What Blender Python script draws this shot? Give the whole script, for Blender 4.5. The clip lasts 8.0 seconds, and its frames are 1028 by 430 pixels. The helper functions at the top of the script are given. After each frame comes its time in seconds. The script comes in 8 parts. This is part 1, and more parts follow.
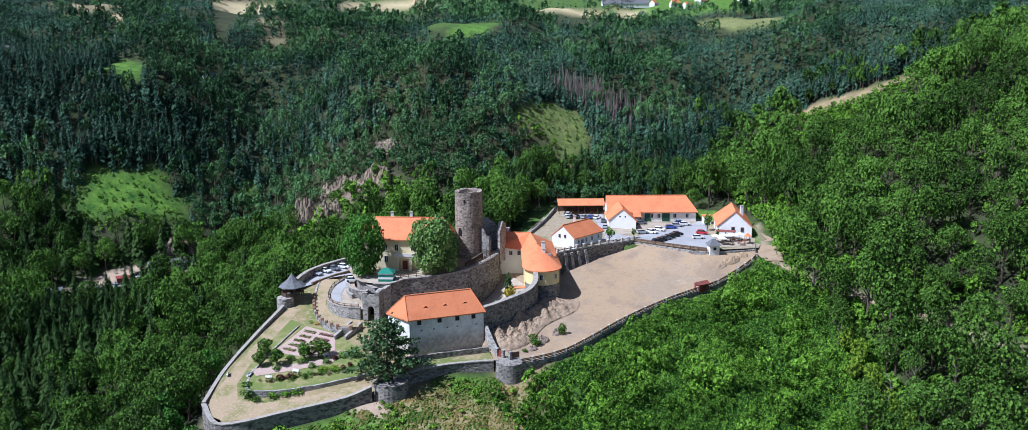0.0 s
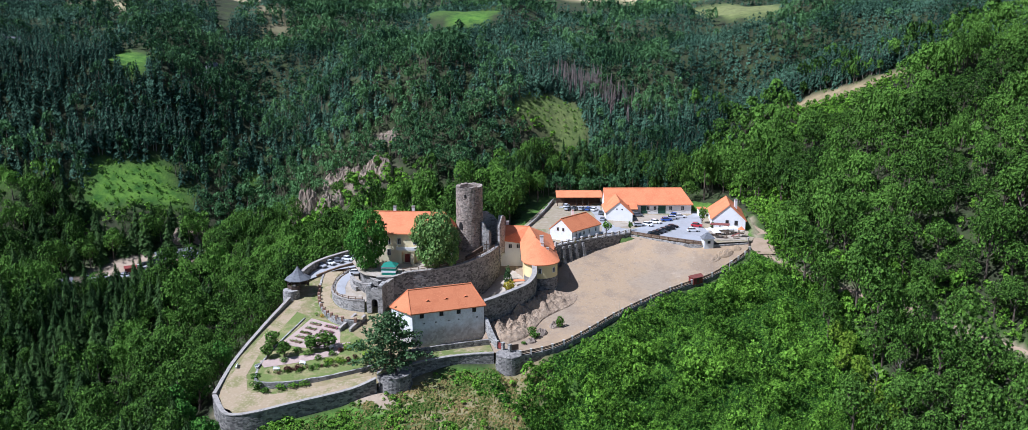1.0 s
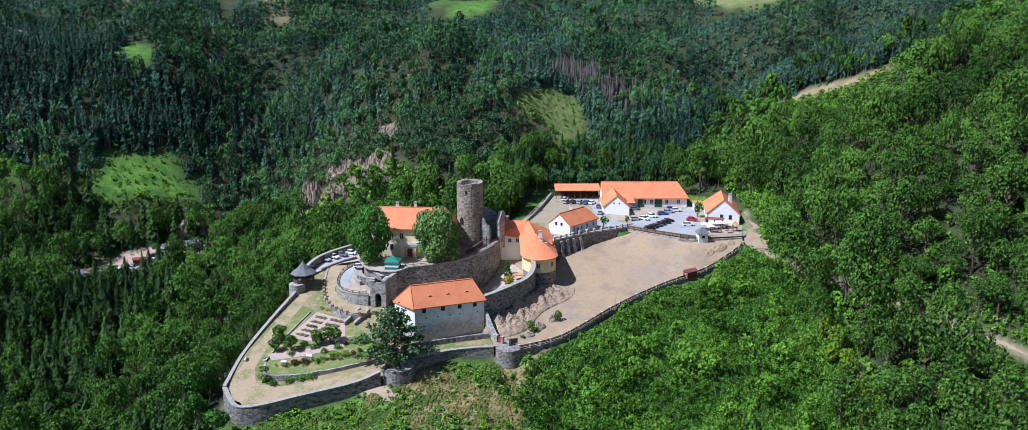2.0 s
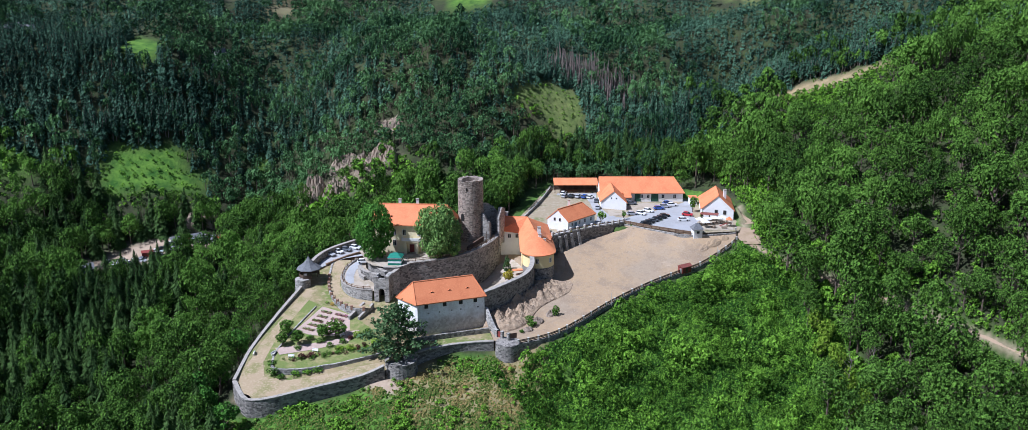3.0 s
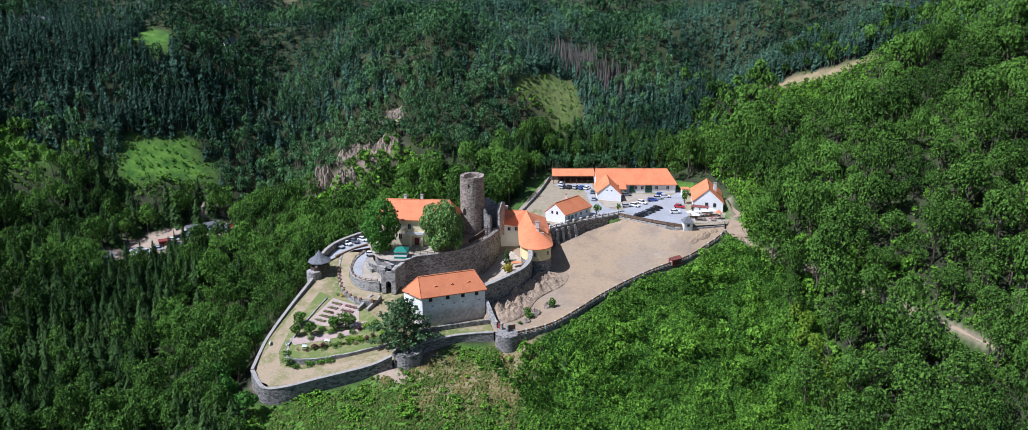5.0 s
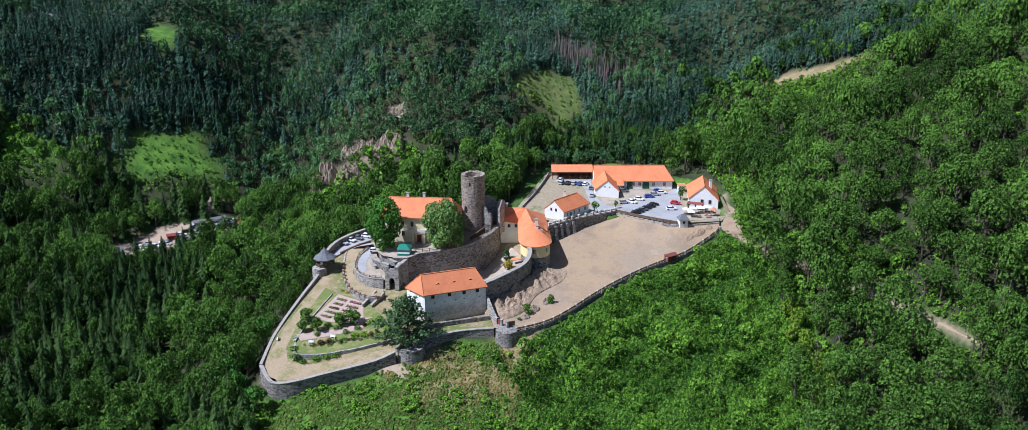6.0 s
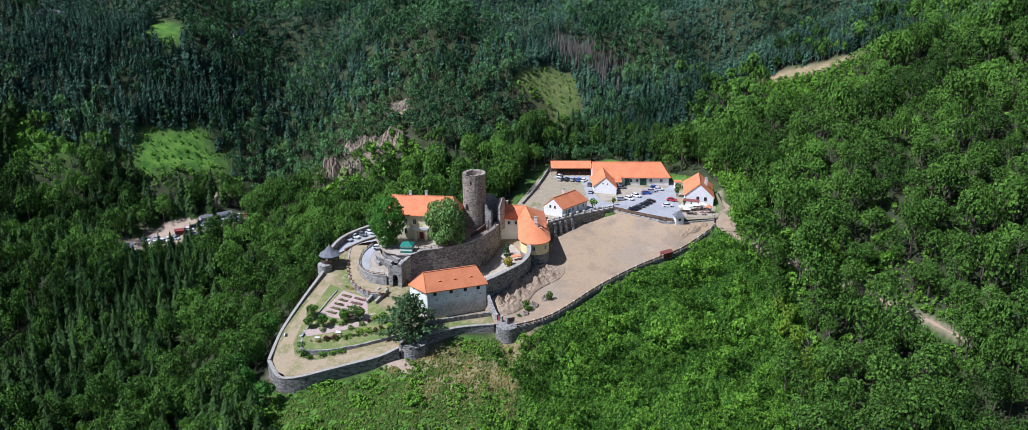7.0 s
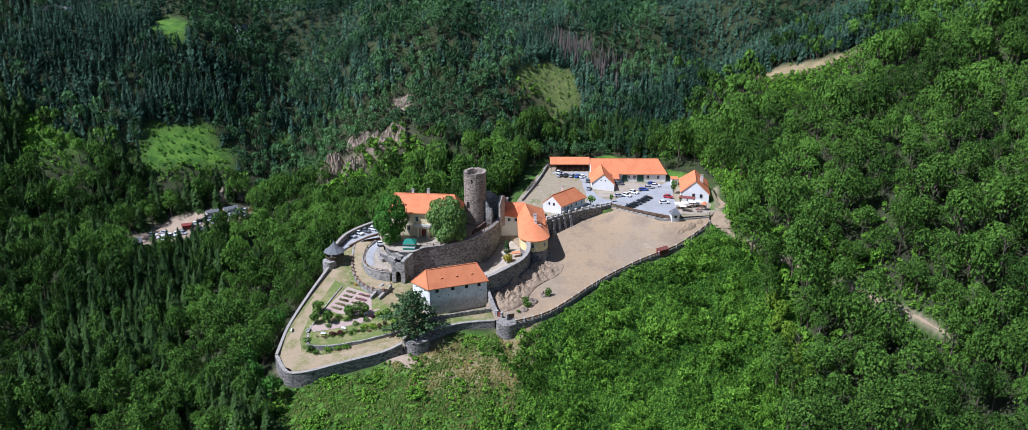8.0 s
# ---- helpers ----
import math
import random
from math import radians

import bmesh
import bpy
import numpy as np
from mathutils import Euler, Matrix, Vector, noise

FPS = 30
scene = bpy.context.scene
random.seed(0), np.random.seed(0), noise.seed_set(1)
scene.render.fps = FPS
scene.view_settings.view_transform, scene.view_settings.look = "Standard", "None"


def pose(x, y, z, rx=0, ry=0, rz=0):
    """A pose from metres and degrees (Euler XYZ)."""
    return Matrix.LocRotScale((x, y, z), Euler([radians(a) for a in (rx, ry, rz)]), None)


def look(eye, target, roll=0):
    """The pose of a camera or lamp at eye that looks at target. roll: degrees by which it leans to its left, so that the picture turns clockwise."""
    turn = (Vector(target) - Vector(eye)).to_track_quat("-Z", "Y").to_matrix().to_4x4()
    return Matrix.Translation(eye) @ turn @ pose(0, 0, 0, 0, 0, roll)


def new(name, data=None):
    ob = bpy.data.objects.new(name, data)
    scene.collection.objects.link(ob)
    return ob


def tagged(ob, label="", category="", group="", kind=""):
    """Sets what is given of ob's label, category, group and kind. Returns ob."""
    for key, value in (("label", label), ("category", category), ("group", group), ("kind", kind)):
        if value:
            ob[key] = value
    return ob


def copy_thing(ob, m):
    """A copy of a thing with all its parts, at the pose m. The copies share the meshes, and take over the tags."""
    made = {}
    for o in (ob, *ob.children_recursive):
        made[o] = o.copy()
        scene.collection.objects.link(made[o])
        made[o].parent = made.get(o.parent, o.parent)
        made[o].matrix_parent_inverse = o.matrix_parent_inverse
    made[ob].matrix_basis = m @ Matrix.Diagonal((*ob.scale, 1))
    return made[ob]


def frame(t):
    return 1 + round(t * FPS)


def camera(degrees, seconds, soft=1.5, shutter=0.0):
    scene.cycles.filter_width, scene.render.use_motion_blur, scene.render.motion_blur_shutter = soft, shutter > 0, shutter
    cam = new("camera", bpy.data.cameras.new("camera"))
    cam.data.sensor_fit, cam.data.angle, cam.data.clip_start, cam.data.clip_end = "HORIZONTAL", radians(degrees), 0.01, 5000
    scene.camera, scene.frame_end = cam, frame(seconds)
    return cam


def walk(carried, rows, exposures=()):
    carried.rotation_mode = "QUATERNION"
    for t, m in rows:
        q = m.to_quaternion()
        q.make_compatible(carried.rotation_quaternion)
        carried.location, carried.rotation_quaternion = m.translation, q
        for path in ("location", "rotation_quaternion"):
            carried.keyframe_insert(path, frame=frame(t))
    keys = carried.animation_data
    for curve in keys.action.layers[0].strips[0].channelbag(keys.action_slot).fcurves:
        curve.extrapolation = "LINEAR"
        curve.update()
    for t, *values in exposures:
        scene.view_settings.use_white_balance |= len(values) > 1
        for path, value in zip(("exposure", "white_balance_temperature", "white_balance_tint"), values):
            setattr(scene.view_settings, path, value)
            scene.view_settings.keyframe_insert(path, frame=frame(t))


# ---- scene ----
cam = camera(60, 8.0, soft=0.45)
walk(cam, [
    (0, look((-0.06, 25.46, 71.24), (-0.61, 319.07, 9.68), -0.317)),
    (0.5, look((-0.28, 22.40, 74.30), (-0.50, 315.28, 9.31), -0.239)),
    (1, look((-0.39, 19.30, 77.44), (-0.40, 311.42, 9.15), -0.178)),
    (1.5, look((-0.38, 16.17, 80.66), (-0.31, 307.52, 9.16), -0.133)),
    (2.25, look((-0.21, 11.41, 85.64), (-0.18, 301.59, 9.51), -0.089)),
    (3, look((0.11, 6.62, 90.78), (-0.06, 295.60, 10.22), -0.068)),
    (3.5, look((0.38, 3.41, 94.29), (0.02, 291.57, 10.86), -0.062)),
    (4, look((0.68, 0.19, 97.87), (0.09, 287.53, 11.63), -0.060)),
    (4.5, look((0.99, -3.02, 101.51), (0.16, 283.48, 12.52), -0.060)),
    (5.25, look((1.45, -7.81, 107.10), (0.26, 277.39, 14.05), -0.059)),
    (6, look((1.85, -12.56, 112.82), (0.35, 271.31, 15.77), -0.050)),
    (6.5, look((2.06, -15.69, 116.70), (0.41, 267.26, 17.02), -0.035)),
    (7, look((2.21, -18.78, 120.64), (0.46, 263.22, 18.33), -0.011)),
    (7.5, look((2.27, -21.84, 124.63), (0.50, 259.20, 19.68), 0.025)),
    (8, look((2.23, -24.84, 128.67), (0.54, 255.20, 21.08), 0.074)),
], exposures=[(0, 0.44, 5300, 16), (8, 0.33, 5400, 16)])

# ---- light ----
SUN_FROM = Vector((-0.70, -0.25, 1.0)).normalized()
sun_data = bpy.data.lights.new("sun", "SUN")
sun_data.energy, sun_data.angle, sun_data.color = 5.0, radians(0.6), (1.0, 0.97, 0.925)
sun = new("sun", sun_data)
sun.matrix_world = look(SUN_FROM * 900 + Vector((0, 300, 0)), (0, 300, 0))
world = bpy.data.worlds.new("sky")
world.use_nodes = True
scene.world = world
wn = world.node_tree
sky = wn.nodes.new("ShaderNodeTexSky")
sky.sky_type, sky.sun_disc = "NISHITA", False
sky.sun_elevation = math.asin(SUN_FROM.z)
sky.sun_rotation = math.atan2(SUN_FROM.x, SUN_FROM.y)
wn.links.new(sky.outputs[0], wn.nodes["Background"].inputs[0])
wn.nodes["Background"].inputs[1].default_value = 0.05


# ---- materials ----
def material(name, base, rough=0.9, vary=(), bump=0.0, bump_scale=2.0, metal=0.0):
    """vary: rows of (scale per metre, colour, low, high): noise between low and high lays that colour over the base."""
    m = bpy.data.materials.new(name)
    m.use_nodes = True
    nt = m.node_tree
    b = nt.nodes["Principled BSDF"]
    b.inputs["Roughness"].default_value = rough
    b.inputs["Metallic"].default_value = metal
    b.inputs["Specular IOR Level"].default_value = 0.3
    geo = nt.nodes.new("ShaderNodeNewGeometry")
    rgb = nt.nodes.new("ShaderNodeRGB")
    rgb.outputs[0].default_value = (*base, 1)
    last = rgb.outputs[0]
    for i, (scale, colour, low, high) in enumerate(vary):
        n = nt.nodes.new("ShaderNodeTexNoise")
        n.inputs["Scale"].default_value, n.inputs["Detail"].default_value = scale, 6
        n.inputs["Roughness"].default_value = 0.62
        off = nt.nodes.new("ShaderNodeVectorMath")
        off.operation = "ADD"
        off.inputs[1].default_value = (13.7 * i, 5.1 * i, 3.3 * i)
        nt.links.new(geo.outputs["Position"], off.inputs[0])
        nt.links.new(off.outputs[0], n.inputs["Vector"])
        r = nt.nodes.new("ShaderNodeMapRange")
        r.inputs[1].default_value, r.inputs[2].default_value = low, high
        nt.links.new(n.outputs[0], r.inputs[0])
        mix = nt.nodes.new("ShaderNodeMix")
        mix.data_type = "RGBA"
        mix.inputs[7].default_value = (*colour, 1)
        nt.links.new(r.outputs[0], mix.inputs[0])
        nt.links.new(last, mix.inputs[6])
        last = mix.outputs[2]
    nt.links.new(last, b.inputs["Base Color"])
    if bump:
        n = nt.nodes.new("ShaderNodeTexNoise")
        n.inputs["Scale"].default_value, n.inputs["Detail"].default_value = bump_scale, 5
        nt.links.new(geo.outputs["Position"], n.inputs["Vector"])
        bp = nt.nodes.new("ShaderNodeBump")
        bp.inputs["Strength"].default_value, bp.inputs["Distance"].default_value = 1.0, bump
        nt.links.new(n.outputs[0], bp.inputs["Height"])
        nt.links.new(bp.outputs[0], b.inputs["Normal"])
    return m


def rubble(name, base, dark, light, size=0.55, stain=(0.05, 0.05, 0.04)):
    """Rubble masonry: stones of uneven tone with sunken joints."""
    m = material(name, base, 0.95, [(0.35, stain, 0.5, 0.78), (1.6, light, 0.52, 0.75)], 0)
    nt = m.node_tree
    b = nt.nodes["Principled BSDF"]
    geo = nt.nodes["Geometry"]
    mp = nt.nodes.new("ShaderNodeMapping")
    mp.inputs["Scale"].default_value = (1, 1, 1.7)
    nt.links.new(geo.outputs["Position"], mp.inputs[0])
    v = nt.nodes.new("ShaderNodeTexVoronoi")
    v.inputs["Scale"].default_value = 1 / size
    nt.links.new(mp.outputs[0], v.inputs["Vector"])
    hsv = nt.nodes.new("ShaderNodeSeparateColor")
    nt.links.new(v.outputs["Color"], hsv.inputs[0])
    r = nt.nodes.new("ShaderNodeMapRange")
    r.inputs[1].default_value, r.inputs[2].default_value = 0.35, 1.0
    nt.links.new(hsv.outputs[0], r.inputs[0])
    mix = nt.nodes.new("ShaderNodeMix")
    mix.data_type = "RGBA"
    mix.inputs[7].default_value = (*dark, 1)
    old = b.inputs["Base Color"].links[0].from_socket
    nt.links.new(r.outputs[0], mix.inputs[0])
    nt.links.new(old, mix.inputs[6])
    nt.links.new(mix.outputs[2], b.inputs["Base Color"])
    e = nt.nodes.new("ShaderNodeTexVoronoi")
    e.feature = "DISTANCE_TO_EDGE"
    e.inputs["Scale"].default_value = 1 / size
    nt.links.new(mp.outputs[0], e.inputs["Vector"])
    bp = nt.nodes.new("ShaderNodeBump")
    bp.inputs["Distance"].default_value = 0.12
    nt.links.new(e.outputs["Distance"], bp.inputs["Height"])
    nt.links.new(bp.outputs[0], b.inputs["Normal"])
    return m


def foliage(name, dark, light, sheen=0.25, clump=0.36, grain=2.3, gaps=0.0):
    """Leaves: each tree has its tone, each clump its own; gaps: how much of a clump stands open between its leaves."""
    m = bpy.data.materials.new(name)
    m.use_nodes = True
    nt = m.node_tree
    b = nt.nodes["Principled BSDF"]
    b.inputs["Roughness"].default_value = 0.6
    b.inputs["Specular IOR Level"].default_value = sheen
    at = nt.nodes.new("ShaderNodeAttribute")
    at.attribute_name = "tone"
    geo = nt.nodes.new("ShaderNodeNewGeometry")
    mul = nt.nodes.new("ShaderNodeMath")
    mul.operation = "MULTIPLY_ADD"
    mul.inputs[1].default_value = clump
    info = nt.nodes.new("ShaderNodeObjectInfo")
    own = nt.nodes.new("ShaderNodeMath")
    own.operation = "MULTIPLY_ADD"
    own.inputs[1].default_value, own.inputs[2].default_value = 0.5, -0.25
    nt.links.new(info.outputs["Random"], own.inputs[0])
    isl = nt.nodes.new("ShaderNodeMath")
    isl.operation = "ADD"
    nt.links.new(geo.outputs["Random Per Island"], isl.inputs[0])
    nt.links.new(own.outputs[0], isl.inputs[1])
    nt.links.new(isl.outputs[0], mul.inputs[0])
    sc = nt.nodes.new("ShaderNodeMath")
    sc.operation = "MULTIPLY"
    sc.inputs[1].default_value = 1 - clump
    nt.links.new(at.outputs["Fac"], sc.inputs[0])
    nt.links.new(sc.outputs[0], mul.inputs[2])
    mix = nt.nodes.new("ShaderNodeMix")
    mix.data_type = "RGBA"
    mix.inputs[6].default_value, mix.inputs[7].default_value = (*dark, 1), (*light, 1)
    # single leaves and twigs within a clump, the shade between them painted dark
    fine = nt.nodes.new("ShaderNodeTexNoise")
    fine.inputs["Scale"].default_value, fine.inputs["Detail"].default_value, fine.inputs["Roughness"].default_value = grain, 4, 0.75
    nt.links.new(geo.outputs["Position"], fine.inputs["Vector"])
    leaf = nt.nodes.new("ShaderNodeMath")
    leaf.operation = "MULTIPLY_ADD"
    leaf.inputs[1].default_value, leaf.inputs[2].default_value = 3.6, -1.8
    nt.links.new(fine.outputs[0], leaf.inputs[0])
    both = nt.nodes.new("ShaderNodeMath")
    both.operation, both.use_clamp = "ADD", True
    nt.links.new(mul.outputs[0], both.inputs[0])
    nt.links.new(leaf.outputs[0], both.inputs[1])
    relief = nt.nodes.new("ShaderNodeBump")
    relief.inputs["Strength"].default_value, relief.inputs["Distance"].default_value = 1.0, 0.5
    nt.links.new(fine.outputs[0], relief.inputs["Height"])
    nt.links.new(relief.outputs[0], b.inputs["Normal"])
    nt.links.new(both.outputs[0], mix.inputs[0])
    if gaps:
        holes = nt.nodes.new("ShaderNodeTexNoise")
        holes.inputs["Scale"].default_value, holes.inputs["Detail"].default_value = grain * 0.75, 2
        nt.links.new(geo.outputs["Position"], holes.inputs["Vector"])
        cut = nt.nodes.new("ShaderNodeMath")
        cut.operation = "GREATER_THAN"
        cut.inputs[1].default_value = 0.36 + 0.14 * gaps
        nt.links.new(holes.outputs[0], cut.inputs[0])
        nt.links.new(cut.outputs[0], b.inputs["Alpha"])
    nt.links.new(mix.outputs[2], b.inputs["Base Color"])
    tr = nt.nodes.new("ShaderNodeBsdfTranslucent")
    nt.links.new(mix.outputs[2], tr.inputs[0])
    ms = nt.nodes.new("ShaderNodeMixShader")
    ms.inputs[0].default_value = 0.06
    nt.links.new(b.outputs[0], ms.inputs[1])
    nt.links.new(tr.outputs[0], ms.inputs[2])
    nt.links.new(ms.outputs[0], nt.nodes["Material Output"].inputs[0])
    return m


M_STONE = rubble("rubble_stone", (0.265, 0.245, 0.218), (0.076, 0.071, 0.066), (0.47, 0.435, 0.385), 0.75)
M_STONE_PALE = rubble("pale_rubble", (0.37, 0.35, 0.315), (0.15, 0.142, 0.13), (0.52, 0.495, 0.445), 0.7)
M_TOWER = rubble("tower_stone", (0.36, 0.295, 0.235), (0.13, 0.105, 0.085), (0.54, 0.48, 0.41), 0.6)
M_BRICKPIER = material("pier_brick", (0.26, 0.15, 0.10), 0.95, [(2.5, (0.36, 0.26, 0.19), 0.5, 0.7)], 0.03, 8)
M_PARAPET = material("wall_coping", (0.34, 0.31, 0.27), 0.95, [(1.2, (0.18, 0.17, 0.15), 0.5, 0.7)], 0.06, 4)
M_TILE = material("clay_tile", (0.66, 0.225, 0.095), 0.8, [(0.25, (0.55, 0.17, 0.07), 0.45, 0.7), (3.0, (0.74, 0.29, 0.13), 0.5, 0.75)], 0.03, 6)
M_SLATE = material("grey_shingle", (0.16, 0.165, 0.17), 0.8, [(1.5, (0.10, 0.10, 0.11), 0.45, 0.7)], 0.03, 5)
M_WHITE = material("white_lime_plaster", (0.80, 0.79, 0.76), 0.9, [(0.5, (0.70, 0.68, 0.64), 0.5, 0.8)], 0.01, 3)
M_OLDPLASTER = material("worn_plaster", (0.82, 0.82, 0.80), 0.95, [(0.3, (0.62, 0.60, 0.56), 0.52, 0.68), (1.4, (0.62, 0.60, 0.56), 0.5, 0.7)], 0.04, 2)


def bare_masonry(m, low, high, colour, dark):
    """Plaster that has fallen off the lower courses in ragged patches, with stone showing."""
    nt = m.node_tree
    b = nt.nodes["Principled BSDF"]
    geo = nt.nodes["Geometry"]
    sep = nt.nodes.new("ShaderNodeSeparateXYZ")
    nt.links.new(geo.outputs["Position"], sep.inputs[0])
    n = nt.nodes.new("ShaderNodeTexNoise")
    n.inputs["Scale"].default_value, n.inputs["Detail"].default_value = 0.35, 8
    nt.links.new(geo.outputs["Position"], n.inputs["Vector"])
    add = nt.nodes.new("ShaderNodeMath")
    add.operation = "MULTIPLY_ADD"
    add.inputs[1].default_value = 6.0
    nt.links.new(n.outputs[0], add.inputs[0])
    nt.links.new(sep.outputs[2], add.inputs[2])
    mr = nt.nodes.new("ShaderNodeMapRange")
    mr.inputs[1].default_value, mr.inputs[2].default_value = high + 3, low + 3
    nt.links.new(add.outputs[0], mr.inputs[0])
    v = nt.nodes.new("ShaderNodeTexVoronoi")
    v.inputs["Scale"].default_value = 1.6
    nt.links.new(geo.outputs["Position"], v.inputs["Vector"])
    sc = nt.nodes.new("ShaderNodeSeparateColor")
    nt.links.new(v.outputs["Color"], sc.inputs[0])
    stone = nt.nodes.new("ShaderNodeMix")
    stone.data_type = "RGBA"
    stone.inputs[6].default_value, stone.inputs[7].default_value = (*colour, 1), (*dark, 1)
    nt.links.new(sc.outputs[0], stone.inputs[0])
    mix = nt.nodes.new("ShaderNodeMix")
    mix.data_type = "RGBA"
    old = b.inputs["Base Color"].links[0].from_socket
    nt.links.new(mr.outputs[0], mix.inputs[0])
    nt.links.new(old, mix.inputs[6])
    nt.links.new(stone.outputs[2], mix.inputs[7])
    nt.links.new(mix.outputs[2], b.inputs["Base Color"])


bare_masonry(M_OLDPLASTER, -10.6, -7.4, (0.62, 0.58, 0.52), (0.42, 0.38, 0.33))
M_YELLOW = material("yellow_plaster", (0.80, 0.66, 0.34), 0.9, [(0.5, (0.74, 0.60, 0.32), 0.5, 0.8)], 0.01, 3)
M_CREAM = material("cream_plaster", (0.80, 0.70, 0.45), 0.9, [(0.5, (0.74, 0.64, 0.42), 0.5, 0.8)], 0.01, 3)
M_SAND = material("dry_gravel", (0.35, 0.25, 0.15), 0.98, [(0.05, (0.31, 0.24, 0.165), 0.45, 0.6), (0.11, (0.25, 0.185, 0.125), 0.48, 0.64), (0.7, (0.26, 0.195, 0.135), 0.52, 0.72), (0.06, (0.47, 0.385, 0.29), 0.66, 0.74), (2.5, (0.39, 0.325, 0.25), 0.55, 0.72)], 0.12, 1.6)
M_COURT = material("court_gravel", (0.38, 0.32, 0.25), 0.98, [(0.2, (0.29, 0.24, 0.165), 0.45, 0.62), (0.7, (0.42, 0.37, 0.31), 0.52, 0.7)], 0.03, 3)
M_ASPHALT = material("pale_gravel_road", (0.345, 0.345, 0.35), 0.95, [(0.15, (0.29, 0.285, 0.28), 0.45, 0.65), (2, (0.40, 0.40, 0.40), 0.55, 0.7)], 0.02, 6)
M_DRYGRASS = material("dry_lawn", (0.275, 0.215, 0.115), 0.98, [(0.08, (0.135, 0.165, 0.045), 0.45, 0.6), (0.6, (0.36, 0.28, 0.175), 0.5, 0.68)], 0.06, 5)
M_FARMLAWN = material("worn_farm_lawn", (0.30, 0.245, 0.16), 0.98, [(0.1, (0.17, 0.18, 0.07), 0.52, 0.66), (0.7, (0.38, 0.32, 0.24), 0.5, 0.68)], 0.06, 5)
M_STRAWGRASS = material("worn_track", (0.34, 0.26, 0.16), 0.98, [(0.2, (0.22, 0.20, 0.085), 0.46, 0.62), (1.5, (0.42, 0.33, 0.225), 0.5, 0.7)], 0.04, 4)
M_WOOD = material("weathered_wood", (0.17, 0.11, 0.07), 0.9, [(1.5, (0.11, 0.075, 0.05), 0.45, 0.7)], 0.02, 6)
M_DARKWOOD = material("dark_brown_wood", (0.075, 0.05, 0.035), 0.85, [(1.5, (0.11, 0.08, 0.06), 0.45, 0.7)], 0.02, 6)
M_RED = material("dark_red_paint", (0.24, 0.05, 0.04), 0.8, [(1.2, (0.17, 0.04, 0.035), 0.45, 0.7)], 0.01, 6)
M_BARK = material("bark", (0.12, 0.09, 0.065), 0.95, [(2, (0.20, 0.17, 0.14), 0.5, 0.7)], 0.05, 4)
M_DEADWOOD = material("dead_spruce_wood", (0.24, 0.20, 0.18), 0.95, [(0.3, (0.16, 0.11, 0.09), 0.4, 0.7)], 0.02, 4)
M_DARK = material("dark_opening", (0.015, 0.014, 0.013), 0.9)
M_GLASS = material("window_pane", (0.03, 0.035, 0.04), 0.08)
M_ROCK = material("pale_rock", (0.30, 0.24, 0.185), 0.95, [(0.25, (0.17, 0.13, 0.10), 0.45, 0.62), (1.2, (0.40, 0.33, 0.26), 0.52, 0.7)], 0.3, 1.2)
# dark end of each pair lowered, putting crown shade into the leaf colour
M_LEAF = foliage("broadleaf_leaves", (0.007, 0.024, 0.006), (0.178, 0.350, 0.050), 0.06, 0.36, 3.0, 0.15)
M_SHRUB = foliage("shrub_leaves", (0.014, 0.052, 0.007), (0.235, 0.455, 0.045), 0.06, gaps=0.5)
# spruce blue-green, with distance haze mixed into the colour as extra blue
M_NEEDLE_HAZY = foliage("hazy_spruce_needles", (0.010, 0.032, 0.022), (0.100, 0.190, 0.115), 0.04, 0.3, 1.6, 0.8)
M_NEEDLE_NEAR = foliage("near_spruce_needles", (0.012, 0.034, 0.010), (0.085, 0.150, 0.040), 0.04, 0.4, gaps=0.7)
M_WEEDS = foliage("weeds_and_straw", (0.040, 0.105, 0.012), (0.38, 0.25, 0.11), 0.05)
# leaves of the far wood: atmospheric haze painted in as a bluer green
M_LEAF_HAZY = foliage("hazy_hill_leaves", (0.012, 0.042, 0.021), (0.140, 0.275, 0.095), 0.05, 0.25, 1.6, 0.8)


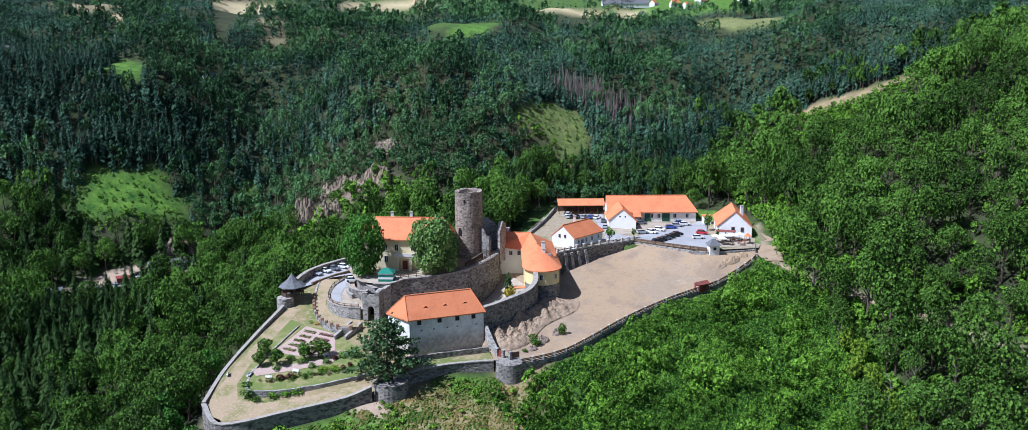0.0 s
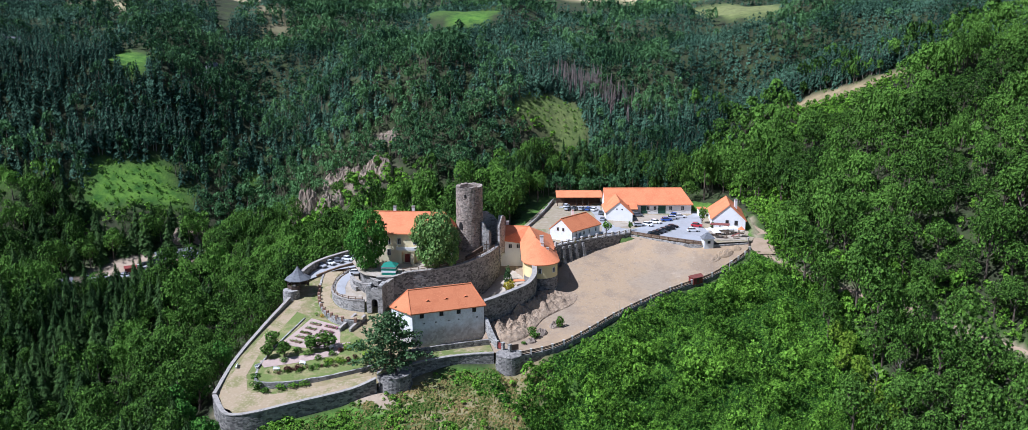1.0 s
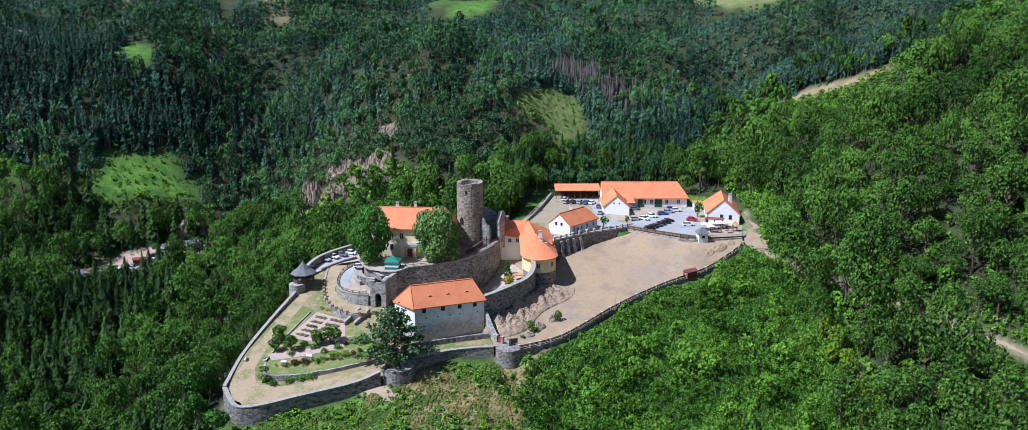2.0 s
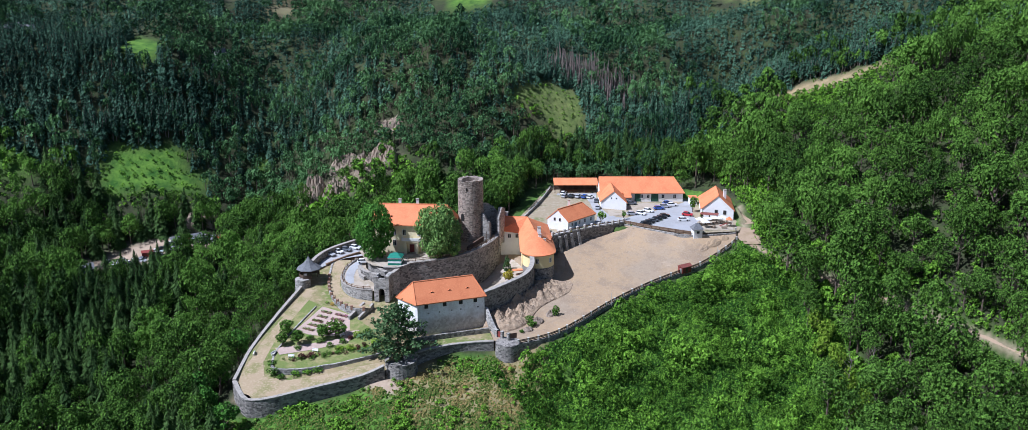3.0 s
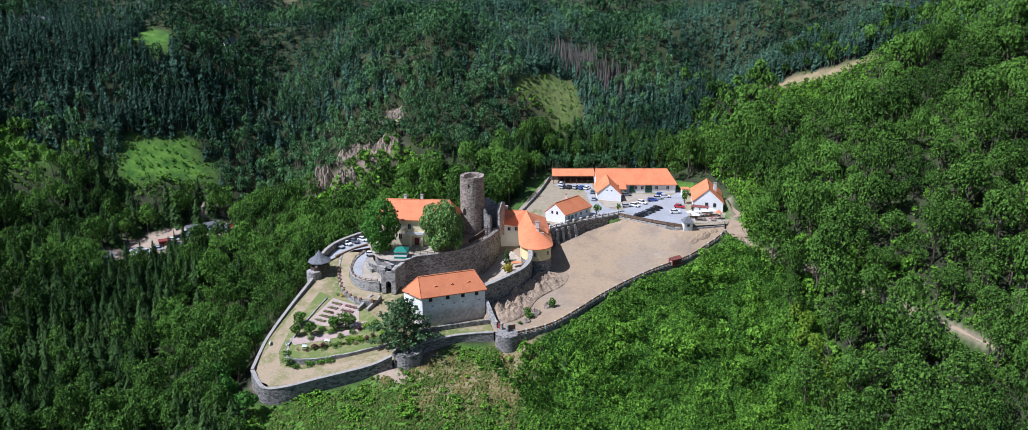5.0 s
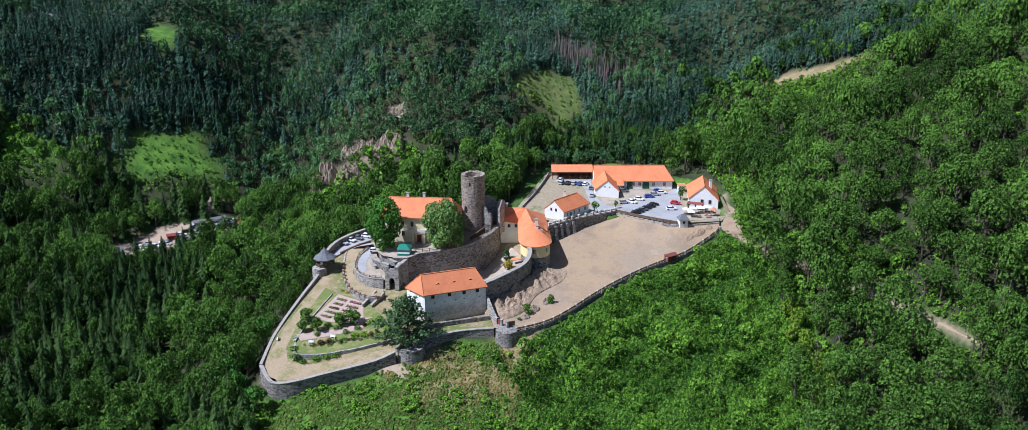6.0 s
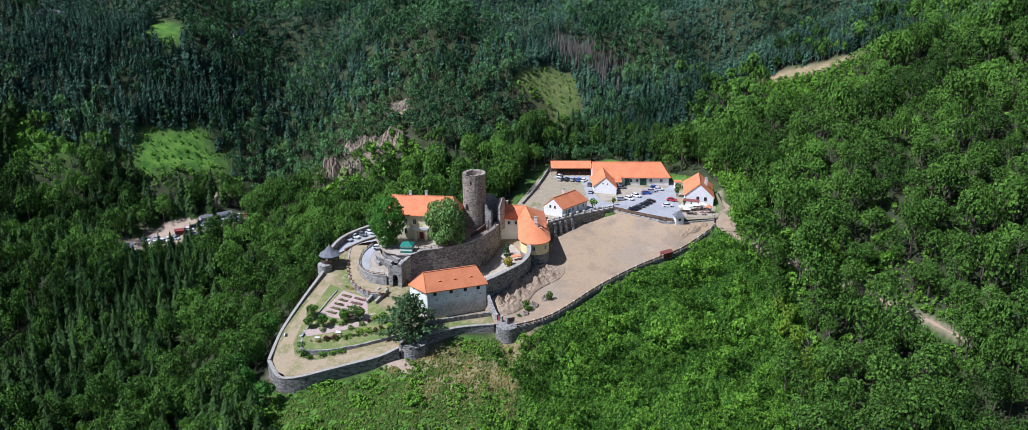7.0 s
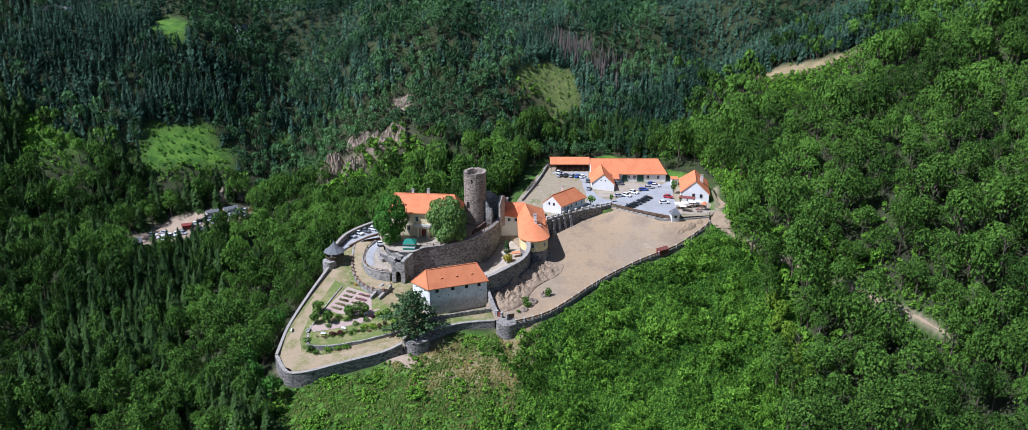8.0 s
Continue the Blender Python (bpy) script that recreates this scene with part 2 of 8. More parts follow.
def ground_material():
    """Forest floor, with grass where the land lies open."""
    m = material("forest_floor", (0.032, 0.04, 0.016), 0.98, [(0.15, (0.045, 0.065, 0.018), 0.45, 0.6), (1.0, (0.055, 0.045, 0.028), 0.5, 0.7)], 0.3, 1.0)
    nt = m.node_tree
    b = nt.nodes["Principled BSDF"]
    last = b.inputs["Base Color"].links[0].from_socket
    geo = nt.nodes["Geometry"]
    for name, low, high in (("grass", (0.030, 0.095, 0.010), (0.135, 0.25, 0.030)), ("straw", (0.20, 0.16, 0.08), (0.34, 0.26, 0.14)), ("soil", (0.30, 0.22, 0.15), (0.42, 0.33, 0.24)), ("corn", (0.42, 0.34, 0.17), (0.55, 0.46, 0.27))):
        at = nt.nodes.new("ShaderNodeAttribute")
        at.attribute_name = name
        n = nt.nodes.new("ShaderNodeTexNoise")
        n.inputs["Scale"].default_value, n.inputs["Detail"].default_value = 0.22, 9
        n.inputs["Roughness"].default_value = 0.7
        nt.links.new(geo.outputs["Position"], n.inputs["Vector"])
        r = nt.nodes.new("ShaderNodeMapRange")
        r.inputs[1].default_value, r.inputs[2].default_value = 0.35, 0.68
        nt.links.new(n.outputs[0], r.inputs[0])
        c = nt.nodes.new("ShaderNodeMix")
        c.data_type = "RGBA"
        c.inputs[6].default_value, c.inputs[7].default_value = (*low, 1), (*high, 1)
        nt.links.new(r.outputs[0], c.inputs[0])
        mix = nt.nodes.new("ShaderNodeMix")
        mix.data_type = "RGBA"
        nt.links.new(at.outputs["Fac"], mix.inputs[0])
        nt.links.new(last, mix.inputs[6])
        nt.links.new(c.outputs[2], mix.inputs[7])
        last = mix.outputs[2]
    nt.links.new(last, b.inputs["Base Color"])
    return m


M_GROUND = ground_material()


# ---- building blocks ----
def mesh_ob(name, verts, faces, mat, parent=None, label=""):
    me = bpy.data.meshes.new(name)
    me.from_pydata([tuple(v) for v in verts], [], [tuple(f) for f in faces])
    me.materials.append(mat)
    me.update()
    ob = new(name, me)
    if parent:
        ob.parent = parent
        ob.matrix_parent_inverse = parent.matrix_world.inverted()
    return tagged(ob, label)


def part(name, bm, mat, parent=None, label=""):
    """Link a bmesh as one mesh object under a thing or a part."""
    bmesh.ops.recalc_face_normals(bm, faces=bm.faces)
    me = bpy.data.meshes.new(name)
    bm.to_mesh(me)
    bm.free()
    me.materials.append(mat)
    ob = new(name, me)
    if parent:
        ob.parent = parent
        ob.matrix_parent_inverse = parent.matrix_world.inverted()
    return tagged(ob, label)


def thing(name, x, y, z, rz=0.0, label="", category="", group="", kind=""):
    e = new(name)
    e.empty_display_size = 0.5
    e.matrix_world = pose(x, y, z, 0, 0, rz)
    return tagged(e, label, category, group, kind)


def box(bm, x0, x1, y0, y1, z0, z1, m=None, bevel=0.0):
    vs = [bm.verts.new((x, y, z)) for z in (z0, z1) for x, y in ((x0, y0), (x1, y0), (x1, y1), (x0, y1))]
    fs = [(3, 2, 1, 0), (4, 5, 6, 7), (0, 1, 5, 4), (1, 2, 6, 5), (2, 3, 7, 6), (3, 0, 4, 7)]
    made = [bm.faces.new([vs[i] for i in f]) for f in fs]
    if m is not None:
        bmesh.ops.transform(bm, matrix=m, verts=vs)
    if bevel:
        bmesh.ops.bevel(bm, geom=list({e for f in made for e in f.edges}), offset=bevel, segments=1, affect="EDGES")
    return vs


def boxes(*rows, bevel=0.0):
    bm = bmesh.new()
    for r in rows:
        box(bm, *r, bevel=bevel)
    return bm


def rod(bm, a, b, r0, r1=None, n=6):
    """A tapered round bar from a to b."""
    a, b = Vector(a), Vector(b)
    q = (b - a).to_track_quat("Z", "Y").to_matrix()
    r1 = r0 if r1 is None else r1
    ring = [[bm.verts.new(p + q @ Vector((r * math.cos(k * math.tau / n), r * math.sin(k * math.tau / n), 0))) for k in range(n)] for p, r in ((a, r0), (b, r1))]
    for k in range(n):
        bm.faces.new((ring[0][k], ring[0][(k + 1) % n], ring[1][(k + 1) % n], ring[1][k]))
    bm.faces.new(ring[1])
    bm.faces.new(ring[0][::-1])


def prism(bm, pts, z0, z1):
    """A standing prism over a plan outline; z0 and z1 are heights or lists of heights."""
    n = len(pts)
    lo = z0 if hasattr(z0, "__len__") else [z0] * n
    hi = z1 if hasattr(z1, "__len__") else [z1] * n
    a = [bm.verts.new((*p, z)) for p, z in zip(pts, lo)]
    b = [bm.verts.new((*p, z)) for p, z in zip(pts, hi)]
    for k in range(n):
        j = (k + 1) % n
        bm.faces.new((a[k], a[j], b[j], b[k]))
    bm.faces.new(b)
    bm.faces.new(a[::-1])


def smooth_line(pts, step=1.5):
    """A Catmull-Rom line through points of any dimension, in even steps."""
    p = [np.array(q, float) for q in pts]
    p = [2 * p[0] - p[1], *p, 2 * p[-1] - p[-2]]
    out = []
    for i in range(1, len(p) - 2):
        n = max(1, round(float(np.linalg.norm(p[i + 1][:2] - p[i][:2])) / step))
        for k in range(n):
            t = k / n
            out.append(0.5 * (2 * p[i] + (p[i + 1] - p[i - 1]) * t + (2 * p[i - 1] - 5 * p[i] + 4 * p[i + 1] - p[i + 2]) * t**2 + (3 * p[i] - p[i - 1] - 3 * p[i + 1] + p[i + 2]) * t**3))
    out.append(p[-2])
    return out


def sides(pts, width):
    """Left and right edges of a strip along a plan line."""
    left, right = [], []
    for i, p in enumerate(pts):
        d = pts[min(i + 1, len(pts) - 1)][:2] - pts[max(i - 1, 0)][:2]
        d = d / (np.linalg.norm(d) + 1e-9)
        nrm = np.array((-d[1], d[0])) * width / 2
        left.append(p[:2] + nrm)
        right.append(p[:2] - nrm)
    return left, right


def strip_wall(bm, pts, width, foot, rough=0.0, seed=1):
    """A wall along a line of (x, y, top); foot: its depth below the top, or a function of x and y for its base."""
    rng = random.Random(seed)
    left, right = sides(pts, width)
    rows = []
    for p, l, r in zip(pts, left, right):
        top = p[2] + rng.uniform(-rough, rough)
        base = foot(p[0], p[1]) if callable(foot) else top - foot
        rows.append([bm.verts.new((*l, base)), bm.verts.new((*l, top)), bm.verts.new((*r, top)), bm.verts.new((*r, base))])
    for a, b in zip(rows, rows[1:]):
        for k in range(4):
            bm.faces.new((a[k], b[k], b[(k + 1) % 4], a[(k + 1) % 4]))
    bm.faces.new(rows[0])
    bm.faces.new(rows[-1][::-1])


def sheet(name, outline, height, mat, step=2.0, label="", kind="structure", category=""):
    """A ground sheet over a plan outline, with its height from a function."""
    bm = bmesh.new()
    vs = [bm.verts.new((x, y, 0)) for x, y in outline]
    bm.faces.new(vs)
    xs, ys = [p[0] for p in outline], [p[1] for p in outline]
    for axis, lo, hi in ((0, min(xs), max(xs)), (1, min(ys), max(ys))):
        k = lo + step
        while k < hi:
            co, no = [0, 0, 0], [0, 0, 0]
            co[axis], no[axis] = k, 1
            bmesh.ops.bisect_plane(bm, geom=bm.verts[:] + bm.edges[:] + bm.faces[:], plane_co=co, plane_no=no)
            k += step
    for v in bm.verts:
        v.co.z = height(v.co.x, v.co.y)
    for f in bm.faces:
        if f.normal.z < 0:
            f.normal_flip()
    me = bpy.data.meshes.new(name)
    bm.to_mesh(me)
    bm.free()
    me.materials.append(mat)
    for p in me.polygons:
        p.use_smooth = True
    return tagged(new(name, me), label, category, kind=kind)


def within(poly, x, y):
    """Signed distance of points to an outline: positive inside."""
    x, y = np.asarray(x, float), np.asarray(y, float)
    d = np.full(x.shape, 1e9)
    ins = np.zeros(x.shape, bool)
    for (ax, ay), (bx, by) in zip(poly, poly[1:] + poly[:1]):
        ex, ey = bx - ax, by - ay
        t = np.clip(((x - ax) * ex + (y - ay) * ey) / (ex * ex + ey * ey + 1e-9), 0, 1)
        d = np.minimum(d, np.hypot(x - ax - t * ex, y - ay - t * ey))
        if ay != by:
            ins ^= ((ay > y) != (by > y)) & (x < (bx - ax) * (y - ay) / (by - ay) + ax)
    return np.where(ins, d, -d)
def near_line(line, x, y):
    d = np.full(np.shape(x), 1e9)
    for (ax, ay), (bx, by) in zip(line, line[1:]):
        ex, ey = bx - ax, by - ay
        t = np.clip(((x - ax) * ex + (y - ay) * ey) / (ex * ex + ey * ey), 0, 1)
        d = np.minimum(d, np.hypot(x - ax - t * ex, y - ay - t * ey))
    return d


# ---- the land ----
# A coarse height table of the valley: columns lie across, rows away from the castle's front.
COLS = np.array([-420, -260, -170, -110, -75, -20, 40, 100, 150, 220, 420], float)
ROWS = np.array([120, 200, 250, 300, 350, 395, 430, 510, 1300], float)
HEIGHTS = np.array([
    [-20, -35, -50, -60, -58, -58, -62, -58, -45, -20, 30],
    [0, -22, -40, -42, -31, -33, -46, -44, -34, -5, 50],
    [15, -12, -32, -33, -23, -15, -20, -31, -19, 15, 65],
    [25, -6, -19, -25, -19, -8, -8, -2, 13, 44, 78],
    [44, 12, -19, -17, -12, -5, -1, 8, 35, 60, 86],
    [66, 42, 13, -5, 4, 12, 7, 14, 47, 70, 96],
    [82, 64, 45, 26, 36, 44, 31, 29, 50, 72, 98],
    [92, 76, 68, 56, 58, 62, 54, 52, 60, 74, 100],
    [138, 112, 105, 102, 101, 100, 99, 99, 101, 108, 128]], float)


# crest and valley lines: points, lift in metres, reach in metres
SPURS = (
    ([(-52, 384), (-34, 396), (-14, 407), (-4, 420)], 9.0, 17.0),
    ([(22, 385), (34, 410), (70, 436)], -5.0, 15.0),
    ([(-118, 380), (-108, 420), (-128, 470)], -9.0, 20.0),
    ([(-240, 395), (-200, 414), (-165, 430)], 8.0, 20.0),
    ([(-60, 440), (-30, 462), (10, 480)], 7.0, 22.0),
    ([(60, 465), (110, 498), (180, 520)], 9.0, 22.0),
    ([(112, 462), (150, 474), (200, 484)], -10.0, 16.0),
    ([(-150, 520), (-60, 560), (60, 570), (180, 600)], -8.0, 28.0),
    ([(-260, 620), (-120, 640), (60, 660), (240, 640)], 8.0, 40.0))


def cubic(h, i, f, axis):
    n = h.shape[axis]
    g = [np.clip(i + k, 0, n - 1) for k in (-1, 0, 1, 2)]
    w = (-0.5 * f + f**2 - 0.5 * f**3, 1 - 2.5 * f**2 + 1.5 * f**3, 0.5 * f + 2 * f**2 - 1.5 * f**3, -0.5 * f**2 + 0.5 * f**3)
    return g, w


def ripple(x, y):
    """Gentle unevenness of the land."""
    return 1.2 * np.sin(x * 0.051 + 1.3 * np.sin(y * 0.031)) * np.sin(y * 0.047 + 0.7) + 0.5 * np.sin(x * 0.17 + y * 0.11) * np.sin(y * 0.19 - x * 0.07)


def land(x, y):
    """The natural height of the ground."""
    x, y = np.asarray(x, float), np.asarray(y, float)
    cx, cy = np.clip(x, COLS[0], COLS[-1]), np.clip(y, ROWS[0], ROWS[-1])
    i = np.clip(np.searchsorted(COLS, cx, side="right") - 1, 0, len(COLS) - 2)
    j = np.clip(np.searchsorted(ROWS, cy, side="right") - 1, 0, len(ROWS) - 2)
    fx = (cx - COLS[i]) / (COLS[i + 1] - COLS[i])
    fy = (cy - ROWS[j]) / (ROWS[j + 1] - ROWS[j])
    gi, wi = cubic(HEIGHTS, i, fx, 1)
    gj, wj = cubic(HEIGHTS, j, fy, 0)
    z = sum(wj[b] * wi[a] * HEIGHTS[gj[b], gi[a]] for a in range(4) for b in range(4))
    z = z + np.maximum(y - 1300, 0) * 0.045 + 10 * np.clip((y - 820) / 300, 0, 1) - np.maximum(120 - y, 0) * 0.1
    # spurs and side valleys of the far hills
    for line, lift, wide in SPURS:
        z = z + lift * np.exp(-(near_line(line, x, y) / wide) ** 2)
    far = np.clip((y - 405) / 60, 0, 1)
    gully = 2.6 * np.sin(x / 17 + y / 75 + 0.8 * np.sin(y / 40)) + 1.6 * np.sin(x / 8.3 - y / 58)
    gully = gully * (1 - np.clip((x - 85) / 30, 0, 1) * np.clip((460 - y) / 40, 0, 1))
    return z + ripple(x, y) * (1 + far) + gully * far * np.clip((1500 - y) / 500, 0, 1)


def yard_z(x, y):
    d = y - 243
    z = -14 + 0.06 * d + 0.0011 * d * d
    # it rises to the farm's edge, but for the stretch under the retaining wall
    t = np.clip(1 + within(FARM, x, y) / 17, 0, 1) * np.clip((x - 33) / 9, 0, 1)
    return z + (np.maximum(z, -0.7) - z) * t * t


def garden_z(x, y):
    return -20.0 + (y - 222) * 0.195 + np.maximum(x + 60, 0) * 0.03


def ward_z(x, y):
    return -12.0 + np.clip((x + 10) * 0.5, 0, 5.0) + np.clip((y - 284) * 0.06, 0, 1.2) * (x > -8)


# outlines of the levelled places
YARD = [(-6, 246), (1.2, 243.4), (7, 246), (13.2, 250.1), (21, 258.5), (28.8, 267.6), (38, 276.5), (48.3, 284.9), (56, 290), (63.4, 294.6), (71, 300.5), (78.5, 307), (79, 312), (63.5, 309), (52, 314.5), (40, 322), (28, 316), (16, 309), (14, 292), (5, 279), (-3, 266), (-9.5, 258), (-7, 251)]
FARM = [(-2, 312), (14, 305), (28, 315.5), (40, 322), (52, 314), (63.5, 308.5), (80, 311), (86, 324), (84, 352), (70, 362), (45, 384), (16, 382), (8, 352), (2, 330)]
GARDEN = [(-69.5, 221.5), (-63.8, 222.3), (-52, 226.6), (-42, 230.5), (-36, 233), (-30, 240), (-27, 250), (-33, 257), (-37, 270), (-41, 283), (-55, 294), (-62, 296), (-69, 285), (-69, 277.5), (-73.3, 259.7), (-76, 245.4), (-76.3, 229.5)]
LOWTERRACE = [(-36, 233), (-26, 240.4), (-16.5, 245), (-6, 246.2), (-7, 251), (-9, 257), (-28, 249), (-32, 243)]
UPPER = [(-48, 281), (-45.4, 277.4), (-41, 275.4), (-36.4, 276.6), (-34.2, 279.3), (-27, 281.2), (-18.6, 284.8), (-11, 292), (-6, 300), (-4, 309), (-22, 312), (-50, 306), (-52, 292)]
WARD = [(-34, 255), (-16, 260), (-9, 258), (-3, 265), (3.4, 274), (6.5, 280), (3, 290), (-4, 306), (-10, 300), (-20, 284), (-34, 279), (-40, 268)]
PLATEAUS = ((YARD, yard_z), (FARM, lambda x, y: 0 * x - 0.3), (GARDEN, garden_z), (LOWTERRACE, lambda x, y: 0 * x - 14.5), (UPPER, lambda x, y: 0 * x - 1.5), (WARD, ward_z))


def track_z(x, y):
    return -0.22 - np.clip(314 - y, 0, 12) * 0.2


def ground_z(x, y):
    """Height of the one ground sheet: the land, levelled under the castle's platforms and the farmyard."""
    x, y = np.asarray(x, float), np.asarray(y, float)
    z = land(x, y)
    for outline, height in PLATEAUS:
        d = within(outline, x, y)
        t = np.clip((d - 1.5) / 2.5, 0, 1)
        z = z * (1 - t) + (height(x, y) - 0.5) * t
    # banks in front of the walls and the fence
    d = within(YARD, x, y)
    t = np.clip(1 + d / 11, 0, 1) * (d <= 0) * np.clip((x - 1) / 6, 0, 1) * (y < 312)
    z = z + np.maximum(yard_z(x, y) - 0.9 - z, 0) * t
    d = within(GARDEN, x, y)
    z = z + np.maximum(garden_z(x, y) - 4.6 - z, 0) * np.clip(1 + d / 9, 0, 1) * (d <= 0) * (y < 260)
    d = within(LOWTERRACE, x, y)
    z = z + np.maximum(-19.2 - z, 0) * np.clip(1 + d / 9, 0, 1) * (d <= 0) * (y < 248)
    # the farm lies level with the land behind it
    d = within(FARM, x, y)
    t = np.clip(1 + d / 12, 0, 1) * (y > 318) * (d <= 0)
    z = z * (1 - t) + (-0.8) * t
    d = within(TRACK, x, y)
    return z + np.maximum(track_z(x, y) - 0.35 - z, 0) * np.clip(1 + d / 12, 0, 1) * (x > 78)


# open places in the woods
MEADOW = [(-180, 389), (-172, 395), (-160, 399), (-149, 404), (-146, 395), (-139, 397), (-139, 388), (-167, 377), (-178, 372), (-178, 381)]
CLEARING = [(0, 415), (4, 420), (14, 426), (24, 430), (32, 427), (32, 418), (25, 410), (20, 405), (17, 411), (9, 414), (-1, 412)]
MEADOW_EDGE = [(-188, 391), (-180, 392), (-172, 398), (-160, 402), (-150, 406.5), (-143, 406)]
BARNSIDE = [(89, 308), (95, 312), (101, 322), (103, 345), (97, 361), (86, 376), (78, 378), (85, 362), (89, 350)]
STRIP = [(122, 420), (131, 416), (142, 402), (150, 396), (162, 393), (163, 389.5), (150, 391.5), (146, 391.5), (136, 398), (125, 409)]
SCRAPYARD = [(-171, 330), (-167, 346), (-157, 354), (-144, 360), (-137, 361), (-123, 366), (-118, 355), (-126, 350), (-143, 342), (-146, 335), (-156, 330), (-164, 323)]
QUARRY = [(-93, 381), (-88, 374), (-76, 371), (-70, 378), (-54, 379), (-50, 384), (-68, 394), (-86, 388)]
GREENFIELD = [(-59, 632), (-42, 632), (-10, 633), (-17, 600), (-28, 597), (-38, 602), (-48, 614)]
PATH = [(87.3, 342), (85, 326), (83, 313), (83.6, 303), (88, 297.5), (95, 291.5), (101, 287.6), (114, 279), (127, 271), (134.2, 264.4), (143.2, 257), (148, 251.5), (152, 247)]
TRACK = [(78.8, 307.5), (80.5, 303), (86, 303), (88.5, 312), (90, 326), (90.5, 345), (84.5, 347), (85.6, 324), (79.8, 311.2)]
QUARRY_FOOT = [(-96, 364), (-88, 356), (-74, 356), (-58, 366), (-44, 366), (-42, 384), (-72, 390), (-82, 372)]
SCREE = [(-63, 410), (-52, 410), (-53, 405), (-59, 405)]
THICKET = [(4, 240), (14, 248.4), (22.4, 257), (30.4, 266.2), (49.4, 283), (65, 292.8), (80.5, 305), (86, 296), (92, 284), (90, 262), (86, 244), (88, 222), (80, 190), (20, 185), (0, 205)]
SLOPE = [(-82, 224), (-70, 219.6), (-52, 224.4), (-36, 230.6), (-31, 234.6), (-16, 243.2), (-6, 243.6), (-1.8, 240.6), (3, 241.6), (6, 236), (4, 205), (-10, 185), (-60, 190)]
KEEP = [(-80, 226), (-70, 219.6), (-52, 224.4), (-36, 230.6), (-31, 234.6), (-16, 243.2), (-6, 243.6), (-1.8, 240.6), (2, 241.6), (13.8, 248.2), (22, 256.8), (30, 266), (49, 283), (64.5, 292.6), (80, 305), (88, 326), (86, 352), (70, 366), (45, 384), (13, 384), (2, 352), (-3, 320), (-24, 314), (-52, 308), (-66, 298), (-74, 284), (-80, 262)]
FARCLEAR = [(-187, 430), (-186, 450), (-174, 450), (-166, 435), (-172, 423), (-183, 428)]
SMALLFIELD = [(149, 792), (167, 773), (186, 780), (203, 714), (178, 633), (157, 632), (147, 650)]
GLADE = [(-231, 378), (-224, 380), (-216, 376), (-209, 379), (-208, 374), (-219, 364), (-223, 362), (-227, 365)]
SMALLGLADE = [(-120, 411), (-115, 415), (-114, 411), (-118, 407)]
VILLAGE = [(115, 880), (165, 1350), (330, 1350), (232, 880)]
CORNFIELDS = ([(-167, 874), (-160, 1004), (-137, 1062), (-98, 1191), (-90, 1041), (-104, 980), (-136, 990), (-154, 879)], [(-268, 840), (-248, 973), (-227, 904), (-201, 640)], [(-1, 1007), (130, 988), (132, 948), (98, 974), (65, 933), (-1, 989)], [(-302, 641), (-314, 698), (-255, 595), (-239, 587), (-217, 526), (-256, 586), (-271, 600)], [(-152, 572), (-141, 590), (-141, 577), (-147, 570)], [(-165, 606), (-155, 607), (-159, 599)])


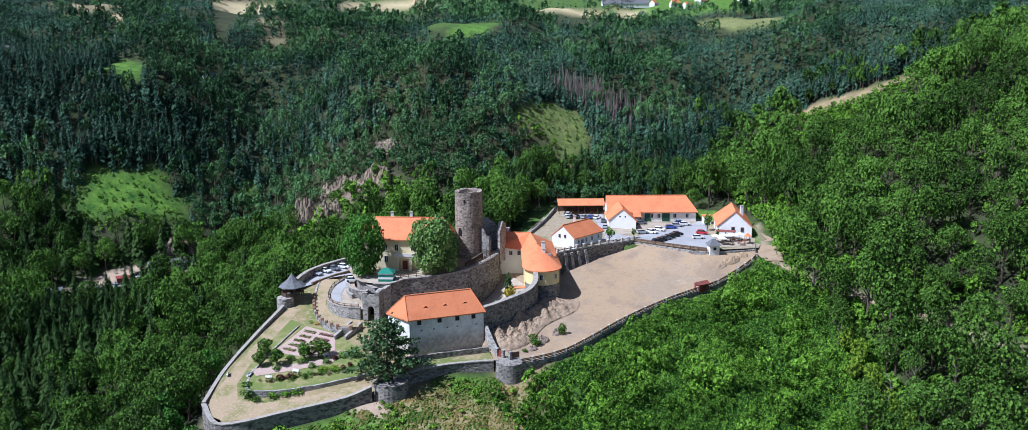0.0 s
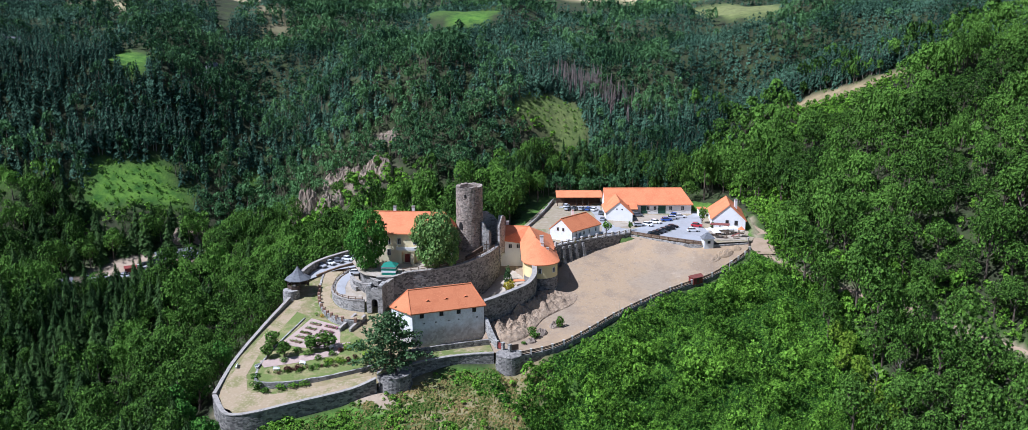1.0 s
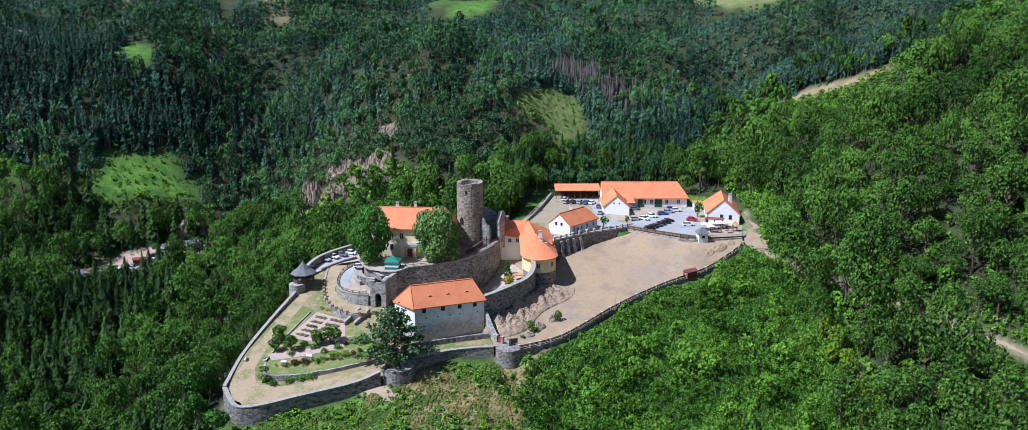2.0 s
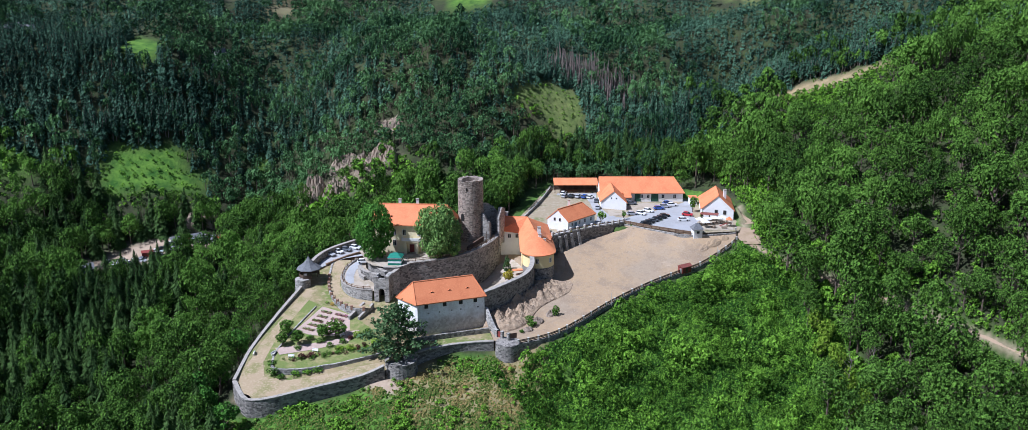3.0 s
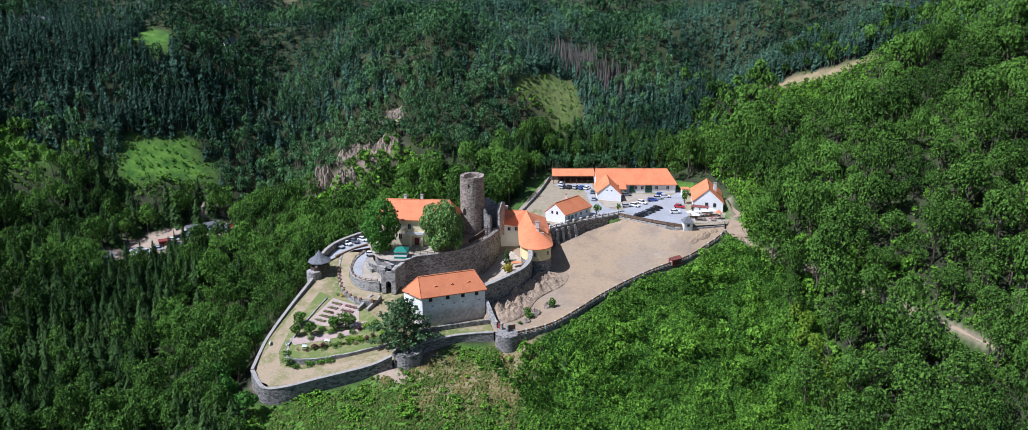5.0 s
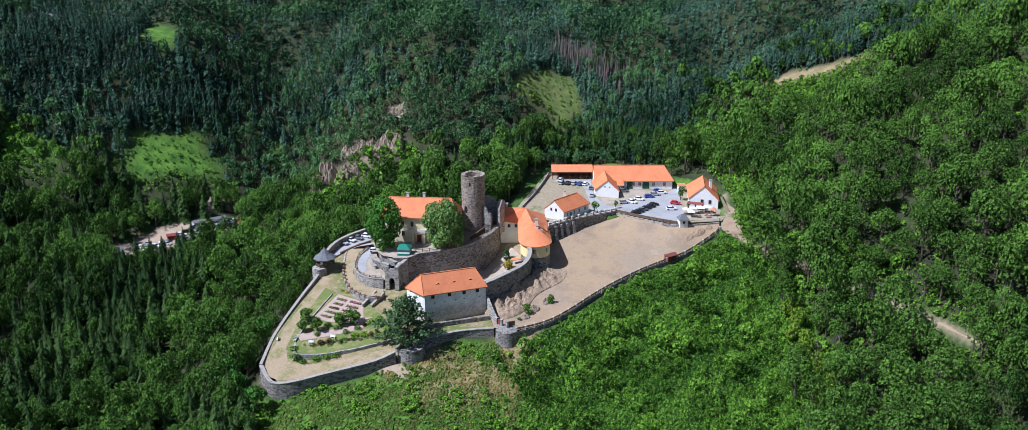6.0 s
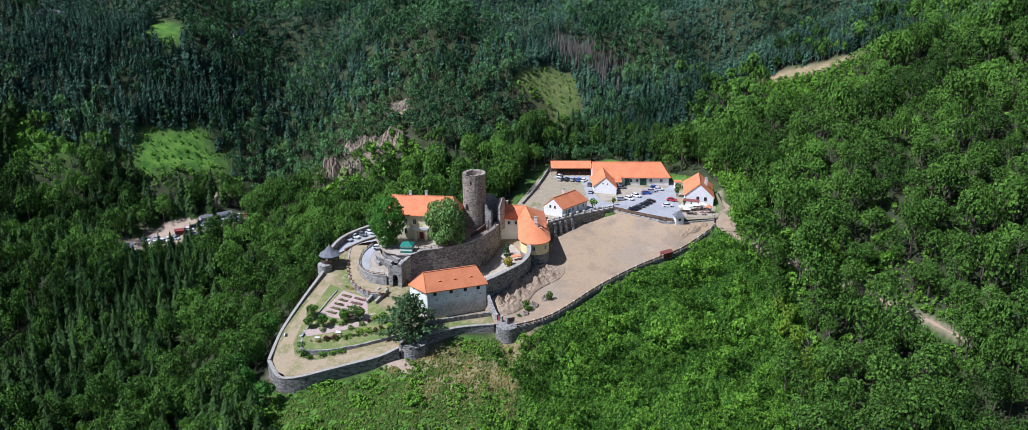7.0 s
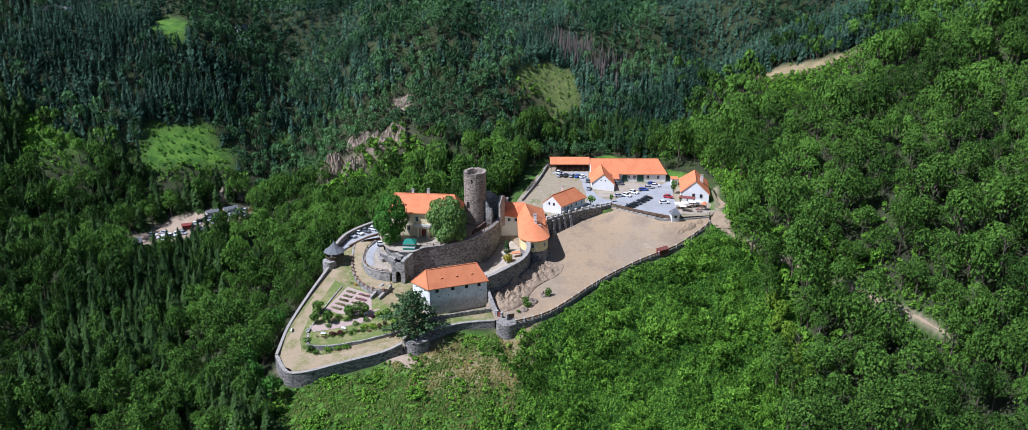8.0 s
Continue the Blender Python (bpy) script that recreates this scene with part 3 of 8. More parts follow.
def build_ground():
    def axis(core0, core1, step, lo, hi):
        a = list(np.arange(core0, core1 + 0.1, step))
        s, v = step, core1
        while v < hi:
            s *= 1.12
            v += s
            a.append(v)
        s, v = step, core0
        while v > lo:
            s *= 1.12
            v -= s
            a.insert(0, v)
        return np.array(a)
    xs, ys = axis(-96, 164, 1.6, -4200, 4200), axis(190, 420, 1.6, -1200, 4300)
    gx, gy = np.meshgrid(xs, ys)
    gz = ground_z(gx, gy)
    nx, ny = len(xs), len(ys)
    v = np.stack([gx, gy, gz], -1).reshape(-1, 3)
    idx = np.arange(nx * ny).reshape(ny, nx)
    f = np.stack([idx[:-1, :-1], idx[:-1, 1:], idx[1:, 1:], idx[1:, :-1]], -1).reshape(-1, 4)
    me = fast_mesh("ground", v, f, M_GROUND, None, True)
    fx, fy = gx.ravel(), gy.ravel()

    def mask(*outlines, soft=3.0):
        m = np.zeros(fx.shape)
        for o in outlines:
            m = np.maximum(m, np.clip(0.5 + within(list(o), fx, fy) / soft, 0, 1))
        return m
    grass = np.maximum(mask(MEADOW, CLEARING, GREENFIELD, SMALLFIELD, FARCLEAR, GLADE, SMALLGLADE, VILLAGE, FARM, soft=6), mask(THICKET, soft=6) * 0.8)
    grass = np.maximum(grass, np.maximum(mask(SLOPE), mask(KEEP, soft=8) * 0.85 * ((fy > 312) & (fx < 20))))
    grass = np.maximum(grass, np.clip(1.2 - near_line(PATH, fx, fy) / 4, 0, 0.3))
    grass = np.maximum(grass, np.clip(2 - np.hypot((fx - 97) / 6, (fy - 250) / 22), 0, 0.9))
    grass = np.maximum(grass, np.clip((fy - 900) / 100, 0, 1) * 0.6)
    straw = np.maximum(mask(STRIP, soft=4), np.clip(1.6 - near_line([(-30, 236), (-18, 226), (-2, 232), (2, 240)], fx, fy) / 7, 0, 1) * 0.85)
    straw = np.maximum(straw, np.maximum(mask(CLEARING, soft=20) * 0.45, mask(SMALLFIELD, soft=6) * 0.5))
    soil = np.maximum(np.clip(1.5 - near_line(PATH, fx, fy) / 1.3, 0, 1) * 0.7, np.maximum(mask(SCRAPYARD, SCREE, soft=4), mask(QUARRY, soft=8) * 0.35))
    soil = np.maximum(soil, np.clip(2 - near_line([(-38, 231), (-34, 229)], fx, fy) / 2.2, 0, 1))
    soil = np.maximum(soil, np.clip((within(KEEP, fx, fy) - 2.5) / 2, 0, 0.8) * (fy < 314))
    corn = mask(*CORNFIELDS, soft=15)
    for name, values in (("grass", grass), ("straw", straw), ("soil", soil), ("corn", corn)):
        me.attributes.new(name, "FLOAT", "POINT").data.foreach_set("value", values.astype(np.float32))
    return tagged(new("ground", me), "hilly valley ground with forest floor and meadows", kind="structure")


def fast_mesh(name, verts, faces, mat, tone=None, smooth=False):
    """A mesh from arrays; all faces have the same number of corners."""
    me = bpy.data.meshes.new(name)
    n, k = faces.shape
    me.vertices.add(len(verts))
    me.vertices.foreach_set("co", np.ascontiguousarray(verts, np.float32).ravel())
    me.loops.add(n * k)
    me.loops.foreach_set("vertex_index", np.ascontiguousarray(faces, np.int32).ravel())
    me.polygons.add(n)
    me.polygons.foreach_set("loop_start", np.arange(0, n * k, k, dtype=np.int32))
    me.polygons.foreach_set("use_smooth", np.full(n, smooth))
    me.materials.append(mat)
    if tone is not None:
        me.attributes.new("tone", "FLOAT", "POINT").data.foreach_set("value", np.ascontiguousarray(tone, np.float32))
    me.update(calc_edges=True)
    return me


build_ground()


# ---- plants ----
def card_cloud(rng, centres, normals, sizes):
    """Leaf clumps: small bent quads that face outwards with some disorder."""
    n = len(centres)
    nr = normals + rng.normal(0, 0.28, (n, 3))
    nr /= np.linalg.norm(nr, axis=1, keepdims=True) + 1e-9
    ref = rng.normal(0, 1, (n, 3))
    u = np.cross(nr, ref)
    u /= np.linalg.norm(u, axis=1, keepdims=True) + 1e-9
    w = np.cross(nr, u)
    s = sizes[:, None]
    a = rng.uniform(0.7, 1.2, (n, 4, 1))
    q = np.stack([-u * s * a[:, 0] - nr * s * 0.25, w * s * a[:, 1], u * s * a[:, 2] - nr * s * 0.25, -w * s * a[:, 3]], 1) + centres[:, None, :]
    return q.reshape(-1, 3), np.arange(n * 4).reshape(-1, 4)


def crown_template(seed, n, lobes=7, flat=0.85, size=0.17, crest=0.25, loose=0.0, tuft=0.0):
    """A broadleaf crown of unit radius around (0, 0, 1), made of lobes with gaps between them; tuft: how far twigs stand out of them."""
    rng = np.random.default_rng(seed)
    c = rng.normal(0, 1, (lobes, 3))
    c /= np.linalg.norm(c, axis=1, keepdims=True)
    c *= rng.uniform(0.35 + 0.2 * loose, 0.62 + 0.2 * loose, (lobes, 1))
    c[:, 2] *= flat
    c = np.vstack([c, [(0, 0, 0.35 + 0.2 * tuft)]])
    r = np.append(rng.uniform(0.36 - 0.2 * loose, 0.56 - 0.26 * loose, lobes), 0.5 - 0.16 * loose)
    k = rng.choice(lobes + 1, n * 3, p=r**2 / (r**2).sum())
    d = rng.normal(0, 1, (n * 3, 3))
    d /= np.linalg.norm(d, axis=1, keepdims=True)
    p = c[k] + d * r[k][:, None] * rng.uniform(0.82 - 0.15 * tuft, 1.08 + 0.22 * tuft, (n * 3, 1))
    inner = (np.linalg.norm(p[:, None] - c[None], axis=2) / r[None]).min(1)
    keep = np.argsort(-(np.minimum(inner, 1.0) + crest * p[:, 2] + rng.uniform(0, 0.15 + 0.2 * tuft, n * 3)))[:n]
    p, d = p[keep], d[keep] + rng.normal(0, 0.45 * tuft, (n, 3))
    v, f = card_cloud(rng, p * (1, 1, flat) + (0, 0, 1), d + (0, 0, 0.25), rng.uniform(0.75, 1.3, n) * size)
    return v, f


def spruce_template(seed, tiers, fronds, ragged=0.2, steep=1.0):
    """A spruce of unit height: drooping fronds in tiers, each a bent quad."""
    rng = np.random.default_rng(seed)
    vs = []
    for k in range(tiers):
        t = k / (tiers - 1)
        z = 0.10 + 0.86 * t
        r = 0.17 * (1 - t) ** 0.8 + 0.012
        m = max(4, round(fronds * (1 - 0.55 * t)))
        for j in range(m):
            a = (j + rng.uniform(-0.3, 0.3) + 0.5 * k) * math.tau / m
            rr = r * 1.1 * rng.uniform(1 - ragged, 1 + ragged)
            ca, sa = math.cos(a), math.sin(a)
            wd = rr * (0.3 if tiers > 20 else 0.55)
            drop = rr * rng.uniform(0.75, 1.25) * steep
            vs += [(0, 0, z + 0.05), (ca * rr * 0.6 - sa * wd, sa * rr * 0.6 + ca * wd, z - drop * 0.5), (ca * rr, sa * rr, z - drop), (ca * rr * 0.6 + sa * wd, sa * rr * 0.6 - ca * wd, z - drop * 0.5)]
    v = np.array(vs)
    return v, np.arange(len(v)).reshape(-1, 4)


def trunk_template(sides_n=5):
    """A tapered stem of unit height and unit radius, with quads only."""
    a = np.arange(sides_n) * math.tau / sides_n
    lo = np.stack([np.cos(a), np.sin(a), 0 * a], 1)
    hi = np.stack([0.45 * np.cos(a), 0.45 * np.sin(a), 0 * a + 1], 1)
    i = np.arange(sides_n)
    f = np.stack([i, (i + 1) % sides_n, (i + 1) % sides_n + sides_n, i + sides_n], 1)
    return np.vstack([lo, hi]), f


def spread(rng, templates, places, sx, sz, tones):
    """Lay copies of template meshes at places; sx, sz: widths and heights. Returns verts, faces, tones."""
    out_v, out_f, out_t, base = [], [], [], 0
    pick = rng.integers(0, len(templates), len(places))
    for k, (tv, tf) in enumerate(templates):
        sel = np.where(pick == k)[0]
        if not len(sel):
            continue
        a = rng.uniform(0, math.tau, len(sel))
        ca, sa = np.cos(a)[:, None], np.sin(a)[:, None]
        x = (tv[None, :, 0] * ca - tv[None, :, 1] * sa) * sx[sel][:, None]
        y = (tv[None, :, 0] * sa + tv[None, :, 1] * ca) * sx[sel][:, None]
        z = tv[None, :, 2] * sz[sel][:, None]
        lean = rng.normal(0, 0.02, (len(sel), 2))
        p = np.stack([x + z * lean[:, :1], y + z * lean[:, 1:], z], -1) + places[sel][:, None, :]
        n = len(tv)
        f = tf[None] + (np.arange(len(sel)) * n)[:, None, None] + base
        out_v.append(p.reshape(-1, 3))
        out_f.append(f.reshape(-1, tf.shape[1]))
        out_t.append(np.repeat(tones[sel], n))
        base += len(sel) * n
    if not out_v:
        return np.zeros((0, 3)), np.zeros((0, 4), int), np.zeros(0)
    return np.concatenate(out_v), np.concatenate(out_f), np.concatenate(out_t)


def scatter(rng, x0, x1, y0, y1, spacing):
    """Jittered places on a grid."""
    gx, gy = np.meshgrid(np.arange(x0, x1, spacing), np.arange(y0, y1, spacing))
    gx = gx + (np.arange(gx.shape[0]) % 2)[:, None] * spacing * 0.5
    x, y = gx.ravel() + rng.uniform(-0.42, 0.42, gx.size) * spacing, gy.ravel() + rng.uniform(-0.42, 0.42, gx.size) * spacing
    return x, y


def patchy(x, y, scale, seed):
    """Smooth random patches between 0 and 1."""
    rng = np.random.default_rng(seed)
    v = np.zeros(np.shape(x))
    for k in range(6):
        a = rng.uniform(0, math.tau)
        f = rng.uniform(0.6, 1.7) / scale
        v = v + np.sin((x * math.cos(a) + y * math.sin(a)) * f * math.tau + rng.uniform(0, 6.28))
    return np.clip(0.5 + v / 5, 0, 1)


# low growth before the open places: how far it reaches towards the valley, in metres
SIGHT = ((SCRAPYARD, (6, 12)), (STRIP, tuple(range(3, 29, 3))), (CLEARING, (4, 8)), (MEADOW, (5, 10)), (GLADE, (5, 10)), (SCREE, (4, 8)),
         (GREENFIELD, (10, 20, 30)), (SMALLFIELD, (12, 24, 36, 50)), *((o, (15, 30, 45, 60, 80, 100, 120)) for o in CORNFIELDS[:3]), *((o, (8, 16)) for o in CORNFIELDS[3:]), (VILLAGE, (15, 30)))


def open_ground(x, y, margin=0.4):
    """True where trees may grow."""
    free = np.ones(np.shape(x), bool)
    for o, gap in ((KEEP, margin), (THICKET, margin), (SLOPE, 3.0)):
        free &= within(o, x, y) < -gap
    for o in (MEADOW, GLADE, SMALLGLADE, CLEARING, STRIP, SCRAPYARD, QUARRY, QUARRY_FOOT, SCREE, GREENFIELD, SMALLFIELD, FARCLEAR, VILLAGE, *CORNFIELDS):
        free &= within(list(o), x, y) < 0
    free &= np.hypot((x - 97) / 4.5, (y - 250) / 21) > 1
    for o, steps in SIGHT:
        for d in steps:
            free &= within(o, x * (1 + d / y), y + d) < 0
    free &= np.hypot(x - 5, y - 236) > 9
    free &= near_line(PATH, x, y) > np.where(y > 292, 4.2, np.where((x < 122) | (x > 148), 1.0, 2.6))
    for d in (4, 8, 12):
        free &= (near_line(PATH, x * (1 + d / y), y + d) > 1.8) | (x < 122) | (x > 147)
    return free


def in_reach(x, y):
    """The wedge of land that the flight overlooks."""
    return (np.abs(x) < np.where(y < 330, 0.58 * y + 42, np.where(y < 590, 0.585 * y + 34, 0.50 * y + 34))) & (y > 203 - 0.02 * np.abs(x))


def conifer_share(x, y):
    """Where spruce takes over from broadleaf woods."""
    s = np.clip((y - 395) / 40, 0, 1)
    s = np.where(x < -70, np.maximum(np.clip((-112 - x) / 25, 0, 1) * 0.42, np.clip((y - 360) / 60, 0, 1)), s)
    s = np.where((x > 95) & (y < 470), np.clip((y - 400 + (x - 100) * -0.3) / 60, 0, 1) * 0.9, s)
    s = np.where(y > 430, 0.66 + 0.14 * np.clip((y - 480) / 60, 0, 1) - 0.3 * np.exp(-((x + 118) / 45) ** 2), s)
    s = s + 0.75 * (patchy(x, y, 85, 3) - 0.5)
    back = y - np.interp(x, (100, 122, 142, 162, 200), (432, 420, 402, 393, 380))
    s = np.where((x > 100) & (y < 560), np.where(back > 0, s + 0.6 * np.exp(-back / 60), s - 0.35), s)
    s = s - 1.0 * np.exp(-((x + 88) / 42) ** 2 - ((y - 392) / 45) ** 2)
    return np.where((y < 380) & (x > 40), 0.0, np.clip(s, 0.03, 0.95))


def plant_singles(rng, places):
    """Broadleaf trees one by one: seven kinds of crown on a forked trunk, each tree with its own size and turn."""
    kinds = []
    for k in range(7):
        e = thing("broadleaf_tree", 0, 0, 0, 0, ("tall green broadleaf tree with a dense rounded crown", "green broadleaf tree with a loose open crown", "broad green forest tree with a lobed crown")[k % 3], "tree", "broadleaf trees of the slope")
        bm = bmesh.new()
        rod(bm, (0, 0, -0.3), (0, 0, 1.5), 0.075, 0.04, 6)
        for a in range(5):
            t = a * 1.3 + k
            rod(bm, (0, 0, 0.8 + 0.1 * a), (0.5 * math.cos(t), 0.5 * math.sin(t), 1.3 + 0.12 * a), 0.035, 0.012, 4)
        part("trunk", bm, M_BARK, e)
        v, f = crown_template(200 + k, 720, 26, 0.85 if k % 2 else 1.0, 0.067, loose=0.55, tuft=0.45)
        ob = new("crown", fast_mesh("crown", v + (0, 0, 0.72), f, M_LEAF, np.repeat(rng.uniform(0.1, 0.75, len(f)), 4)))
        ob.parent = e
        kinds.append(e)
    for i, (x, y, z, r) in enumerate(places):
        m = pose(x, y, z, 0, 0, float(rng.uniform(0, 360))) @ Matrix.Diagonal((r, r, r * float(rng.uniform(1.1, 1.5)), 1))
        copy_thing(kinds[i % len(kinds)], m) if i >= len(kinds) else None
    for e, (x, y, z, r) in zip(kinds, places):
        e.matrix_basis = pose(x, y, z) @ Matrix.Diagonal((r, r, r * 1.3, 1))


def build_woods():
    rng = np.random.default_rng(5)
    near_b = [crown_template(k, 700, 26, size=0.067, loose=0.55, tuft=0.45) for k in range(8)]
    slim_b = [crown_template(90 + k, 460, 20, 1.0, 0.078, 0.35, 0.7, 0.9) for k in range(7)]
    near_m = [crown_template(10 + k, 500, 24, size=0.073, loose=0.5, tuft=0.4) for k in range(7)]
    mid_b = [crown_template(70 + k, 96, 11, size=0.165, loose=0.3, tuft=0.4) for k in range(6)]
    far_b = [crown_template(20 + k, 44, size=0.245, tuft=0.3) for k in range(5)]
    dist_b = [crown_template(40 + k, 26, 6, size=0.31) for k in range(4)]
    dist_s = [spruce_template(60 + k, 4, 4, 0.3, 1.5) for k in range(4)]
    near_s = [spruce_template(k, 26, 10, 0.5, 0.8) for k in range(6)]
    mid_s = [spruce_template(15 + k, 8, 5, 0.4, 1.2) for k in range(5)]
    far_s = [spruce_template(30 + k, 5, 5, 0.35, 1.3) for k in range(5)]
    stem = trunk_template()
    bl, hl, ns, sp, st, pale = [], [], [], [], [], []
    # rows of the wood: reach in y and x, spacing, crown radius, spruce height, crowns, spruces
    singles = []
    for y0, y1, x0, x1, gap, rad, tall, crowns, spruces in (
            (190, 300, -400, -60, 5.0, 3.7, 15, slim_b, near_s), (190, 300, -60, 400, 6.6, 5.0, 14, near_b, near_s),
            (300, 380, -400, -60, 5.0, 3.7, 13, near_m, near_s), (300, 380, -60, 400, 6.6, 4.9, 13, near_m, near_s),
            (380, 450, -400, 400, 3.9, 2.8, 9.4, mid_b, mid_s), (450, 590, -600, 600, 3.8, 2.4, 7.8, far_b, far_s),
            (590, 760, -600, 600, 5.2, 3.2, 8.0, dist_b, dist_s), (760, 1020, -800, 800, 9.4, 5.0, 9.0, dist_b, dist_s), (1020, 1700, -1200, 1200, 24, 9, 12, dist_b, dist_s)):
        w = 0.68 * y1 + 40
        # broadleaf trees stand wider apart than spruces
        bx, by = scatter(rng, -w, w, y0, y1, gap)
        sx, sy = scatter(rng, -w, w, y0, y1, gap * (0.68 if y0 < 450 else 0.78))
        bk, sk = rng.random(len(bx)) > conifer_share(bx, by), rng.random(len(sx)) < conifer_share(sx, sy)
        x, y = np.concatenate([bx[bk], sx[sk]]), np.concatenate([by[bk], sy[sk]])
        con = np.arange(len(x)) >= bk.sum()
        ok = open_ground(x, y) & in_reach(x, y) & (x >= x0) & (x < x1)
        if y0 > 1000:
            ok &= (rng.random(len(x)) < 0.25 + 0.75 * (np.abs(x + 60) > 0.24 * y))
        x, y, con = x[ok], y[ok], con[ok]
        z = ground_z(x, y) - 0.3
        p = np.stack([x, y, z], 1)
        size = rng.uniform(0.6, 1.15, len(x)) + 0.35 * (rng.random(len(x)) < 0.2)
        tone = np.clip(0.5 * rng.random(len(x)) ** 1.3 + 0.95 * (patchy(x, y, 60, 9) - 0.25), 0, 1)
        # tone by region: paler near the garden wall and quarry, darker further west
        tone = tone * np.where((x < -78) & (y < 345), np.where(x > -118, 1.5, 0.75) + 0.4 * patchy(x, y, 30, 52) - 0.2, np.where((x > 84) & (y < 300), 0.95, np.where((x < -118) & (y > 390) & (y < 480), 0.5, np.where((x > 90) & (y < 450), 0.75 + 0.6 * patchy(x, y, 18, 51), 1.0))))
        tone = np.clip(tone + 0.45 * np.exp(-((x + 85) / 40) ** 2 - ((y - 395) / 40) ** 2), 0, 1)
        if y0 < 250:
            # the trees nearest to the flight stand as things of their own
            d = np.hypot(x, y - 150) + 1e6 * (con | (np.abs(x) > 0.62 * y) | (y < 205))
            alone = np.argsort(d)[:120]
            singles += [(*p[k], rad * size[k]) for k in alone]
            rest = np.ones(len(x), bool)
            rest[alone] = False
            x, y, p, size, tone, con = x[rest], y[rest], p[rest], size[rest], tone[rest], con[rest]
        b, s = ~con, con
        r = rad * size[b]
        stem_h = rad * rng.uniform(0.3, 0.75, b.sum())
        pb = p[b] + np.stack([0 * r, 0 * r, stem_h], 1)
        rz = r * rng.uniform(1.15, 1.85, len(r))
        # crowns further off get the leaves that carry the haze tint
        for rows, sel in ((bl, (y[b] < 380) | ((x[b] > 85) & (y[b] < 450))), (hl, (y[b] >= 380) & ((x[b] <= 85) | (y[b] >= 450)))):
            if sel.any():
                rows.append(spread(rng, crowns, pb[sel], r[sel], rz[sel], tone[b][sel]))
        if y0 < 450:
            st.append(spread(rng, [stem], p[b], 0.07 * r, stem_h + r * 1.4, tone[b]))
        h = tall * rng.uniform(0.65, 1.2, s.sum())
        h = h * np.where((within(MEADOW, x[s], y[s]) > -22) & (y[s] > 418), 1.5, 1.0)
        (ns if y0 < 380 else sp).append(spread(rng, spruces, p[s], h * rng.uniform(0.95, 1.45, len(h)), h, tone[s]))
        if y0 < 450:
            st.append(spread(rng, [stem], p[s], 0.014 * h, h * 0.8, tone[s]))
    # the closed edge of the wood behind the farm and the tower
    line = np.array(smooth_line([(-20, 320), (-10, 330), (-3, 345), (3, 362), (9, 388), (28, 391), (48, 390), (68, 376), (84, 364), (96, 350), (100, 332), (97, 316)], 3.4))
    for shift, firs in ((2.0, 0.55), (6.5, 0.5)):
        d = np.gradient(line, axis=0)
        d /= np.linalg.norm(d, axis=1, keepdims=True)
        x, y = line[:, 0] - d[:, 1] * shift + rng.normal(0, 0.7, len(line)), line[:, 1] + d[:, 0] * shift + rng.normal(0, 0.7, len(line))
        p = np.stack([x, y, ground_z(x, y) - 0.3], 1)
        con = rng.random(len(x)) < firs * (x < 75)
        size = rng.uniform(0.75, 1.2, len(x))
        r, tone = 3.9 * size[~con], 0.15 + 0.5 * rng.random(len(x))
        bl.append(spread(rng, near_b, p[~con] + (0, 0, 1.0), r, r * 1.75, tone[~con]))
        st.append(spread(rng, [stem], p[~con], 0.07 * r, r * 2.2, tone[~con]))
        h = 16 * size[con]
        ns.append(spread(rng, near_s, p[con], h, h, 0.6 * tone[con]))
    # tall spruces with bare stems along the upper edges of the cleared strip and the meadow
    for edge, tall in (([(118, 426), (124, 421.5), (132, 417.5), (143, 403.5), (151, 397.5), (164, 394.5)], 9.5), (MEADOW_EDGE, 13)):
        for shift in (1.2, 3.2, 5.4):
            line = np.array(smooth_line(edge, 1.7))
            x, y = line[:, 0] + rng.normal(0, 0.6, len(line)), line[:, 1] + shift + rng.normal(0, 0.5, len(line))
            p = np.stack([x, y, ground_z(x, y) - 0.3], 1)
            h = tall * rng.uniform(0.8, 1.15, len(x))
            bare = np.stack([0 * h, 0 * h, 0.36 * h], 1)
            sp.append(spread(rng, mid_s, p + bare, h * 0.8, h * 0.72, 0.5 * rng.random(len(x))))
            pale.append(spread(rng, [stem], p, 0.016 * h, h * 0.9, rng.random(len(x))))
    plant_singles(rng, singles)
    for name, rows, mat, label in (("broadleaf_wood", bl, M_LEAF, "dense green broadleaf forest covering the slopes"), ("hill_wood", hl, M_LEAF_HAZY, "broadleaf wood on the distant hills, leaves tinted blue for haze"), ("spruce_wood", sp, M_NEEDLE_HAZY, "dark green spruce forest covering the hills"), ("slope_spruces", ns, M_NEEDLE_NEAR, "dark green spruces among the broadleaf slope woods"), ("forest_stems", st, M_BARK, "brown trunks of the forest trees"), ("bare_stems", pale, M_DEADWOOD, "pale bare spruce stems along the clearings")):
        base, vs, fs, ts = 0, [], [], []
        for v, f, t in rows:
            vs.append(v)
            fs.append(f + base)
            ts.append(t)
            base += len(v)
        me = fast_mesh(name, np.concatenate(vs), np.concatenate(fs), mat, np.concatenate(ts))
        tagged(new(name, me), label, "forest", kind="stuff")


build_woods()


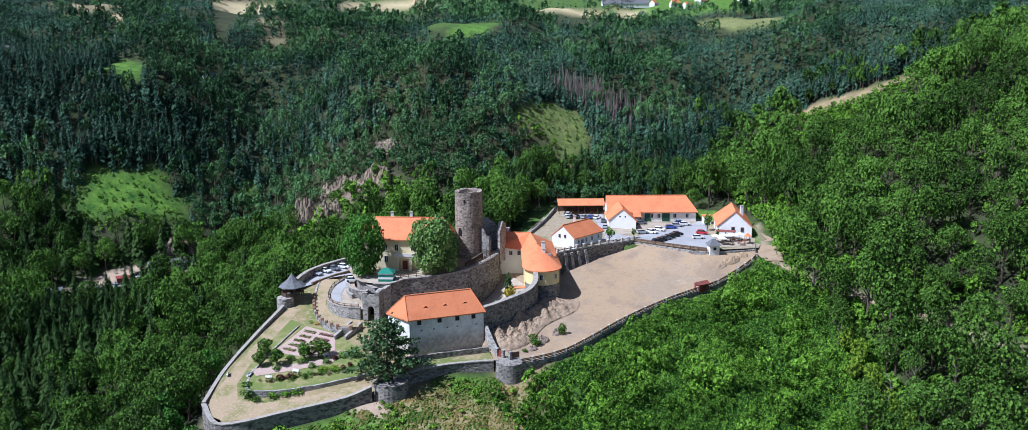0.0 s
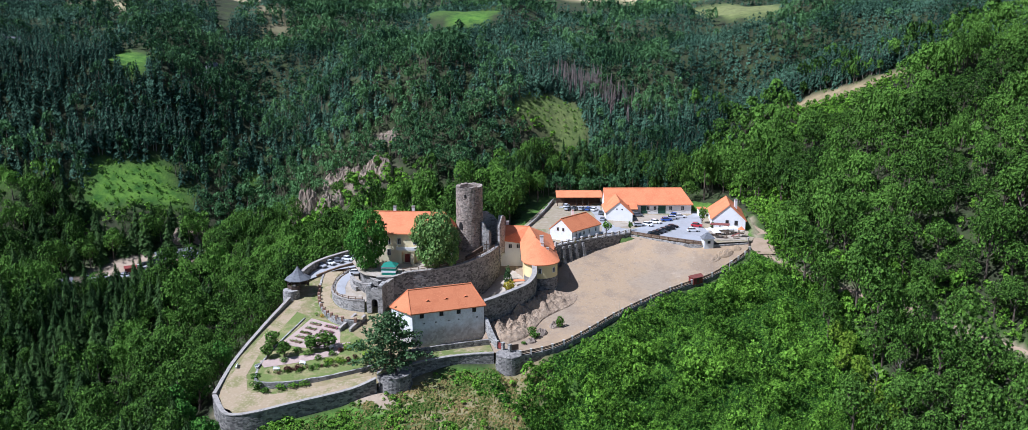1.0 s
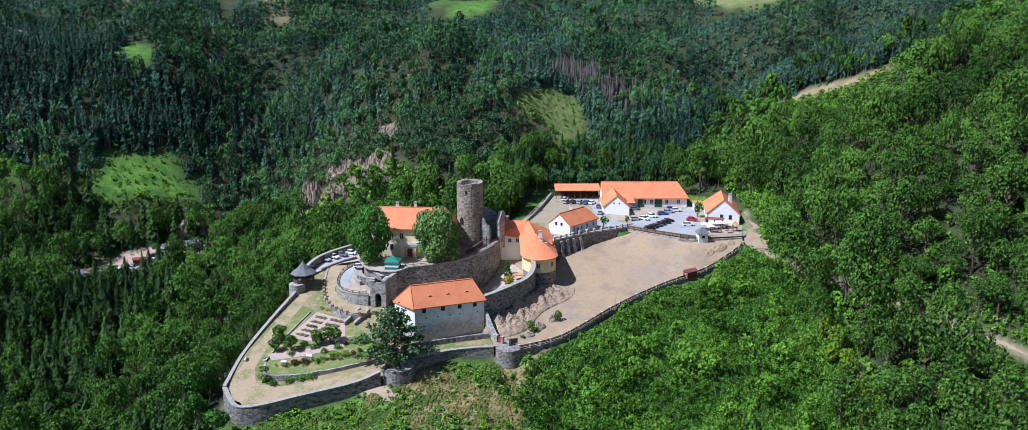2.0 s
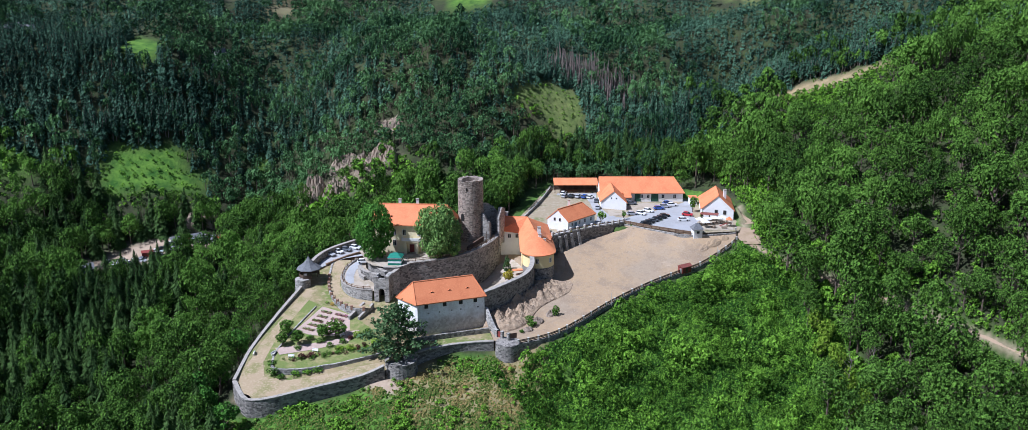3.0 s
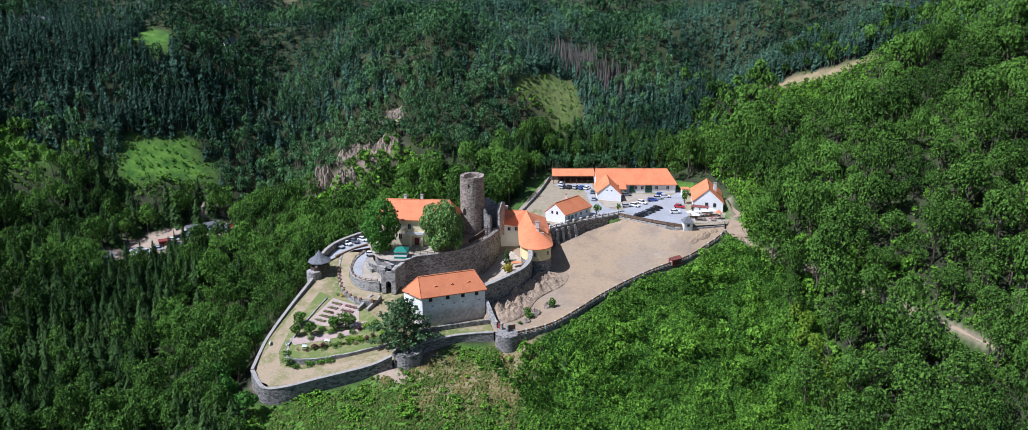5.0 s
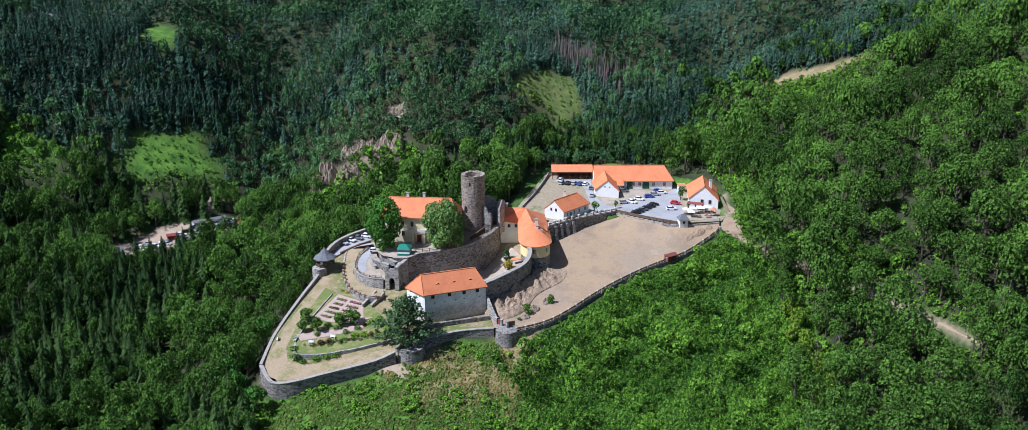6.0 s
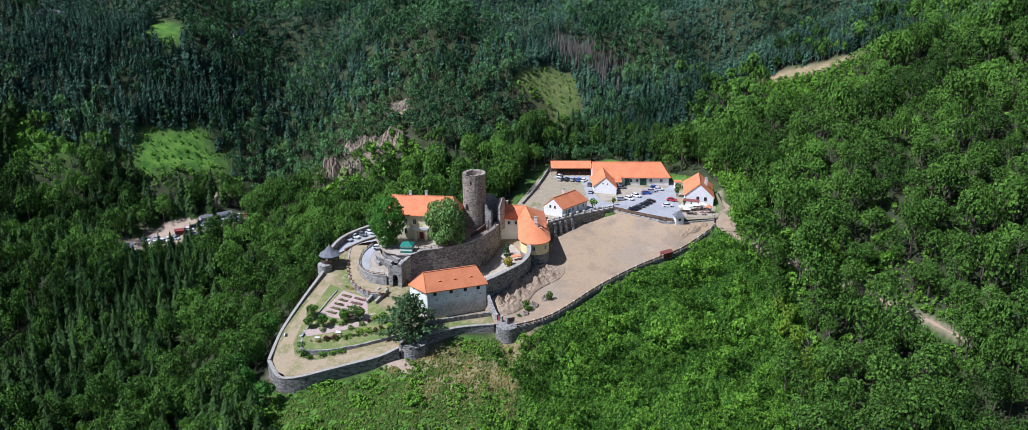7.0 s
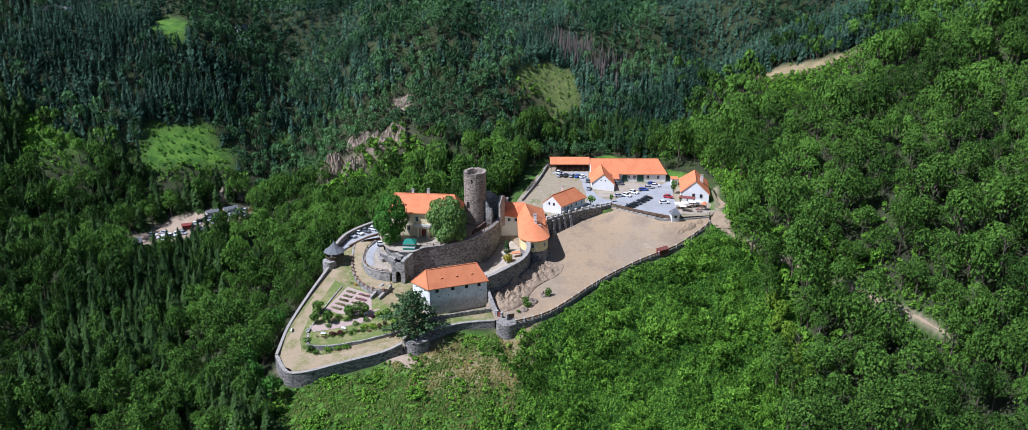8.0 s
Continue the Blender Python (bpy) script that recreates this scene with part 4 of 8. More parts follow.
def build_thicket():
    """Young trees and shrubs on the slope below the fence."""
    rng = np.random.default_rng(8)
    tpl = [crown_template(50 + k, 62, 9, 1.0, 0.165, 0.25, 0.4, 0.7) for k in range(7)]
    x, y = scatter(rng, -15, 104, 200, 312, 1.85)
    inside = within(THICKET, x, y) + (patchy(x, y, 11, 44) - 0.5) * 20 * (x < 16) * (y < 241)
    ok = (inside > np.where(x > 70, -4.5, -0.9)) & (near_line(PATH, x, y) > np.where(y > 280, 2.2, 1.5)) & (within(KEEP, x, y) < 0.7)
    x, y, inside = x[ok], y[ok], inside[ok]
    upper = near_line([(5, 236), (14, 246), (23, 256), (31, 266), (50, 282.5), (66, 293), (80, 303)], x, y)
    r = rng.uniform(0.6, 1.15, len(x)) * np.clip(0.7 + upper / 14, 0.7, 1) * (0.7 + 1.1 * patchy(x, y, 26, 4) + 1.4 * (rng.random(len(x)) < 0.09))
    p = np.stack([x, y, ground_z(x, y) - 0.4], 1)
    tone = np.clip(0.05 + 1.1 * patchy(x, y, 22, 6) * rng.uniform(0.2, 1.4, len(x)), 0, 1)
    v, f, t = spread(rng, tpl, p, r, r * rng.uniform(0.9, 1.5, len(r)), tone)
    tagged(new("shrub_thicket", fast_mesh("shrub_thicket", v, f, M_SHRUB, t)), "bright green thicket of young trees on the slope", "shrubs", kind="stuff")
    x, y = scatter(rng, -88, 8, 188, 242, 1.0)
    bare = np.minimum(near_line([(-30, 236), (-18, 226), (-2, 232), (2, 240)], x, y) / 8, near_line([(-38, 231), (-33, 228)], x, y) / 4)
    keep = (within(SLOPE, x, y) > 0.3) & (rng.random(len(x)) < np.clip(0.06 + bare * 0.36, 0.05, 0.65) * (0.1 + 1.2 * patchy(x, y, 14, 12)))
    x, y = x[keep], y[keep]
    r = rng.uniform(0.3, 0.8, len(x)) * (0.55 + 1.0 * patchy(x, y, 20, 15))
    p = np.stack([x, y, ground_z(x, y) - 0.3], 1)
    small = [crown_template(120 + k, 26, 5, 1.0, 0.3) for k in range(5)]
    v, f, t = spread(rng, small, p, r * 1.3, r, np.clip(rng.uniform(0.2, 1.1, len(x)), 0, 1))
    tagged(new("slope_bushes", fast_mesh("slope_bushes", v, f, M_SHRUB, t)), "low green bushes scattered over the grassy slope", "shrubs", kind="stuff")


build_thicket()


def build_brush():
    """Closed low scrub between the shrubs: an uneven leafy mat with a ragged surface."""
    rng = np.random.default_rng(28)
    for name, outline, step, height, mat, label, reach in (("scrub_mat", THICKET, 0.55, 1.5, M_SHRUB, "low leafy scrub covering the slope below the fence", 5.0), ("tall_grass", SLOPE, 0.45, 0.7, M_WEEDS, "tall weeds and dry grass on the slope", 1.0)):
        jag = 1.3 if name == "scrub_mat" else 1.2
        xs, ys = np.array([c[0] for c in outline]), np.array([c[1] for c in outline])
        gx, gy = np.meshgrid(np.arange(xs.min() - 14, xs.max() + 8, step), np.arange(max(188, ys.min()), ys.max() + 2, step))
        ny, nx = gx.shape
        x, y = gx.ravel() + rng.uniform(-0.2, 0.2, gx.size), gy.ravel() + rng.uniform(-0.2, 0.2, gx.size)
        d = within(outline, x, y) + np.where(x > 70, reach, 1.6 if reach > 1 else 0.5)
        d = np.minimum(d, -within(KEEP, x, y) + (1.3 if reach > 1 else 0.2))
        d = np.minimum(d, near_line(PATH, x, y) - 1.6)
        d = d + ((patchy(x, y, 11, 44) - 0.5) * 20 * (x < 16) * (y < 241) if reach > 1 else np.where((x > -4) & (y < 240), 7.0, 0.0))
        d = np.minimum(d, -within(KEEP, x, y) + 1.3)
        grow = np.clip(d / 3, 0, 1)
        lump = patchy(x, y, 9, 41) * 0.5 + patchy(x, y, 3.5, 42) * 0.5
        z = ground_z(x, y) - 0.25 + height * np.clip(grow + 0.15, 0, 1) * (0.2 + 0.8 * lump) + rng.uniform(-0.3, 0.3, len(x)) * jag
        idx = np.arange(nx * ny).reshape(ny, nx)
        f = np.stack([idx[:-1, :-1], idx[:-1, 1:], idx[1:, 1:], idx[1:, :-1]], -1).reshape(-1, 4)
        tone = np.clip(-0.05 + 0.5 * patchy(x, y, 20, 6) + rng.uniform(-0.3, 0.4, len(x)), 0, 1)
        if name == "tall_grass":
            bare = np.minimum(near_line([(-30, 236), (-18, 226), (-2, 232), (2, 240)], x, y) / 9, near_line([(-38, 231), (-33, 228)], x, y) / 4)
            tone = np.clip(0.60 - bare * 0.40 + rng.uniform(-0.35, 0.35, len(x)) + 0.9 * (patchy(x, y, 12, 43) - 0.5), 0, 1)
            d = np.minimum(d, near_line([(-38, 230.4), (-34.4, 228.6)], x, y) - 1.9 + lump)
        f = f[(d[f] > 0).all(1)]
        used, inv = np.unique(f, return_inverse=True)
        me = fast_mesh(name, np.stack([x, y, z], 1)[used], inv.reshape(f.shape), mat, tone[used])
        tagged(new(name, me), label, "scrub", kind="stuff")


build_brush()


def build_undergrowth():
    """Shrubs and saplings in the meadows, on the hill clearing and along the forest path."""
    rng = np.random.default_rng(18)
    tpl = [crown_template(90 + k, 24, 5, 1.0, 0.30) for k in range(4)]
    rows = []
    for outline, gap, share, lo, hi in ((MEADOW, 1.9, 0.5, 0.25, 1.1), (GLADE, 1.9, 0.9, 0.4, 2.2), (CLEARING, 1.7, 0.55, 0.25, 0.9), (STRIP, 3.0, 0.25, 0.3, 1.0), (QUARRY_FOOT, 2.8, 0.9, 1.2, 3.4), (SCREE, 2.6, 0.4, 0.5, 1.2)):
        xs, ys = [c[0] for c in outline], [c[1] for c in outline]
        x, y = scatter(rng, min(xs), max(xs), min(ys), max(ys), gap)
        k = (within(outline, x, y) > 0) & (rng.random(len(x)) < share)
        rows.append((x[k], y[k], rng.uniform(lo, hi, k.sum())))
    for o, steps in SIGHT[:6]:
        for d in steps:
            q = [(a / (1 + d / b), b - d) for a, b in o]
            x, y = scatter(rng, min(c[0] for c in q), max(c[0] for c in q), min(c[1] for c in q), max(c[1] for c in q), 2.0 if o is STRIP else 3.2)
            k = (within(q, x, y) > 0) & (within(o, x, y) < 0) & (within(KEEP, x, y) < -2)
            rows.append((x[k], y[k], rng.uniform(0.7, 1.7, k.sum()) * (0.6 if o is SCRAPYARD and d < 13 else 1.0)))
    x, y = scatter(rng, 80, 165, 225, 320, 1.6)
    d = near_line(PATH, x, y)
    k = (d > np.where(y > 280, 2.4, 1.5)) & (near_line(PATH, x * 1.008, y + 2.2) > np.where(x > 118, 2.0, 0)) & (d < 12) & (within(KEEP, x, y) < -2) & (within(THICKET, x, y) < 0) & (rng.random(len(x)) < 0.97)
    rows.append((x[k], y[k], rng.uniform(0.5, 1.5, k.sum()) * np.where(y[k] > 276, 1.5, 1.0)))
    # undergrowth between the trunks of the slope wood
    x, y = scatter(rng, 92, 205, 236, 352, 4.6)
    k = open_ground(x, y, 3.0) & (near_line(PATH, x, y) > 4) & in_reach(x, y)
    rows.append((x[k], y[k], rng.uniform(1.0, 2.2, k.sum())))
    # bushes and young trees between the gabled barn and the wood
    x, y = scatter(rng, 84, 106, 306, 378, 1.9)
    k = (near_line(PATH, x, y) > 2.6) & (within(BARNSIDE, x, y) > 0)
    rows.append((x[k], y[k], rng.uniform(0.9, 2.4, k.sum())))
    x, y = scatter(rng, 88, 110, 226, 276, 1.35)
    k = (np.hypot((x - 98.5) / 8.5, (y - 250) / 23) < 1) & (within(THICKET, x, y) < 0)
    rows.append((x[k], y[k], rng.uniform(0.7, 1.6, k.sum())))
    x, y, r = (np.concatenate([c[i] for c in rows]) for i in range(3))
    p = np.stack([x, y, ground_z(x, y) - 0.3], 1)
    v, f, t = spread(rng, tpl, p, r, r * rng.uniform(0.8, 1.5, len(r)), rng.random(len(r)))
    tagged(new("undergrowth", fast_mesh("undergrowth", v, f, M_SHRUB, t)), "green shrubs and saplings in clearings and along the path", "shrubs", kind="stuff")


build_undergrowth()


def build_path():
    """The earth track from the farm round the yard's corner and down into the wood."""
    rng = np.random.default_rng(33)
    line = np.array(smooth_line([(84, 307), *PATH[3:]], 0.8))
    rows = []
    for k in (-1.0, -0.55, 0.0, 0.55, 1.0):
        half = np.clip(0.45 + (line[:, 1] - 290) * 0.07, 0.45, 1.6) + 0.2 * np.sin(np.arange(len(line)) * 0.45) + rng.uniform(-0.15, 0.15, len(line))
        d = np.gradient(line, axis=0)
        d /= np.linalg.norm(d, axis=1, keepdims=True)
        x, y = line[:, 0] - d[:, 1] * k * half, line[:, 1] + d[:, 0] * k * half
        rows.append(np.stack([x, y, ground_z(x, y) + np.where(abs(k) > 0.9, -0.1, 0.14 - 0.05 * (k == 0))], 1))
    v = np.concatenate(rows)
    i = np.arange(len(rows) * len(line)).reshape(len(rows), len(line))
    f = np.stack([i[:-1, :-1], i[:-1, 1:], i[1:, 1:], i[1:, :-1]], -1).reshape(-1, 4)
    tagged(new("forest_path", fast_mesh("forest_path", v, f, M_EARTH, None, True)), "pale trodden earth track into the wood", kind="structure")


M_EARTH = material("trodden_earth", (0.35, 0.255, 0.17), 0.98, [(0.25, (0.27, 0.20, 0.12), 0.48, 0.66), (0.9, (0.19, 0.19, 0.08), 0.58, 0.72)], 0.08, 2)
build_path()
sheet("farm_track", TRACK, lambda x, y: float(track_z(x, y)), M_EARTH, 2.5, "sandy track beside the gabled barn")
# ---- building parts ----
def lerp(a, b, t):
    return (a[0] + (b[0] - a[0]) * t, a[1] + (b[1] - a[1]) * t)


def outward(p0, p1):
    d = Vector((p1[0] - p0[0], p1[1] - p0[1], 0)).normalized()
    return d, Vector((d.y, -d.x, 0))


def face_matrix(p0, p1, t, z):
    """A frame on a wall: x along it, y into the open air, z up."""
    d, n = outward(p0, p1)
    p = lerp(p0, p1, t)
    m = Matrix.Identity(4)
    m.col[0], m.col[1], m.col[2] = (*d, 0), (*n, 0), (0, 0, 1, 0)
    m.col[3] = (p[0], p[1], z, 1)
    return m


def add_part(name, parent, mat, m, rows, label=""):
    bm = bmesh.new()
    for r in rows:
        box(bm, *r, m=m)
    return part(name, bm, mat, parent, label)


def window(parent, p0, p1, t, z, w=0.9, h=1.3, frame_mat=None, label=""):
    """A window on the wall from p0 to p1: frame with pane and glazing bar, z is the sill's height."""
    m = face_matrix(p0, p1, t, z)
    k = 0.11
    ob = add_part("window", parent, frame_mat or M_WHITEPAINT, m, [(-w / 2 - k, -w / 2, -0.05, 0.09, 0, h), (w / 2, w / 2 + k, -0.05, 0.09, 0, h), (-w / 2 - k, w / 2 + k, -0.05, 0.09, h, h + k), (-w / 2 - k, w / 2 + k, -0.05, 0.14, -k, 0), (-0.04, 0.04, -0.05, 0.06, 0, h)], label)
    add_part("pane", ob, M_GLASS, m, [(-w / 2, w / 2, -0.05, 0.03, 0, h)])
    return ob


def door(parent, p0, p1, t, z, w=1.2, h=2.2, mat=None, label="", name="door"):
    m = face_matrix(p0, p1, t, z)
    ob = add_part(name, parent, mat or M_DARKWOOD, m, [(-w / 2, w / 2, -0.05, 0.05, 0, h), (-w / 2 - 0.12, -w / 2, -0.05, 0.12, 0, h), (w / 2, w / 2 + 0.12, -0.05, 0.12, 0, h), (-w / 2 - 0.12, w / 2 + 0.12, -0.05, 0.12, h, h + 0.15), (-0.02, 0.02, 0.05, 0.08, 0, h)], label)
    return ob


def house(name, quad, z0, ze, zr, hips, over, wall_mat, roof_mat, label, category="house", ridge_shift=0.0):
    """quad: plan corners front left, front right, back right, back left; hips: how far the ridge stops short at either end (0: a gable)."""
    fl, fr, br, bl = quad
    c = lerp(lerp(fl, br, 0.5), lerp(fr, bl, 0.5), 0.5)
    e = thing(name, c[0], c[1], z0, 0, label, category)
    mid_l, mid_r = lerp(fl, bl, 0.5 + ridge_shift), lerp(fr, br, 0.5 + ridge_shift)
    length = math.dist(mid_l, mid_r)
    bm = bmesh.new()
    lo = [bm.verts.new((*p, z0 - 1.0)) for p in quad]
    hi = [bm.verts.new((*p, ze)) for p in quad]
    for k in (0, 2):
        bm.faces.new((lo[k], lo[k + 1], hi[k + 1], hi[k]))
    drop = 0.12
    for k, hip, mid in ((1, hips[1], mid_r), (3, hips[0], mid_l)):
        j = (k + 1) % 4
        if hip > 0.01:
            bm.faces.new((lo[k], lo[j], hi[j], hi[k]))
        else:
            bm.faces.new((lo[k], lo[j], hi[j], bm.verts.new((*mid, zr - drop)), hi[k]))
    part("wall", bm, wall_mat, e)
    # roof: a closed shell with overhanging eaves and a visible thickness
    cx, cy = c
    slope = (zr - ze) / max(0.1, math.dist(lerp(fl, fr, 0.5), lerp(mid_l, mid_r, 0.5)))
    d, n = outward(fl, fr)
    ends = []
    for p, sx, sy, hip in ((fl, -1, 1, hips[0]), (fr, 1, 1, hips[1]), (br, 1, -1, hips[1]), (bl, -1, -1, hips[0])):
        q = Vector((*p, 0)) + d * sx * (over if hip > 0.01 else over * 0.5) + n * sy * over
        ends.append(Vector((q.x, q.y, ze - over * slope)))
    r0 = Vector((*lerp(mid_l, mid_r, hips[0] / length), zr)) - (d * over * 0.5 if hips[0] < 0.01 else Vector())
    r1 = Vector((*lerp(mid_l, mid_r, 1 - hips[1] / length), zr)) + (d * over * 0.5 if hips[1] < 0.01 else Vector())
    bm = bmesh.new()
    th = Vector((0, 0, 0.28))
    top = [bm.verts.new(v + th * 0.5) for v in (*ends, r0, r1)]
    low = [bm.verts.new(v - th * 0.5) for v in (*ends, r0, r1)]
    for ring, flip in ((top, False), (low, True)):
        for f in ((0, 1, 5, 4), (2, 3, 4, 5)) + (((1, 2, 5),) if hips[1] > 0.01 else ()) + (((3, 0, 4),) if hips[0] > 0.01 else ()):
            vs = [ring[k] for k in f]
            bm.faces.new(vs[::-1] if flip else vs)
    rim = [(0, 1), (2, 3)]
    rim += [(1, 2)] if hips[1] > 0.01 else [(1, 5), (5, 2)]
    rim += [(3, 0)] if hips[0] > 0.01 else [(3, 4), (4, 0)]
    for a, b in rim:
        bm.faces.new((top[a], top[b], low[b], low[a]))
    roof = part("roof", bm, roof_mat, e)
    # ridge and hip tiles
    bm = bmesh.new()
    rod(bm, r0 + th * 0.6, r1 + th * 0.6, 0.16)
    for k, end, hip in ((0, r0, hips[0]), (3, r0, hips[0]), (1, r1, hips[1]), (2, r1, hips[1])):
        if hip > 0.01:
            rod(bm, ends[k] + th * 0.6, end + th * 0.6, 0.13)
    part("ridge_tiles", bm, roof_mat, roof)
    return e, roof


def chimney(parent, x, y, z0, z1, s=0.45, mat=None):
    m = pose(x, y, 0)
    ob = add_part("chimney", parent, mat or M_WHITE, m, [(-s, s, -s, s, z0, z1)])
    add_part("cap", ob, M_PARAPET, m, [(-s - 0.1, s + 0.1, -s - 0.1, s + 0.1, z1, z1 + 0.15)])
    return ob


def dormer(parent, x, y, z, yaw, w=1.6, h=0.55, mat=None):
    """A low roof vent under a swept hood."""
    m = pose(x, y, z, 0, 0, yaw)
    bm = bmesh.new()
    v = [bm.verts.new(m @ Vector(p)) for p in ((-w / 2, 0, 0), (w / 2, 0, 0), (0, 0, h), (0, 2.0, h * 1.05), (-w * 0.6, -0.15, -0.02), (w * 0.6, -0.15, -0.02), (0, -0.2, h + 0.12))]
    bm.faces.new((v[4], v[6], v[3]))
    bm.faces.new((v[6], v[5], v[3]))
    bm.faces.new((v[4], v[5], v[3]))
    ob = part("dormer", bm, mat or M_TILE, parent)
    bm = bmesh.new()
    bm.faces.new([bm.verts.new(m @ Vector(p)) for p in ((-w * 0.35, -0.06, 0.02), (w * 0.35, -0.06, 0.02), (0, -0.06, h * 0.8))])
    part("opening", bm, M_DARK, ob)
    return ob


M_WHITEPAINT = material("white_frame_paint", (0.75, 0.74, 0.70), 0.6, [(2.0, (0.66, 0.65, 0.61), 0.5, 0.7)])


def castle_wall(name, line, width, foot, mat, label, rough=0.06, coping=0.0, seed=1, step=1.5, smooth=True):
    pts = smooth_line(line, step) if smooth else [np.array(p, float) for p in line]
    bm = bmesh.new()
    strip_wall(bm, pts, width, foot, rough, seed)
    x, y, z = pts[len(pts) // 2]
    ob = part(name, bm, mat, None)
    tagged(ob, label, "wall", kind="structure")
    if coping:
        bm = bmesh.new()
        strip_wall(bm, [p + np.array((0, 0, 0.1)) for p in pts], width + 0.2, 0.22, 0.05, seed + 1)
        part("coping", bm, M_PARAPET, ob)
    return ob


# ---- levelled surfaces ----
sheet("yard", YARD, yard_z, M_SAND, 2.5, "dry dusty gravel yard inside the fence")
sheet("farmyard_ground", FARM, lambda x, y: -0.15 + 0.02 * math.sin(x * 0.8) * math.sin(y * 0.7), M_FARMLAWN, 4, "dry worn lawn of the farmyard")
sheet("garden_ground", GARDEN, garden_z, M_DRYGRASS, 2.0, "dry grassy castle terrace")
sheet("low_terrace", LOWTERRACE, lambda x, y: -14.4 + (y - 240) * 0.05, M_DRYGRASS, 3, "narrow grassy terrace below the barn")
sheet("upper_court", UPPER, lambda x, y: -1.4 + 0.02 * math.sin(x) * math.sin(y), M_COURT, 3, "gravel upper courtyard")
sheet("ward_ground", WARD, lambda x, y: float(ward_z(x, y)), M_COURT, 3, "dry grass of the inner ward")

# ---- outer walls ----
foot_z = lambda x, y: float(land(x, y)) - 2.0
castle_wall("garden_wall", [(-76.6, 229.0, -17.9), (-76.6, 237, -16.8), (-76, 245.4, -15.2), (-73.0, 259.7, -12), (-68.6, 276.5, -8.2)], 0.75, foot_z, M_STONE_PALE, "grey rubble wall along the steep garden edge", 0.08, 1)
castle_wall("terrace_wall", [(-76.6, 229.0, -18.2), (-72.5, 222.5, -19.6), (-69.5, 221.0, -19.8), (-63.8, 221.6, -19.2), (-52, 226.0, -18), (-42, 229.8, -17), (-36, 232.4, -15.2)], 1.0, foot_z, M_STONE, "grey rubble retaining wall under the garden terrace", 0.08, 1)
castle_wall("lower_wall", [(-31, 236.5, -14.4), (-25.9, 240.2, -14.2), (-16.5, 244.6, -14.1), (-6, 245.8, -13.8)], 0.9, foot_z, M_STONE, "grey rubble retaining wall below the barn", 0.08, 1)
castle_wall("barn_terrace_wall", [(-30, 244.5, -12.6), (-20, 248.2, -12.5), (-7.4, 252.0, -12.3)], 0.7, 3.0, M_STONE, "low rubble wall in front of the barn", 0.06)
castle_wall("curtain_wall", [(-41.8, 276.0, -1.5), (-37.2, 276.2, -1.5), (-35.0, 277.6, -1.2), (-33.2, 279.2, -1.0), (-27, 280.8, -0.8), (-18.6, 284.2, -0.4), (-11, 291.6, 0.4), (-6.6, 298.5, 1.4), (-5.2, 305, 2.0)], 1.2, lambda x, y: -13.0, M_STONE, "high curved rubble curtain wall", 0.06, 1)
castle_wall("bastion_wall", [(-9.2, 257.0, -2.9), (-3, 264.3, -2.9), (3.2, 272.6, -2.7), (5.6, 278, -1.6), (5.8, 283, -0.2)], 1.3, lambda x, y: float(yard_z(x, y)) - 2, M_STONE, "high rubble bastion wall beside the yard", 0.05, 1)
castle_wall("ramp_wall", [(-53.4, 294.5, -4.8), (-55.8, 289, -5.7), (-56.3, 283.5, -6.3), (-55.7, 278.6, -6.6), (-53.4, 274.0, -6.8), (-49.5, 270.7, -6.8), (-44.6, 269.3, -6.6)], 0.8, 4.2, M_STONE_PALE, "curved rubble wall round the entrance ramp", 0.05, 1)


def round_bastion(name, cx, cy, r, top, base, label):
    bm = bmesh.new()
    n = 28
    rows = []
    for z, k in ((base, 1.12), (top - 0.9, 1.0), (top, 1.0)):
        rows.append([bm.verts.new((cx + r * k * math.cos(a * math.tau / n), cy + r * k * math.sin(a * math.tau / n), z)) for a in range(n)])
    for a, b in zip(rows, rows[1:]):
        for k in range(n):
            bm.faces.new((a[k], a[(k + 1) % n], b[(k + 1) % n], b[k]))
    bm.faces.new(rows[-1])
    ob = part(name, bm, M_STONE, None)
    return tagged(ob, label, "bastion")


round_bastion("round_bastion", -1.8, 244.6, 3.6, -13.6, -22.5, "round rubble bastion at the corner of the fence")
round_bastion("round_bastion", -31.8, 236.2, 4.5, -15.2, -23, "wide round rubble bastion under the pine")


